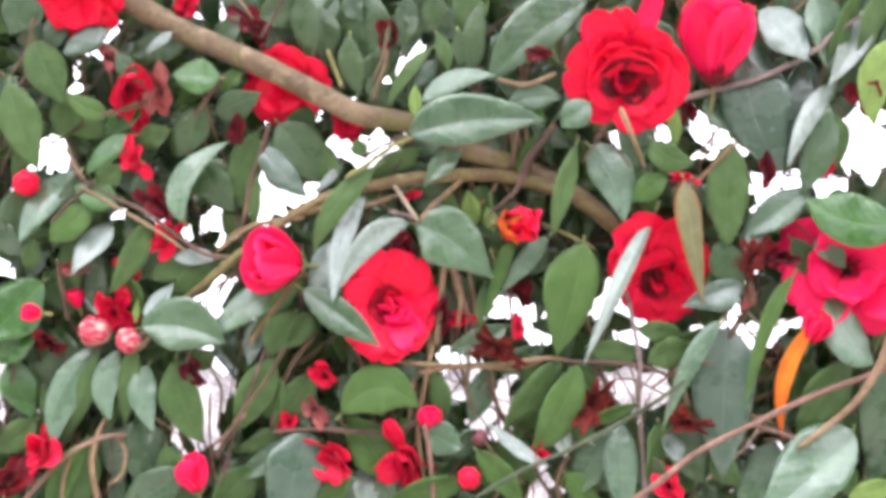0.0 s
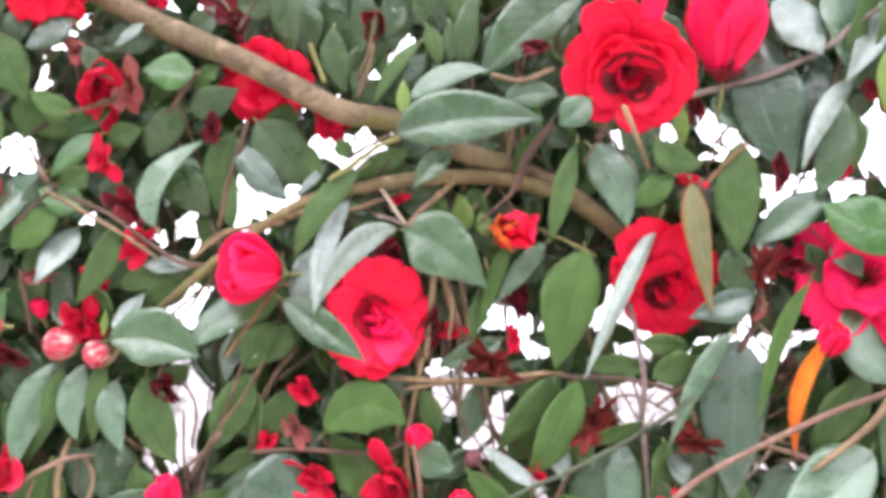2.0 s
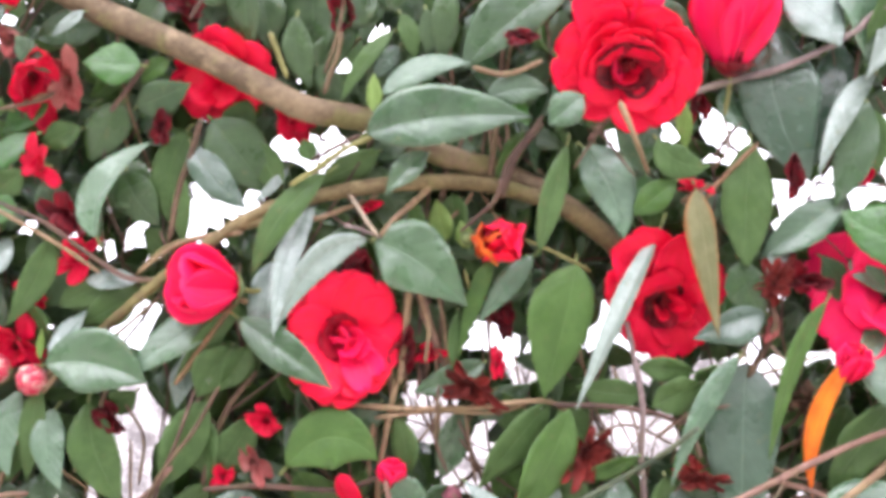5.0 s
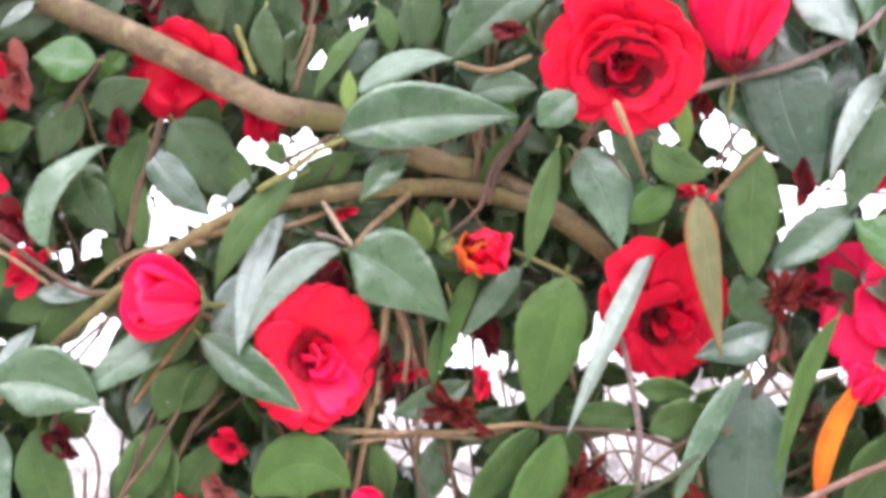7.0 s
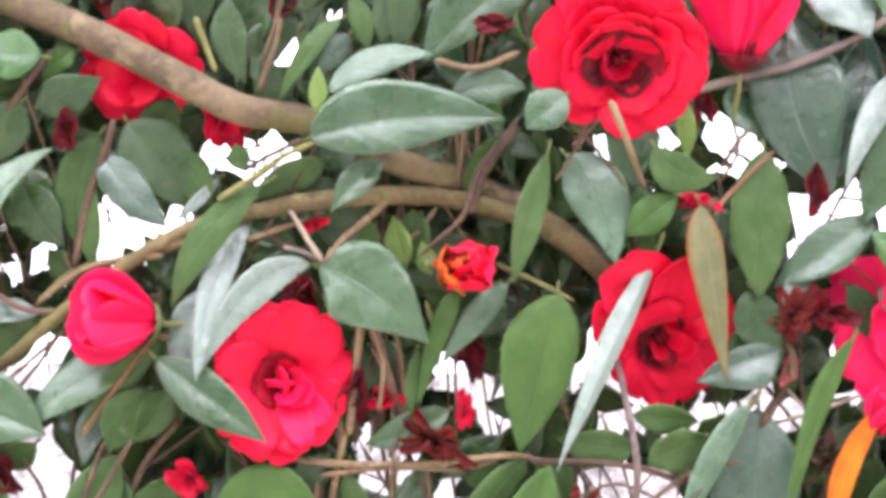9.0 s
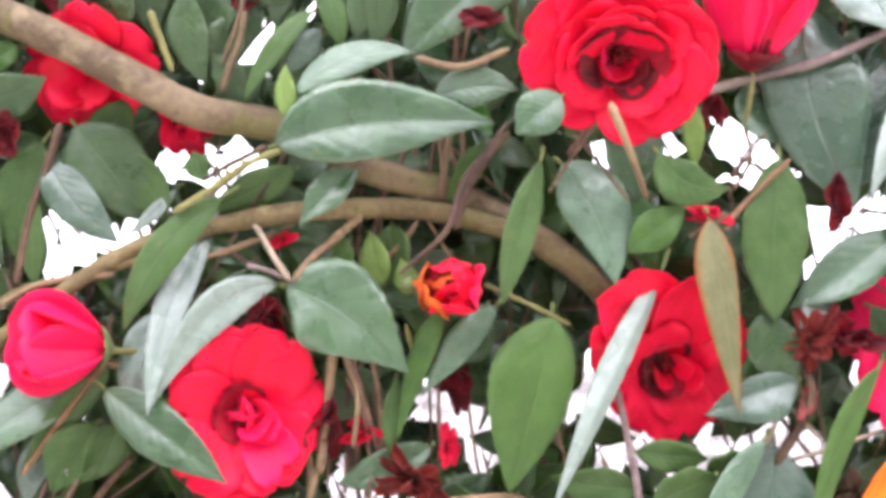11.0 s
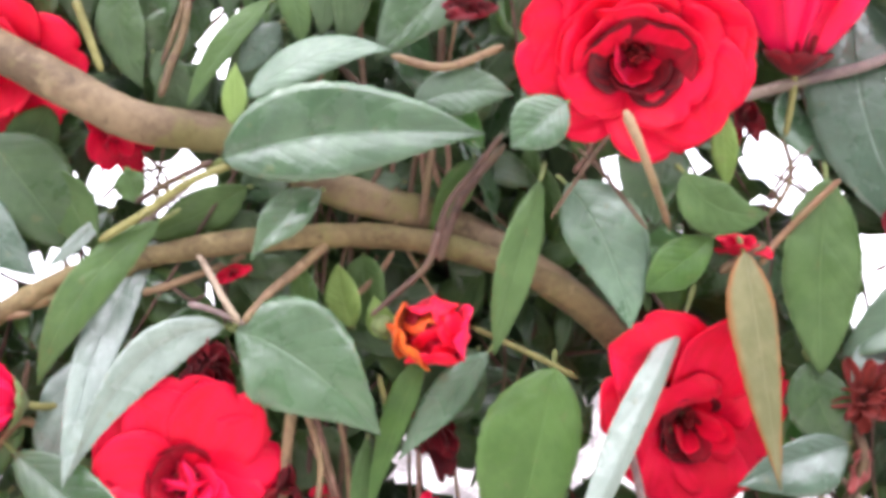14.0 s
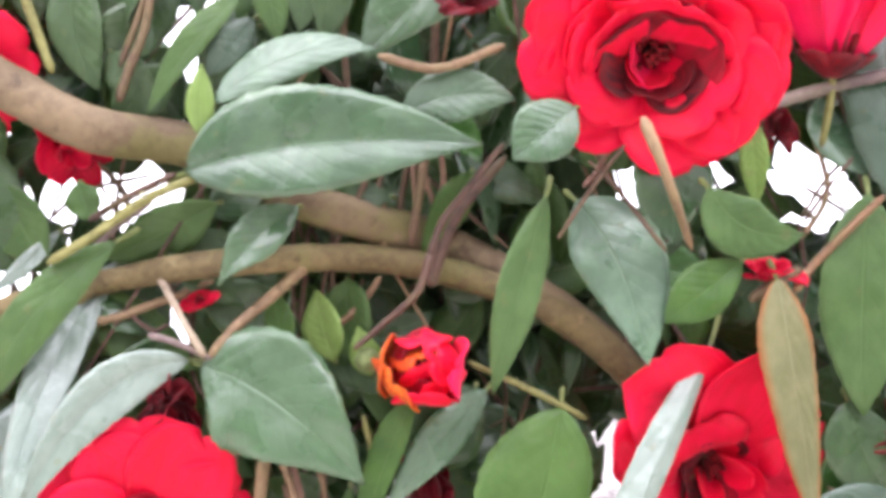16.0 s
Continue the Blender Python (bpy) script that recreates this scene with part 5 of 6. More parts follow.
bent_leaf("t", (-0.2240, 0.8913, 1.6621), (-0.1927, 0.8910, 1.6633), (-0.1612, 0.8941, 1.6508), 0.0215, 0.0177, 8, 26, 0.05, widest=0.5)
bent_leaf("q", (-0.1154, 0.8931, 1.6919), (-0.1459, 0.8962, 1.6795), (-0.1758, 0.9025, 1.6540), 0.0115, 0.0128, 10, -12, 0.05)
bent_leaf("u", (-0.0503, 0.8596, 1.7767), (-0.0792, 0.8666, 1.7485), (-0.0960, 0.8752, 1.7142), 0.0095, 0.0088, 12, -14, 0.05)
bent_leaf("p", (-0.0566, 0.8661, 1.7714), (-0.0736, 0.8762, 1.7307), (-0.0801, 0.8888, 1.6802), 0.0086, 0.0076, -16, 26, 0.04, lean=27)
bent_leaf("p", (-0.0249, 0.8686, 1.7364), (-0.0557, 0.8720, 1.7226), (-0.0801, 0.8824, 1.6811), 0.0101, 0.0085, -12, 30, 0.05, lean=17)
bent_leaf("g", (-0.1038, 0.8736, 1.6875), (-0.0740, 0.8783, 1.6685), (-0.0457, 0.8838, 1.6464), 0.0112, 0.0124, -6, 18, 0.06)
bent_leaf("t", (-0.0199, 0.8690, 1.7349), (0.0066, 0.8719, 1.7233), (0.0369, 0.8786, 1.6964), 0.0227, 0.0221, 2, 8, 0.05, widest=0.40, lean=6)
bent_leaf("v", (0.0536, 0.8795, 1.7258), (0.0434, 0.8851, 1.7035), (0.0313, 0.8946, 1.6651), 0.0045, 0.0070, 10, -20, 0.05)
bent_leaf("q", (0.0796, 0.8847, 1.7297), (0.0616, 0.8894, 1.7109), (0.0436, 0.8948, 1.6890), 0.0071, 0.0084, -25, 15, 0.05)
bent_leaf("v", (-0.0750, 0.9076, 1.6008), (-0.0472, 0.9030, 1.6192), (-0.0180, 0.9067, 1.6044), 0.0177, 0.0203, -10, 12, 0.06, widest=0.5)
bent_leaf("q", (0.2054, 0.8794, 1.6643), (0.1821, 0.8862, 1.6370), (0.1583, 0.8979, 1.5900), 0.0075, 0.0069, -30, 12, 0.04)
bent_leaf("b", (0.2153, 0.9001, 1.6639), (0.2101, 0.9110, 1.6202), (0.2075, 0.9273, 1.5546), 0.0232, 0.0239, 8, -12, 0.04)
bent_leaf("v", (0.2601, 0.8779, 1.6991), (0.2384, 0.8871, 1.6622), (0.2232, 0.9017, 1.6039), 0.0057, 0.0070, -12, 22, 0.04)
bent_leaf("u", (-0.3060, 0.8434, 1.8706), (-0.2942, 0.8493, 1.8469), (-0.2824, 0.8550, 1.8240), 0.0152, 0.0152, -8, 10, 0.05)
bent_leaf("u", (-0.3239, 0.8491, 1.8396), (-0.3129, 0.8571, 1.8073), (-0.3003, 0.8651, 1.7751), 0.0168, 0.0151, 10, -8, 0.05)
bent_leaf("b", (-0.2504, 0.8386, 1.8775), (-0.2664, 0.8406, 1.8694), (-0.2823, 0.8432, 1.8592), 0.0101, 0.0092, 8, -16, 0.05)
bent_leaf("p", (-0.2041, 0.8455, 1.8788), (-0.2121, 0.8473, 1.8714), (-0.2219, 0.8497, 1.8620), 0.0038, 0.0038, -20, 20, 0.03)
bent_leaf("v", (-0.2498, 0.8577, 1.8174), (-0.2654, 0.8566, 1.8219), (-0.2832, 0.8537, 1.8333), 0.0084, 0.0084, 8, -8, 0.05)
bent_leaf("e", (-0.2335, 0.8606, 1.8015), (-0.2504, 0.8638, 1.7888), (-0.2660, 0.8679, 1.7724), 0.0076, 0.0093, 14, -20, 0.05)
bent_leaf("e", (-0.2421, 0.8710, 1.7558), (-0.2585, 0.8704, 1.7582), (-0.2754, 0.8686, 1.7652), 0.0109, 0.0109, 14, -14, 0.06)
bent_leaf("q", (-0.2764, 0.8717, 1.7776), (-0.3001, 0.8778, 1.7534), (-0.3145, 0.8852, 1.7238), 0.0119, 0.0127, 12, -28, 0.05)
bent_leaf("v", (-0.2608, 0.8710, 1.7514), (-0.2768, 0.8743, 1.7384), (-0.2927, 0.8778, 1.7245), 0.0126, 0.0118, 10, -8, 0.06, widest=0.5)
bent_leaf("q", (-0.2597, 0.9046, 1.6499), (-0.2851, 0.9124, 1.6186), (-0.2877, 0.9225, 1.5783), 0.0153, 0.0102, -34, -6, 0.05)
bent_leaf("u", (-0.2617, 0.9094, 1.6472), (-0.2668, 0.9174, 1.6150), (-0.2872, 0.9263, 1.5794), 0.0043, 0.0102, -10, 12, 0.04)
bent_leaf("q", (-0.2446, 0.9043, 1.6468), (-0.2535, 0.9106, 1.6218), (-0.2467, 0.9167, 1.5971), 0.0102, 0.0093, -20, 8, 0.05)
bent_leaf("q", (-0.2225, 0.9051, 1.6354), (-0.2250, 0.9104, 1.6141), (-0.2140, 0.9170, 1.5878), 0.0110, 0.0093, -24, 10, 0.05)
bent_leaf("u", (-0.2013, 0.9081, 1.6402), (-0.1946, 0.9160, 1.6084), (-0.1793, 0.9231, 1.5800), 0.0144, 0.0153, -8, 12, 0.05)
bent_leaf("u", (-0.1272, 0.9057, 1.6415), (-0.1407, 0.9124, 1.6144), (-0.1551, 0.9190, 1.5880), 0.0127, 0.0144, -6, 12, 0.05)
bent_leaf("b", (-0.1019, 0.9130, 1.5875), (-0.1103, 0.9209, 1.5556), (-0.1196, 0.9319, 1.5115), 0.0219, 0.0219, -14, 10, 0.05, widest=0.4)
bent_leaf("v", (-0.2676, 0.9205, 1.5781), (-0.2845, 0.9268, 1.5526), (-0.2947, 0.9360, 1.5156), 0.0102, 0.0110, -8, 12, 0.05)
bent_leaf("q", (0.3045, 0.9021, 1.5856), (0.2729, 0.9087, 1.5590), (0.2288, 0.9181, 1.5214), 0.0183, 0.0258, 30, -14, 0.05)
bent_leaf("q", (0.1329, 0.9107, 1.5923), (0.1321, 0.9187, 1.5604), (0.1346, 0.9278, 1.5237), 0.0135, 0.0126, -16, 10, 0.05)
bent_leaf("q", (0.2916, 0.8864, 1.6859), (0.3017, 0.8943, 1.6541), (0.3185, 0.8988, 1.6362), 0.0143, 0.0185, -22, 12, 0.05)
bent_leaf("e", (0.3383, 0.8622, 1.7333), (0.2968, 0.8616, 1.7357), (0.2670, 0.8575, 1.7518), 0.0182, 0.0216, 8, -14, 0.06, widest=0.45)
bent_leaf("y", (0.3375, 0.8376, 1.8690), (0.3187, 0.8447, 1.8405), (0.3199, 0.8534, 1.8056), 0.0142, 0.0126, -10, 10, 0.05)
bent_leaf("k", (-0.0703, 0.8501, 1.8767), (-0.0690, 0.8559, 1.8536), (-0.0606, 0.8610, 1.8331), 0.0099, 0.0090, -6, 8, 0.05)
bent_leaf("u", (-0.0093, 0.8477, 1.8658), (-0.0261, 0.8524, 1.8469), (-0.0418, 0.8582, 1.8235), 0.0043, 0.0068, 14, -10, 0.05)
bent_leaf("k", (-0.0574, 0.8594, 1.8478), (-0.0495, 0.8619, 1.8378), (-0.0386, 0.8646, 1.8270), 0.0078, 0.0073, 8, -8, 0.05)
bent_leaf("b", (-0.0056, 0.8517, 1.8580), (-0.0136, 0.8543, 1.8475), (-0.0216, 0.8567, 1.8378), 0.0060, 0.0069, -6, 10, 0.05, lean=2)
bent_leaf("u", (-0.0046, 0.8440, 1.8766), (0.0011, 0.8476, 1.8621), (0.0038, 0.8511, 1.8480), 0.0068, 0.0060, -8, 8, 0.05)
bent_leaf("k", (0.0248, 0.8414, 1.8828), (0.0237, 0.8461, 1.8640), (0.0184, 0.8504, 1.8465), 0.0077, 0.0072, 6, -8, 0.05)
bent_leaf("k", (0.0112, 0.8425, 1.8784), (0.0131, 0.8461, 1.8639), (0.0115, 0.8492, 1.8514), 0.0064, 0.0064, 6, -8, 0.05)
leaf((-0.3066, 0.8386, 1.9082), (-0.3258, 0.8465, 1.8765), 0.0317, "g")
leaf((-0.2512, 0.8438, 1.8817), (-0.2817, 0.8464, 1.8591), 0.0194, "g")
leaf((-0.2884, 0.8446, 1.894), (-0.2936, 0.8512, 1.8635), 0.0186, "g")
leaf((-0.2836, 0.8616, 1.836), (-0.2879, 0.8701, 1.8016), 0.0211, "u")
leaf((-0.228, 0.8668, 1.8252), (-0.2579, 0.8717, 1.8058), 0.0194, "e")
leaf((-0.2425, 0.8401, 1.8588), (-0.2202, 0.8459, 1.8356), 0.0144, "g")
leaf((-0.1936, 0.8622, 1.8807), (-0.2397, 0.8653, 1.8681), 0.0245, "g")
leaf((-0.1413, 0.8749, 1.78), (-0.1413, 0.8858, 1.7366), 0.0127, "u")
leaf((-0.2577, 0.8684, 1.766), (-0.2383, 0.8651, 1.7795), 0.0177, "u")
leaf((-0.2265, 0.8744, 1.7852), (-0.2248, 0.8847, 1.7438), 0.0161, "g")
leaf((-0.2714, 0.8697, 1.7765), (-0.2919, 0.8818, 1.7194), 0.022, "g")
leaf((-0.2489, 0.8828, 1.7411), (-0.274, 0.8748, 1.6988), 0.022, "p")
leaf((-0.2201, 0.8757, 1.7423), (-0.2499, 0.888, 1.685), 0.0177, "u")
leaf((-0.3405, 0.8863, 1.7398), (-0.3179, 0.8921, 1.7163), 0.0211, "g")
leaf((-0.3074, 0.8879, 1.7293), (-0.3146, 0.894, 1.7049), 0.0144, "u")
leaf((-0.2996, 0.8927, 1.6977), (-0.3433, 0.9032, 1.6557), 0.0422, "e")
leaf((-0.3081, 0.9055, 1.6668), (-0.3362, 0.9127, 1.6378), 0.0279, "e")
leaf((-0.2511, 0.8989, 1.7095), (-0.2253, 0.909, 1.6688), 0.0279, "u")
leaf((-0.2635, 0.8939, 1.7242), (-0.2593, 0.9067, 1.6727), 0.0194, "g")
leaf((-0.2734, 0.9072, 1.7008), (-0.2564, 0.9034, 1.6694), 0.011, "p")
leaf((-0.2203, 0.8976, 1.7014), (-0.1861, 0.8937, 1.7171), 0.0186, "u")
leaf((-0.2018, 0.8879, 1.7144), (-0.168, 0.888, 1.7153), 0.0127, "p")
leaf((-0.1686, 0.8928, 1.7108), (-0.207, 0.8984, 1.6885), 0.0228, "u")
leaf((-0.2225, 0.8897, 1.6695), (-0.2021, 0.8932, 1.6977), 0.0127, "p")
leaf((-0.2298, 0.8965, 1.6665), (-0.2286, 0.8919, 1.6846), 0.0055, "y")
leaf((-0.2327, 0.9078, 1.653), (-0.2404, 0.923, 1.5918), 0.0161, "u")
leaf((-0.2324, 0.9238, 1.5995), (-0.212, 0.938, 1.5427), 0.0338, "g")
leaf((-0.2545, 0.9281, 1.5927), (-0.2433, 0.939, 1.5491), 0.0228, "g")
leaf((-0.2682, 0.9215, 1.5823), (-0.2852, 0.9361, 1.5239), 0.0253, "u")
leaf((-0.2089, 0.923, 1.5783), (-0.1876, 0.9356, 1.528), 0.0262, "u")
leaf((-0.1942, 0.9179, 1.5604), (-0.2412, 0.926, 1.5278), 0.0321, "g")
leaf((-0.3061, 0.9195, 1.597), (-0.3375, 0.9258, 1.5717), 0.0228, "u")
leaf((-0.328, 0.9174, 1.6424), (-0.3099, 0.9288, 1.5971), 0.0262, "e")
leaf((-0.3039, 0.9215, 1.6206), (-0.2992, 0.9286, 1.5923), 0.0101, "u")
leaf((-0.1041, 0.8895, 1.7004), (-0.1464, 0.9022, 1.6494), 0.0144, "u")
leaf((-0.1108, 0.8958, 1.675), (-0.132, 0.9038, 1.6429), 0.0262, "u")
leaf((-0.1002, 0.8958, 1.6745), (-0.1168, 0.9025, 1.647), 0.0177, "u")
leaf((-0.1347, 0.9148, 1.676), (-0.1472, 0.91, 1.6375), 0.0177, "p")
leaf((-0.1342, 0.9149, 1.6352), (-0.1222, 0.9259, 1.5912), 0.027, "u")
leaf((-0.0956, 0.9143, 1.6334), (-0.1255, 0.9275, 1.5804), 0.0253, "u")
leaf((-0.1443, 0.9294, 1.5628), (-0.1784, 0.938, 1.5282), 0.0279, "u")
leaf((-0.1108, 0.9265, 1.5795), (-0.1572, 0.9337, 1.5505), 0.0194, "g")
leaf((-0.1194, 0.9272, 1.5914), (-0.1609, 0.9322, 1.5714), 0.0152, "u")
leaf((-0.0863, 0.8914, 1.7279), (-0.0945, 0.885, 1.6758), 0.022, "p")
leaf((0.0313, 0.8876, 1.6956), (0.0278, 0.8967, 1.6588), 0.0084, "u")
leaf((0.1699, 0.8489, 1.8225), (0.1724, 0.8568, 1.7908), 0.0106, "y")
leaf((0.2885, 0.8558, 1.8224), (0.2673, 0.8717, 1.7586), 0.0237, "g")
leaf((0.2788, 0.8422, 1.9067), (0.2949, 0.858, 1.8431), 0.0338, "q")
leaf((0.3216, 0.8522, 1.8994), (0.2865, 0.846, 1.8366), 0.022, "p")
leaf((0.3128, 0.8356, 1.9113), (0.2891, 0.8489, 1.858), 0.0152, "u")
leaf((0.3294, 0.8382, 1.908), (0.3133, 0.8516, 1.8541), 0.0203, "u")
leaf((0.2912, 0.8622, 1.8213), (0.2963, 0.8727, 1.7793), 0.0211, "u")
leaf((0.2761, 0.8768, 1.7659), (0.2226, 0.8858, 1.7301), 0.0245, "q")
leaf((0.2433, 0.8887, 1.736), (0.2265, 0.8867, 1.7193), 0.0135, "p")
leaf((0.1481, 0.9033, 1.6446), (0.105, 0.9022, 1.6491), 0.0203, "u")
leaf((0.1818, 0.8885, 1.6498), (0.1501, 0.892, 1.636), 0.0237, "u")
leaf((0.1971, 0.8913, 1.6587), (0.1752, 0.8944, 1.6465), 0.0203, "u")
leaf((0.1443, 0.8912, 1.6608), (0.1795, 0.8921, 1.6571), 0.0161, "u")
leaf((0.1616, 0.9152, 1.5952), (0.154, 0.9277, 1.5452), 0.0203, "u")
leaf((0.168, 0.9201, 1.5873), (0.1773, 0.9167, 1.5644), 0.0161, "p")
leaf((0.2526, 0.9302, 1.5814), (0.2214, 0.9346, 1.528), 0.0287, "t")
leaf((0.3057, 0.9075, 1.6409), (0.265, 0.921, 1.5865), 0.0355, "u")
leaf((0.3355, 0.9075, 1.6417), (0.3169, 0.9254, 1.5701), 0.0355, "g")
leaf((0.3013, 0.925, 1.6005), (0.3346, 0.9313, 1.5756), 0.0186, "u")
leaf((0.3357, 0.9226, 1.5833), (0.3204, 0.9308, 1.5503), 0.0203, "g")
leaf((0.2947, 0.9098, 1.5354), (0.3327, 0.9064, 1.549), 0.0186, "y")
leaf((-0.0707, 0.9207, 1.5992), (-0.0391, 0.9324, 1.5521), 0.0338, "v")
leaf((-0.0135, 0.9092, 1.5896), (0.0151, 0.9104, 1.5748), 0.0253, "t")
leaf((0.021, 0.9197, 1.553), (-0.0412, 0.9233, 1.5384), 0.0203, "v")
leaf((-0.017, 0.9106, 1.6414), (-0.0375, 0.9148, 1.6249), 0.0186, "g")
leaf((-0.0068, 0.9128, 1.6331), (0.0017, 0.9225, 1.5943), 0.0169, "u")
leaf((0.0342, 0.9147, 1.6377), (0.0206, 0.9256, 1.5938), 0.0211, "g")
leaf((0.0483, 0.8995, 1.6645), (0.0034, 0.9038, 1.6471), 0.0186, "g")
leaf((0.0769, 0.911, 1.6518), (0.0436, 0.9166, 1.6294), 0.0186, "g")
leaf((0.0889, 0.9047, 1.6405), (0.0432, 0.9182, 1.5863), 0.0228, "u")
leaf((0.1007, 0.8977, 1.6351), (0.0654, 0.9141, 1.5692), 0.0287, "v")
leaf((0.0916, 0.9136, 1.6077), (0.1126, 0.921, 1.5782), 0.0237, "u")
leaf((0.0824, 0.919, 1.5948), (0.0916, 0.9153, 1.5685), 0.0161, "p")
leaf((0.0354, 0.9124, 1.592), (0.079, 0.9078, 1.5606), 0.0101, "p")
leaf((0.0243, 0.9143, 1.5742), (0.0614, 0.9248, 1.5318), 0.0203, "v")
leaf((0.0441, 0.9196, 1.5872), (0.0687, 0.9293, 1.5486), 0.0237, "u")
leaf((0.1436, 0.8998, 1.6061), (0.1018, 0.904, 1.5891), 0.0118, "v")
leaf((0.1275, 0.9217, 1.5874), (0.0943, 0.9344, 1.5363), 0.0253, "g")
leaf((0.0905, 0.9244, 1.5583), (0.1193, 0.9309, 1.5321), 0.0186, "v")
leaf((-0.0264, 0.9199, 1.5991), (-0.0426, 0.9269, 1.5711), 0.0144, "v")
leaf((-0.0879, 0.9303, 1.567), (-0.0682, 0.94, 1.5282), 0.0237, "g")
leaf((-0.0619, 0.938, 1.5634), (-0.0559, 0.933, 1.528), 0.0186, "p")
leaf((-0.0478, 0.9341, 1.5589), (-0.0359, 0.9417, 1.5282), 0.0186, "g")
leaf((-0.0025, 0.8345, 1.9039), (-0.011, 0.8413, 1.8769), 0.0177, "k")
leaf((0.0287, 0.8373, 1.8979), (0.0211, 0.8506, 1.8447), 0.0161, "k")
leaf((-0.0199, 0.8428, 1.8096), (-0.0203, 0.8368, 1.8338), 0.0097, "y")
leaf((-0.061, 0.8505, 1.9143), (-0.0619, 0.8675, 1.846), 0.0439, "k")
leaf((-0.0274, 0.8478, 1.9075), (-0.0274, 0.8592, 1.8619), 0.0203, "g")
leaf((-0.074, 0.8526, 1.9098), (-0.0606, 0.8507, 1.8894), 0.0177, "g")
leaf((-0.1059, 0.842, 1.9093), (-0.1012, 0.8553, 1.8557), 0.022, "k")
leaf((0.0126, 0.8552, 1.7886), (-0.0142, 0.8576, 1.7614), 0.0169, "t")
leaf((-0.0647, 0.8585, 1.7976), (-0.06, 0.8618, 1.7846), 0.0127, "u")
leaf((-0.0179, 0.8699, 1.7944), (-0.0587, 0.875, 1.7738), 0.0186, "u")
leaf((-0.0625, 0.8847, 1.7624), (-0.0257, 0.8909, 1.7376), 0.0228, "u")
leaf((0.0283, 0.8837, 1.7702), (0.0334, 0.8911, 1.7403), 0.0186, "u")
leaf((0.1402, 0.8518, 1.8227), (0.1461, 0.863, 1.7779), 0.0321, "g")
leaf((-0.0963, 0.8534, 1.9036), (-0.0877, 0.8648, 1.8578), 0.0253, "k")
leaf((0.1605, 0.8377, 1.8826), (0.1715, 0.8439, 1.8581), 0.0169, "g")
leaf((0.2412, 0.8557, 1.8954), (0.2261, 0.864, 1.8621), 0.0211, "g")
leaf((-0.3179, 0.8815, 1.7687), (-0.3264, 0.8918, 1.7272), 0.0253, "k")
leaf((-0.2954, 0.9173, 1.6668), (-0.2782, 0.9288, 1.6207), 0.0296, "k")
leaf((-0.2164, 0.8952, 1.7325), (-0.2335, 0.9035, 1.6991), 0.0253, "k")
leaf((-0.036, 0.8791, 1.7813), (0.0026, 0.8843, 1.7605), 0.0253, "k")
leaf((0.0504, 0.8865, 1.8156), (0.0635, 0.8939, 1.786), 0.0296, "k")
leaf((0.0757, 0.897, 1.733), (0.05, 0.9053, 1.6995), 0.0296, "k")
leaf((-0.0017, 0.9028, 1.699), (0.0283, 0.909, 1.674), 0.0296, "k")
leaf((0.097, 0.9178, 1.6408), (0.1184, 0.9261, 1.6075), 0.0211, "u")
leaf((0.1922, 0.8985, 1.7333), (0.2353, 0.9016, 1.7208), 0.0338, "k")
leaf((0.3053, 0.8583, 1.8551), (0.3182, 0.8645, 1.8303), 0.0253, "k")
leaf((0.1768, 0.9188, 1.5981), (0.198, 0.9311, 1.5487), 0.0338, "k")
leaf((0.2793, 0.9192, 1.6628), (0.2577, 0.9286, 1.625), 0.0253, "k")
leaf((0.1092, 0.927, 1.582), (0.1263, 0.9373, 1.5406), 0.0338, "k")
leaf((-0.0615, 0.9054, 1.6733), (-0.0359, 0.9136, 1.6402), 0.0296, "k")
leaf((-0.3037, 0.9058, 1.7085), (-0.2821, 0.9142, 1.6751), 0.0296, "k")
leaf((-0.313, 0.9244, 1.6418), (-0.3001, 0.9328, 1.6083), 0.0338, "k")
leaf((-0.1947, 0.8817, 1.7821), (-0.1561, 0.8849, 1.7697), 0.0338, "k")
leaf((-0.2383, 0.8927, 1.7496), (-0.2168, 0.9021, 1.7121), 0.0253, "k")
leaf((-0.1391, 0.8543, 1.8947), (-0.1047, 0.8522, 1.9032), 0.0253, "k")
leaf((-0.157, 0.8588, 1.8969), (-0.1743, 0.8651, 1.8717), 0.0211, "k")
leaf((-0.2089, 0.8591, 1.8969), (-0.2261, 0.8643, 1.8761), 0.0253, "k")
leaf((0.2815, 0.8846, 1.6711), (0.2504, 0.9063, 1.581), 0.0115, "o", 20, .05, .3, .12)
leaf((-0.0137, 0.8542, 1.8846), (-0.0497, 0.8557, 1.8788), 0.022, "k")
leaf((-0.0051, 0.86, 1.8594), (-0.0265, 0.8662, 1.8345), 0.0186, "k")
leaf((-0.0462, 0.8583, 1.8679), (-0.0616, 0.8654, 1.8397), 0.0211, "k")
leaf((-0.0337, 0.861, 1.8425), (-0.0571, 0.8662, 1.8219), 0.0186, "k")
leaf((-0.0145, 0.864, 1.8392), (-0.006, 0.8599, 1.8557), 0.0127, "g")
leaf((-0.0402, 0.852, 1.8936), (-0.021, 0.8561, 1.8771), 0.0186, "g")
leaf((-0.0239, 0.8828, 1.7646), (0.0146, 0.8861, 1.7513), 0.0228, "k")
leaf((0.0068, 0.8796, 1.7699), (-0.0094, 0.8856, 1.7458), 0.0194, "k")
leaf((-0.0959, 0.8748, 1.8023), (-0.0787, 0.8831, 1.7691), 0.0211, "u")
leaf((-0.0361, 0.8898, 1.7523), (-0.0618, 0.8854, 1.7699), 0.0211, "g")
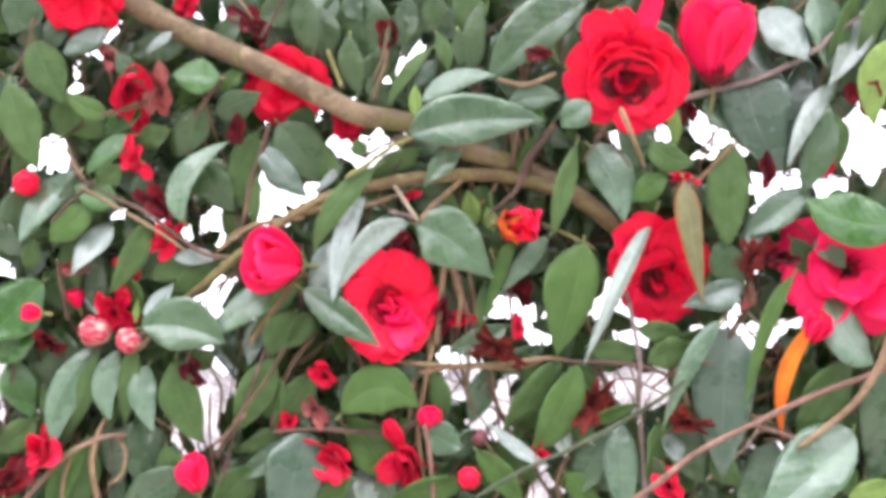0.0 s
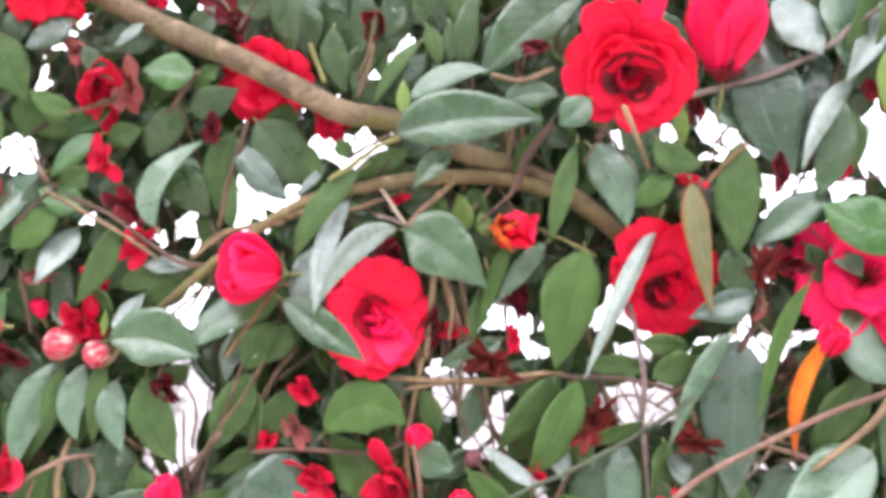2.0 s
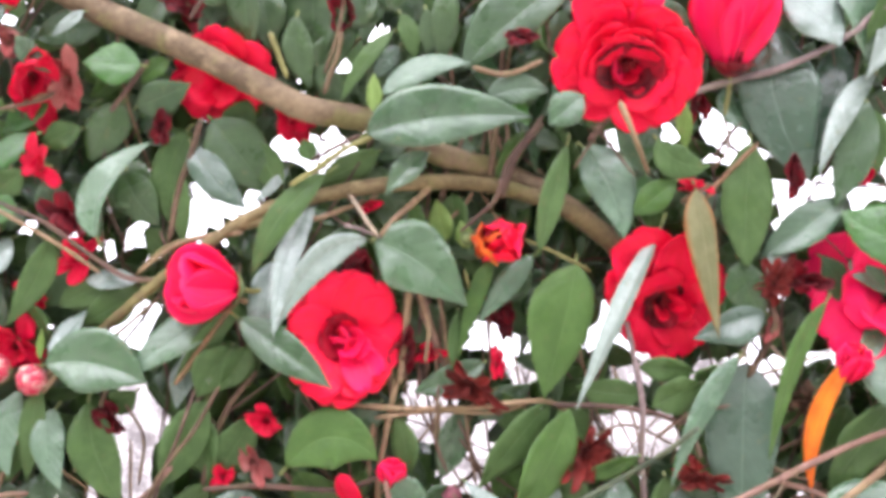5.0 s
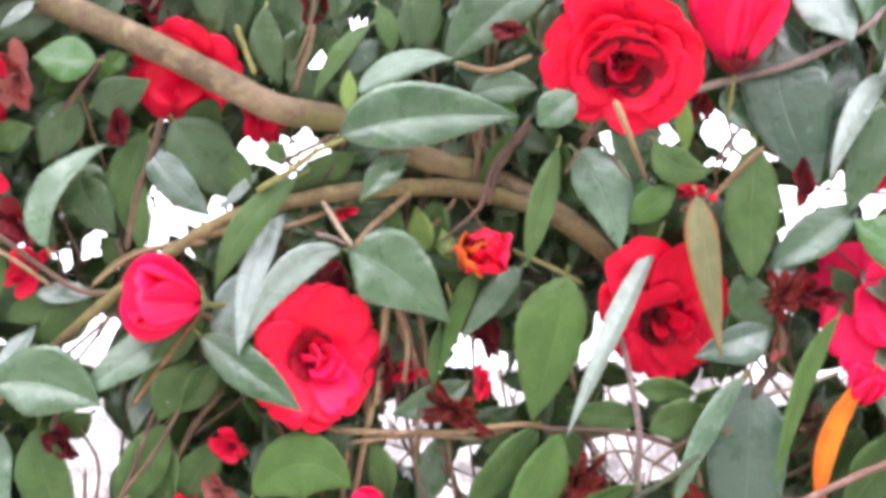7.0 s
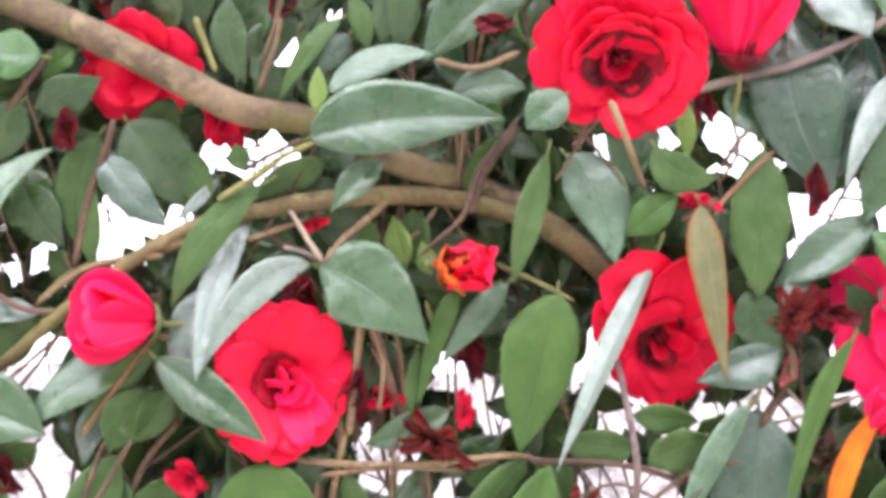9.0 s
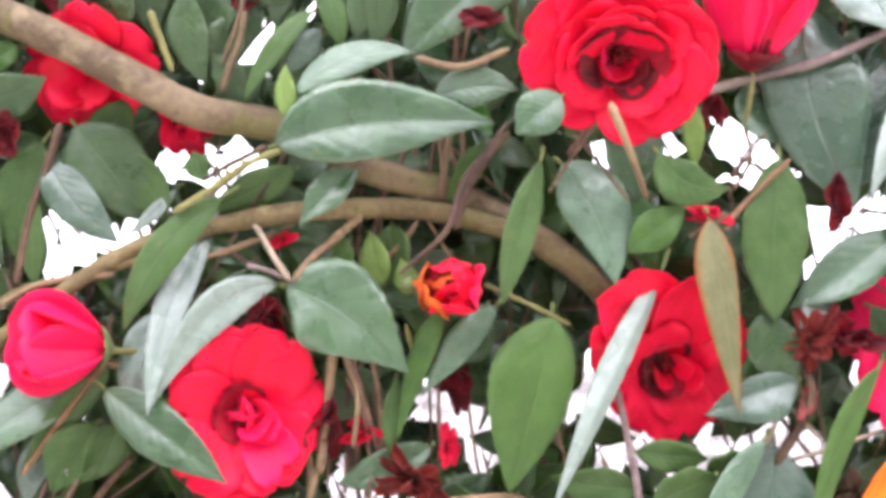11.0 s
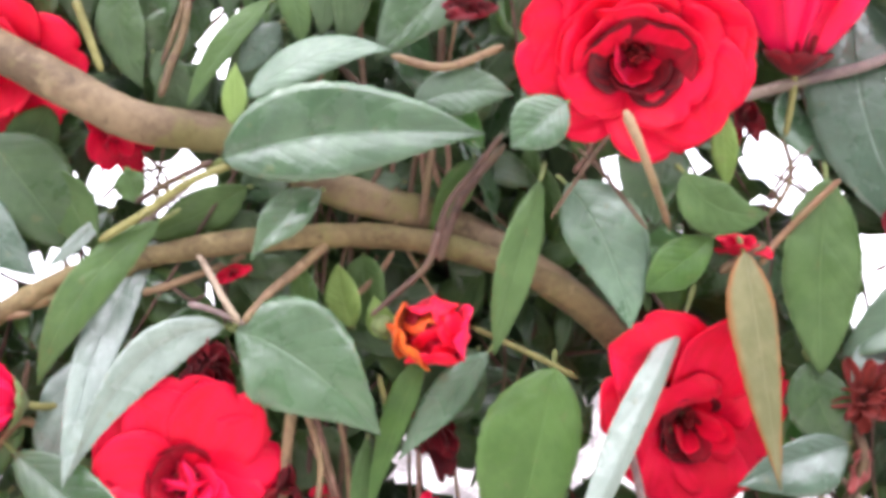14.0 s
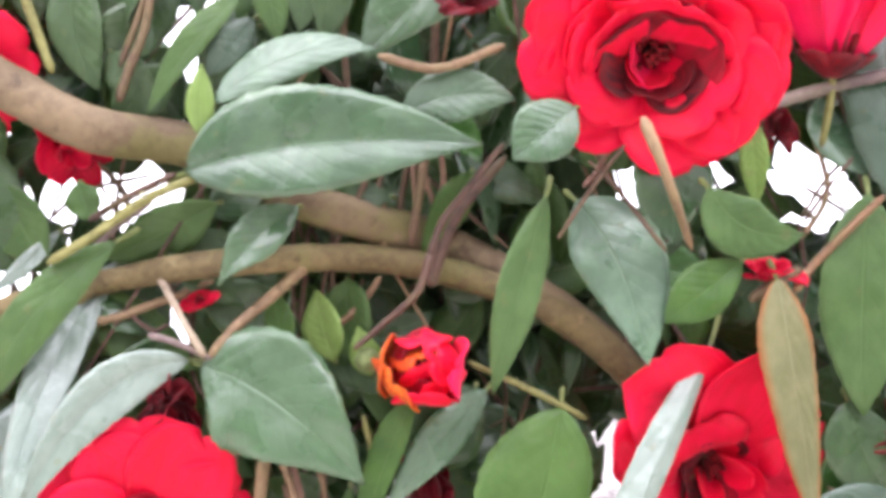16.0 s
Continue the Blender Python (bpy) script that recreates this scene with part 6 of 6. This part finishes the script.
leaf((-0.0394, 0.8544, 1.8818), (-0.0505, 0.8641, 1.8429), 0.0177, "k")
leaf((-0.0154, 0.8581, 1.866), (-0.0239, 0.8643, 1.8411), 0.0144, "g")
leaf((-0.021, 0.8511, 1.8933), (-0.0359, 0.8567, 1.8709), 0.0169, "k")
leaf((-0.3071, 0.9157, 1.6578), (-0.2857, 0.9209, 1.637), 0.0211, "k")
leaf((-0.2059, 0.8672, 1.8087), (-0.2314, 0.8703, 1.7963), 0.0186, "u")
leaf((-0.3263, 0.8706, 1.81), (-0.2963, 0.8701, 1.812), 0.0186, "k")
leaf((-0.1737, 0.9171, 1.6494), (-0.1952, 0.9202, 1.6369), 0.0169, "u")
leaf((-0.0698, 0.9303, 1.557), (-0.0954, 0.9365, 1.5323), 0.0186, "v")
leaf((0.0025, 0.9303, 1.5654), (-0.0188, 0.9355, 1.5447), 0.0169, "k")
leaf((0.056, 0.9112, 1.6484), (0.0752, 0.9184, 1.6193), 0.0194, "u")
leaf((0.1468, 0.9233, 1.5733), (0.168, 0.9315, 1.5403), 0.0211, "k")
leaf((0.2016, 0.9217, 1.5731), (0.2227, 0.9278, 1.5485), 0.0194, "u")
leaf((0.2823, 0.9201, 1.6411), (0.2651, 0.9284, 1.6077), 0.0228, "u")
leaf((0.2645, 0.8953, 1.7325), (0.2817, 0.9036, 1.6991), 0.0186, "k")
leaf((0.0246, 0.8838, 1.7401), (0.0178, 0.8776, 1.7648), 0.0152, "y", -20)
leaf((0.0382, 0.8843, 1.7349), (0.0323, 0.8801, 1.7514), 0.0118, "y", -20)
leaf((0.0068, 0.8814, 1.7443), (0.0026, 0.8763, 1.7648), 0.011, "v")
leaf((-0.0525, 0.8848, 1.721), (-0.0356, 0.8791, 1.748), 0.0169, "k")
leaf((-0.0963, 0.8969, 1.7285), (-0.1049, 0.8907, 1.7536), 0.0169, "g")

# ---------------- rain drops ----------------
drop((0.1426, 0.8918, 1.5932), 0.00135)
drop((0.1265, 0.8959, 1.5866), 0.00127)
drop((0.1091, 0.8984, 1.5775), 0.00135)
drop((0.0891, 0.8996, 1.5682), 0.00118)
drop((0.0705, 0.9008, 1.5608), 0.00127)
drop((-0.2189, 0.9161, 1.5811), 0.00211)
drop((-0.2179, 0.9143, 1.5926), 0.00169)
drop((-0.1911, 0.8563, 1.8137), 0.00127)
drop((-0.1532, 0.8775, 1.7279), 0.00127)
drop((-0.0389, 0.8471, 1.7894), 0.00127)
drop((-0.0537, 0.8538, 1.7776), 0.00127)
drop((0.0998, 0.9054, 1.6325), 0.00148)
drop((0.0847, 0.9018, 1.6362), 0.00127)
drop((-0.1837, 0.8657, 1.7543), 0.00169)
drop((-0.0806, 0.8782, 1.6783), 0.00169)
drop((0.1517, 0.8519, 1.7726), 0.00148)
drop((-0.0079, 0.8712, 1.7112), 0.00127)
drop((0.0046, 0.8734, 1.7104), 0.00127)
drop((0.2411, 0.8581, 1.8368), 0.00169)
drop((-0.1239, 0.8979, 1.6522), 0.00127)


# ---------------- the trunk, off to one side ----------------
trunk_bm = bmesh.new()
tube(trunk_bm, [(-0.72, 1.02, -0.05), (-0.70, 1.0, 0.5), (-0.66, 0.97, 1.1), (-0.56, 0.90, 1.6), (-0.46, 0.85, 1.82), (-0.3526, 0.8155, 1.9492)], [0.026, 0.0087], 16, random.Random(3), 0.03)
part("trunk", trunk_bm, BARK["bark"], bush)

# ---------------- the shaded inside of the bush ----------------
OPEN = []


def opening(x, z, r):
    """A place where the sky shows through the bush."""
    OPEN.append((x, z, r))


opening(-0.0524, 0.0756, 0.0103)
opening(-0.0693, 0.0849, 0.0056)
opening(-0.0355, 0.0756, 0.0046)
opening(-0.12, 0.0406, 0.0066)
opening(-0.1052, 0.0351, 0.0051)
opening(-0.1305, 0.0448, 0.0046)
opening(-0.2636, 0.1162, 0.0041)
opening(-0.2814, 0.0756, 0.0061)
opening(-0.2721, 0.0596, 0.0041)
opening(-0.2932, 0.0773, 0.0035)
opening(-0.2425, 0.1601, 0.0046)
opening(-0.2446, 0.1694, 0.003)
opening(-0.0304, 0.139, 0.0022)
opening(-0.0207, 0.1462, 0.0025)
opening(-0.0376, 0.1272, 0.0025)
opening(0.1969, 0.087, 0.0091)
opening(0.2074, 0.0786, 0.0046)
opening(0.1905, 0.0997, 0.0035)
opening(0.3067, 0.0913, 0.0122)
opening(0.3215, 0.0786, 0.0097)
opening(0.294, 0.0722, 0.0046)
opening(0.2476, 0.0427, 0.0103)
opening(0.2349, 0.0511, 0.0046)
opening(0.2602, 0.0469, 0.0041)
opening(0.161, 0.0925, 0.003)
opening(0.1082, 0.0756, 0.0025)
opening(0.1314, 0.0773, 0.0025)
opening(-0.1741, -0.1052, 0.0127)
opening(-0.1643, -0.0904, 0.008)
opening(-0.1728, -0.1263, 0.0101)
opening(-0.1622, -0.1348, 0.0041)
opening(0.0406, -0.117, 0.0061)
opening(0.0384, -0.1305, 0.0041)
opening(0.0161, -0.0841, 0.0041)
opening(0.011, -0.0946, 0.0041)
opening(0.125, -0.101, 0.0091)
opening(0.1462, -0.1052, 0.0091)
opening(0.1631, -0.1052, 0.0051)
opening(0.1377, -0.0946, 0.0051)
opening(0.0752, -0.0651, 0.0056)
opening(0.0511, -0.0368, 0.0051)
opening(0.0575, -0.0418, 0.0035)
opening(-0.2079, 0.0224, 0.0035)
opening(0.1293, -0.0672, 0.0036)
opening(0.1504, -0.0629, 0.0034)
opening(0.218, -0.046, 0.0038)
opening(0.2349, -0.0629, 0.0034)
opening(0.218, -0.0672, 0.0025)
opening(0.2476, -0.0503, 0.0025)
opening(-0.177, -0.0334, 0.0059)
opening(-0.1622, -0.027, 0.0063)
opening(-0.3261, 0.0173, 0.0046)
opening(-0.3249, -0.0165, 0.0041)
opening(-0.327, -0.1073, 0.0051)
opening(0.0744, -0.1749, 0.0056)
opening(0.2645, -0.0313, 0.0051)
opening(0.2286, -0.1411, 0.0025)
opening(0.2476, -0.1474, 0.0025)
opening(-0.008, 0.1517, 0.0025)
opening(-0.1698, 0.1757, 0.0035)
opening(0.1166, -0.0904, 0.0051)
opening(-0.0608, -0.0807, 0.0025)
opening(0.1926, -0.0629, 0.0035)
opening(0.049, -0.1263, 0.0041)
opening(-0.1749, 0.0173, 0.0025)
opening(0.2835, 0.0553, 0.003)
opening(0.3152, 0.0553, 0.0051)
opening(0.2222, -0.0249, 0.0035)
opening(-0.1834, -0.0883, 0.0042)
opening(-0.1686, -0.0397, 0.0051)
opening(-0.1715, 0.1715, 0.0008)
opening(-0.0237, 0.1441, 0.0008)
opening(-0.3261, 0.0165, 0.0013)
opening(-0.2117, 0.0224, 0.0017)
opening(-0.2374, 0.0258, 0.0017)
opening(-0.1390, 0.0152, 0.0017)
opening(-0.1846, 0.0376, 0.0013)
opening(-0.1690, 0.0165, 0.0017)
opening(-0.0177, 0.0955, 0.0017)
opening(-0.2847, 0.0469, 0.0013)
opening(-0.0439, 0.0300, 0.0017)
opening(-0.0397, -0.0418, 0.0013)
opening(-0.2205, -0.0334, 0.0013)
opening(-0.1453, -0.0503, 0.0013)
opening(0.0511, -0.0841, 0.0017)
opening(0.2053, -0.0503, 0.0017)
opening(0.1673, -0.0841, 0.0017)
opening(0.0955, -0.1517, 0.0017)
opening(-0.0101, -0.1517, 0.0017)
opening(-0.0566, -0.1643, 0.0017)
opening(-0.3185, -0.1094, 0.0021)
opening(-0.1690, -0.0904, 0.0038)
opening(-0.1741, -0.1073, 0.0038)
opening(-0.1648, -0.1212, 0.0034)
opening(0.1250, -0.1043, 0.0025)
opening(0.1386, -0.1052, 0.0021)
opening(0.0406, -0.1052, 0.0034)
opening(0.0744, -0.0722, 0.0021)
opening(0.1441, -0.0651, 0.0013)
opening(0.0701, -0.1728, 0.0046)
opening(0.0084, -0.0798, 0.0034)
opening(-0.3185, -0.0841, 0.0030)
opening(-0.0862, 0.0469, 0.0021)
opening(-0.1622, -0.0722, 0.0038)
opening(-0.1563, -0.0841, 0.0034)
opening(-0.1656, -0.1010, 0.0034)
opening(-0.1876, -0.1390, 0.0017)
opening(-0.3228, -0.0672, 0.0021)
opening(-0.0477, 0.0256, 0.0011)
opening(-0.0404, 0.0260, 0.0011)
opening(-0.0381, 0.0310, 0.0011)
opening(0.0460, -0.0366, 0.0011)
opening(-0.0361, 0.0074, 0.0011)
opening(0.1104, 0.0724, 0.0011)
opening(0.1606, 0.0860, 0.0011)


def inside(x, z, back):
    """From the plan of the bush's front to a place some way back in it."""
    d = 0.91 + back
    s = 1 + back / 0.70
    cx, cz = 0.03, 0.03
    p = Vector((cx + (x - cx) * s, d, cz + (z - cz) * s))
    return pose(0, 0, EYE, TILT) @ p


def clear(x, z, tx, tz, half, slack):
    return all(math.hypot(x + (tx - x) * q - gx, z + (tz - z) * q - gz) > gr * slack + half * 0.75 for gx, gz, gr in OPEN for q in (0.1, 0.5, 0.9))


# open flowers deep in the bush, which no leaf stands before
FACES = [(0.168, 1.706, 0.033), (-0.1177, 1.8505, 0.022)]


def inner_leaves(count, near, far, slack, rng, kinds, single, size=1.0):
    joined = {}
    made = tries = 0
    while made < count and tries < count * 30:
        tries += 1
        x, z = rng.uniform(-0.40, 0.40), rng.uniform(-0.24, 0.24)
        ang = radians(-90 + rng.gauss(0, 55))
        length, width = size * rng.uniform(0.026, 0.046), size * rng.uniform(0.013, 0.023)
        tx, tz = x + math.cos(ang) * length, z + math.sin(ang) * length
        if not clear(x, z, tx, tz, width / 2, slack):
            continue
        back = rng.uniform(near, far)
        kind = rng.choice(kinds)
        a, b = inside(x, z, back), inside(tx, tz, back + rng.uniform(-0.012, 0.012))
        if any(math.hypot(p.x - fx, p.z - fz) < fr for fx, fz, fr in FACES for p in (a, b, (a + b) / 2)):
            continue
        made += 1
        if single:
            leaf(a, b, width * 1.1, kind)
        else:
            bm = joined.setdefault(kind, bmesh.new())
            blade(bm, a, b, width * 1.15, rng.uniform(-50, 50), rng.uniform(0, 0.08), rng.uniform(0.1, 0.4), rng.uniform(-0.06, 0.06), rng, 8, 2)
    for kind, bm in joined.items():
        tagged(part("inner_foliage", bm, LEAF[kind], bush), "", "", "", "stuff")


def inner_twigs(count, near, far, rng, kind):
    bm = bmesh.new()
    made = 0
    for tries in range(count * 20):
        x, z = rng.uniform(-0.38, 0.38), rng.uniform(-0.20, 0.24)
        ang = radians(-90 + rng.gauss(0, 28))
        length = rng.uniform(0.05, 0.13)
        tx, tz = x + math.cos(ang) * length, z + math.sin(ang) * length
        if made >= count:
            break
        made += 1
        back = rng.uniform(near, far)
        a, b = inside(x, z, back), inside(tx, tz, back)
        mid = (a + b) / 2 + Vector((rng.uniform(-0.008, 0.008), 0, rng.uniform(-0.006, 0.006)))
        tube(bm, [a, mid, b], [rng.uniform(0.0006, 0.0014), 0.0006], 5)
    tagged(part("inner_twig", bm, BARK[kind], bush), "", "", "", "stuff")


inner_leaves(150, 0.014, 0.03, 0.9, random.Random(5), "uekgvgt", True, 0.9)
inner_leaves(1300, 0.028, 0.055, 0.8, random.Random(6), "kkguv", False)
inner_leaves(1500, 0.055, 0.10, 0.9, random.Random(7), "kkgv", False)
inner_leaves(900, 0.026, 0.055, 0.8, random.Random(9), "kkgu", False, 0.55)
inner_leaves(1300, 0.11, 0.2, 1.25, random.Random(10), "kkg", False, 1.5)
inner_twigs(140, 0.008, 0.05, random.Random(8), "brown")
inner_twigs(70, 0.008, 0.04, random.Random(18), "tan")
inner_twigs(150, 0.05, 0.10, random.Random(28), "dark")
inner_twigs(70, 0.006, 0.04, random.Random(28), "dark")


# ---------------- the rest of the bush, to its foot, and leaves added to shade it ---
# unseen leaves added overhead to keep sky light off the upper bush
def shade_crown(count, rng):
    joined = {}
    for n in range(count):
        x, z = rng.uniform(-0.95, 0.95), rng.uniform(1.99, 2.55)
        y = rng.uniform(0.64 + 0.15 * (z - 1.99), 1.30)
        ang = radians(-90 + rng.gauss(0, 60))
        length = rng.uniform(0.05, 0.085)
        a = Vector((x, y, z + 0.05))
        bm = joined.setdefault(rng.choice("kgu"), bmesh.new())
        blade(bm, a, a + Vector((math.cos(ang) * length, rng.uniform(-0.04, 0.02), math.sin(ang) * length)), length * 0.5, rng.uniform(-60, 60), 0.04, 0.25, 0.0, rng, 6, 2)
    for kind, bm in joined.items():
        tagged(part("outer_foliage", bm, LEAF[kind], bush), "", "", "", "stuff")


def skirt(count, rng):
    joined = {}
    for n in range(count):
        x, z = rng.uniform(-0.95, 0.95), rng.uniform(0.35, 2.0)
        if abs(x) < 0.44 and z > 1.40:
            continue
        y = 0.98 + 0.25 * (1.5 - z) * 0.2 + rng.uniform(-0.16, 0.22)
        ang = radians(-90 + rng.gauss(0, 55))
        length = rng.uniform(0.05, 0.09)
        a = Vector((x, y, z))
        bm = joined.setdefault(rng.choice("kgu"), bmesh.new())
        blade(bm, a, a + Vector((math.cos(ang) * length, rng.uniform(-0.03, 0.03), math.sin(ang) * length)), length * 0.5, rng.uniform(-50, 50), 0.04, 0.25, 0.0, rng, 6, 2)
    for kind, bm in joined.items():
        tagged(part("outer_foliage", bm, LEAF[kind], bush), "", "", "", "stuff")


skirt(2600, random.Random(14))
shade_crown(1500, random.Random(15))
for x, lean in ((-0.3, 0.05), (0.05, -0.04), (0.35, 0.06), (0.62, -0.05)):
    bm = bmesh.new()
    tube(bm, [(x, 1.05, -0.05), (x + lean, 1.04, 0.6), (x + lean * 2.2, 1.08, 1.15), (x + lean * 3, 1.14, 1.45)], [0.02, 0.008], 12, random.Random(int(x * 100) + 50), 0.03)
    part("trunk", bm, BARK["bark"], bush)
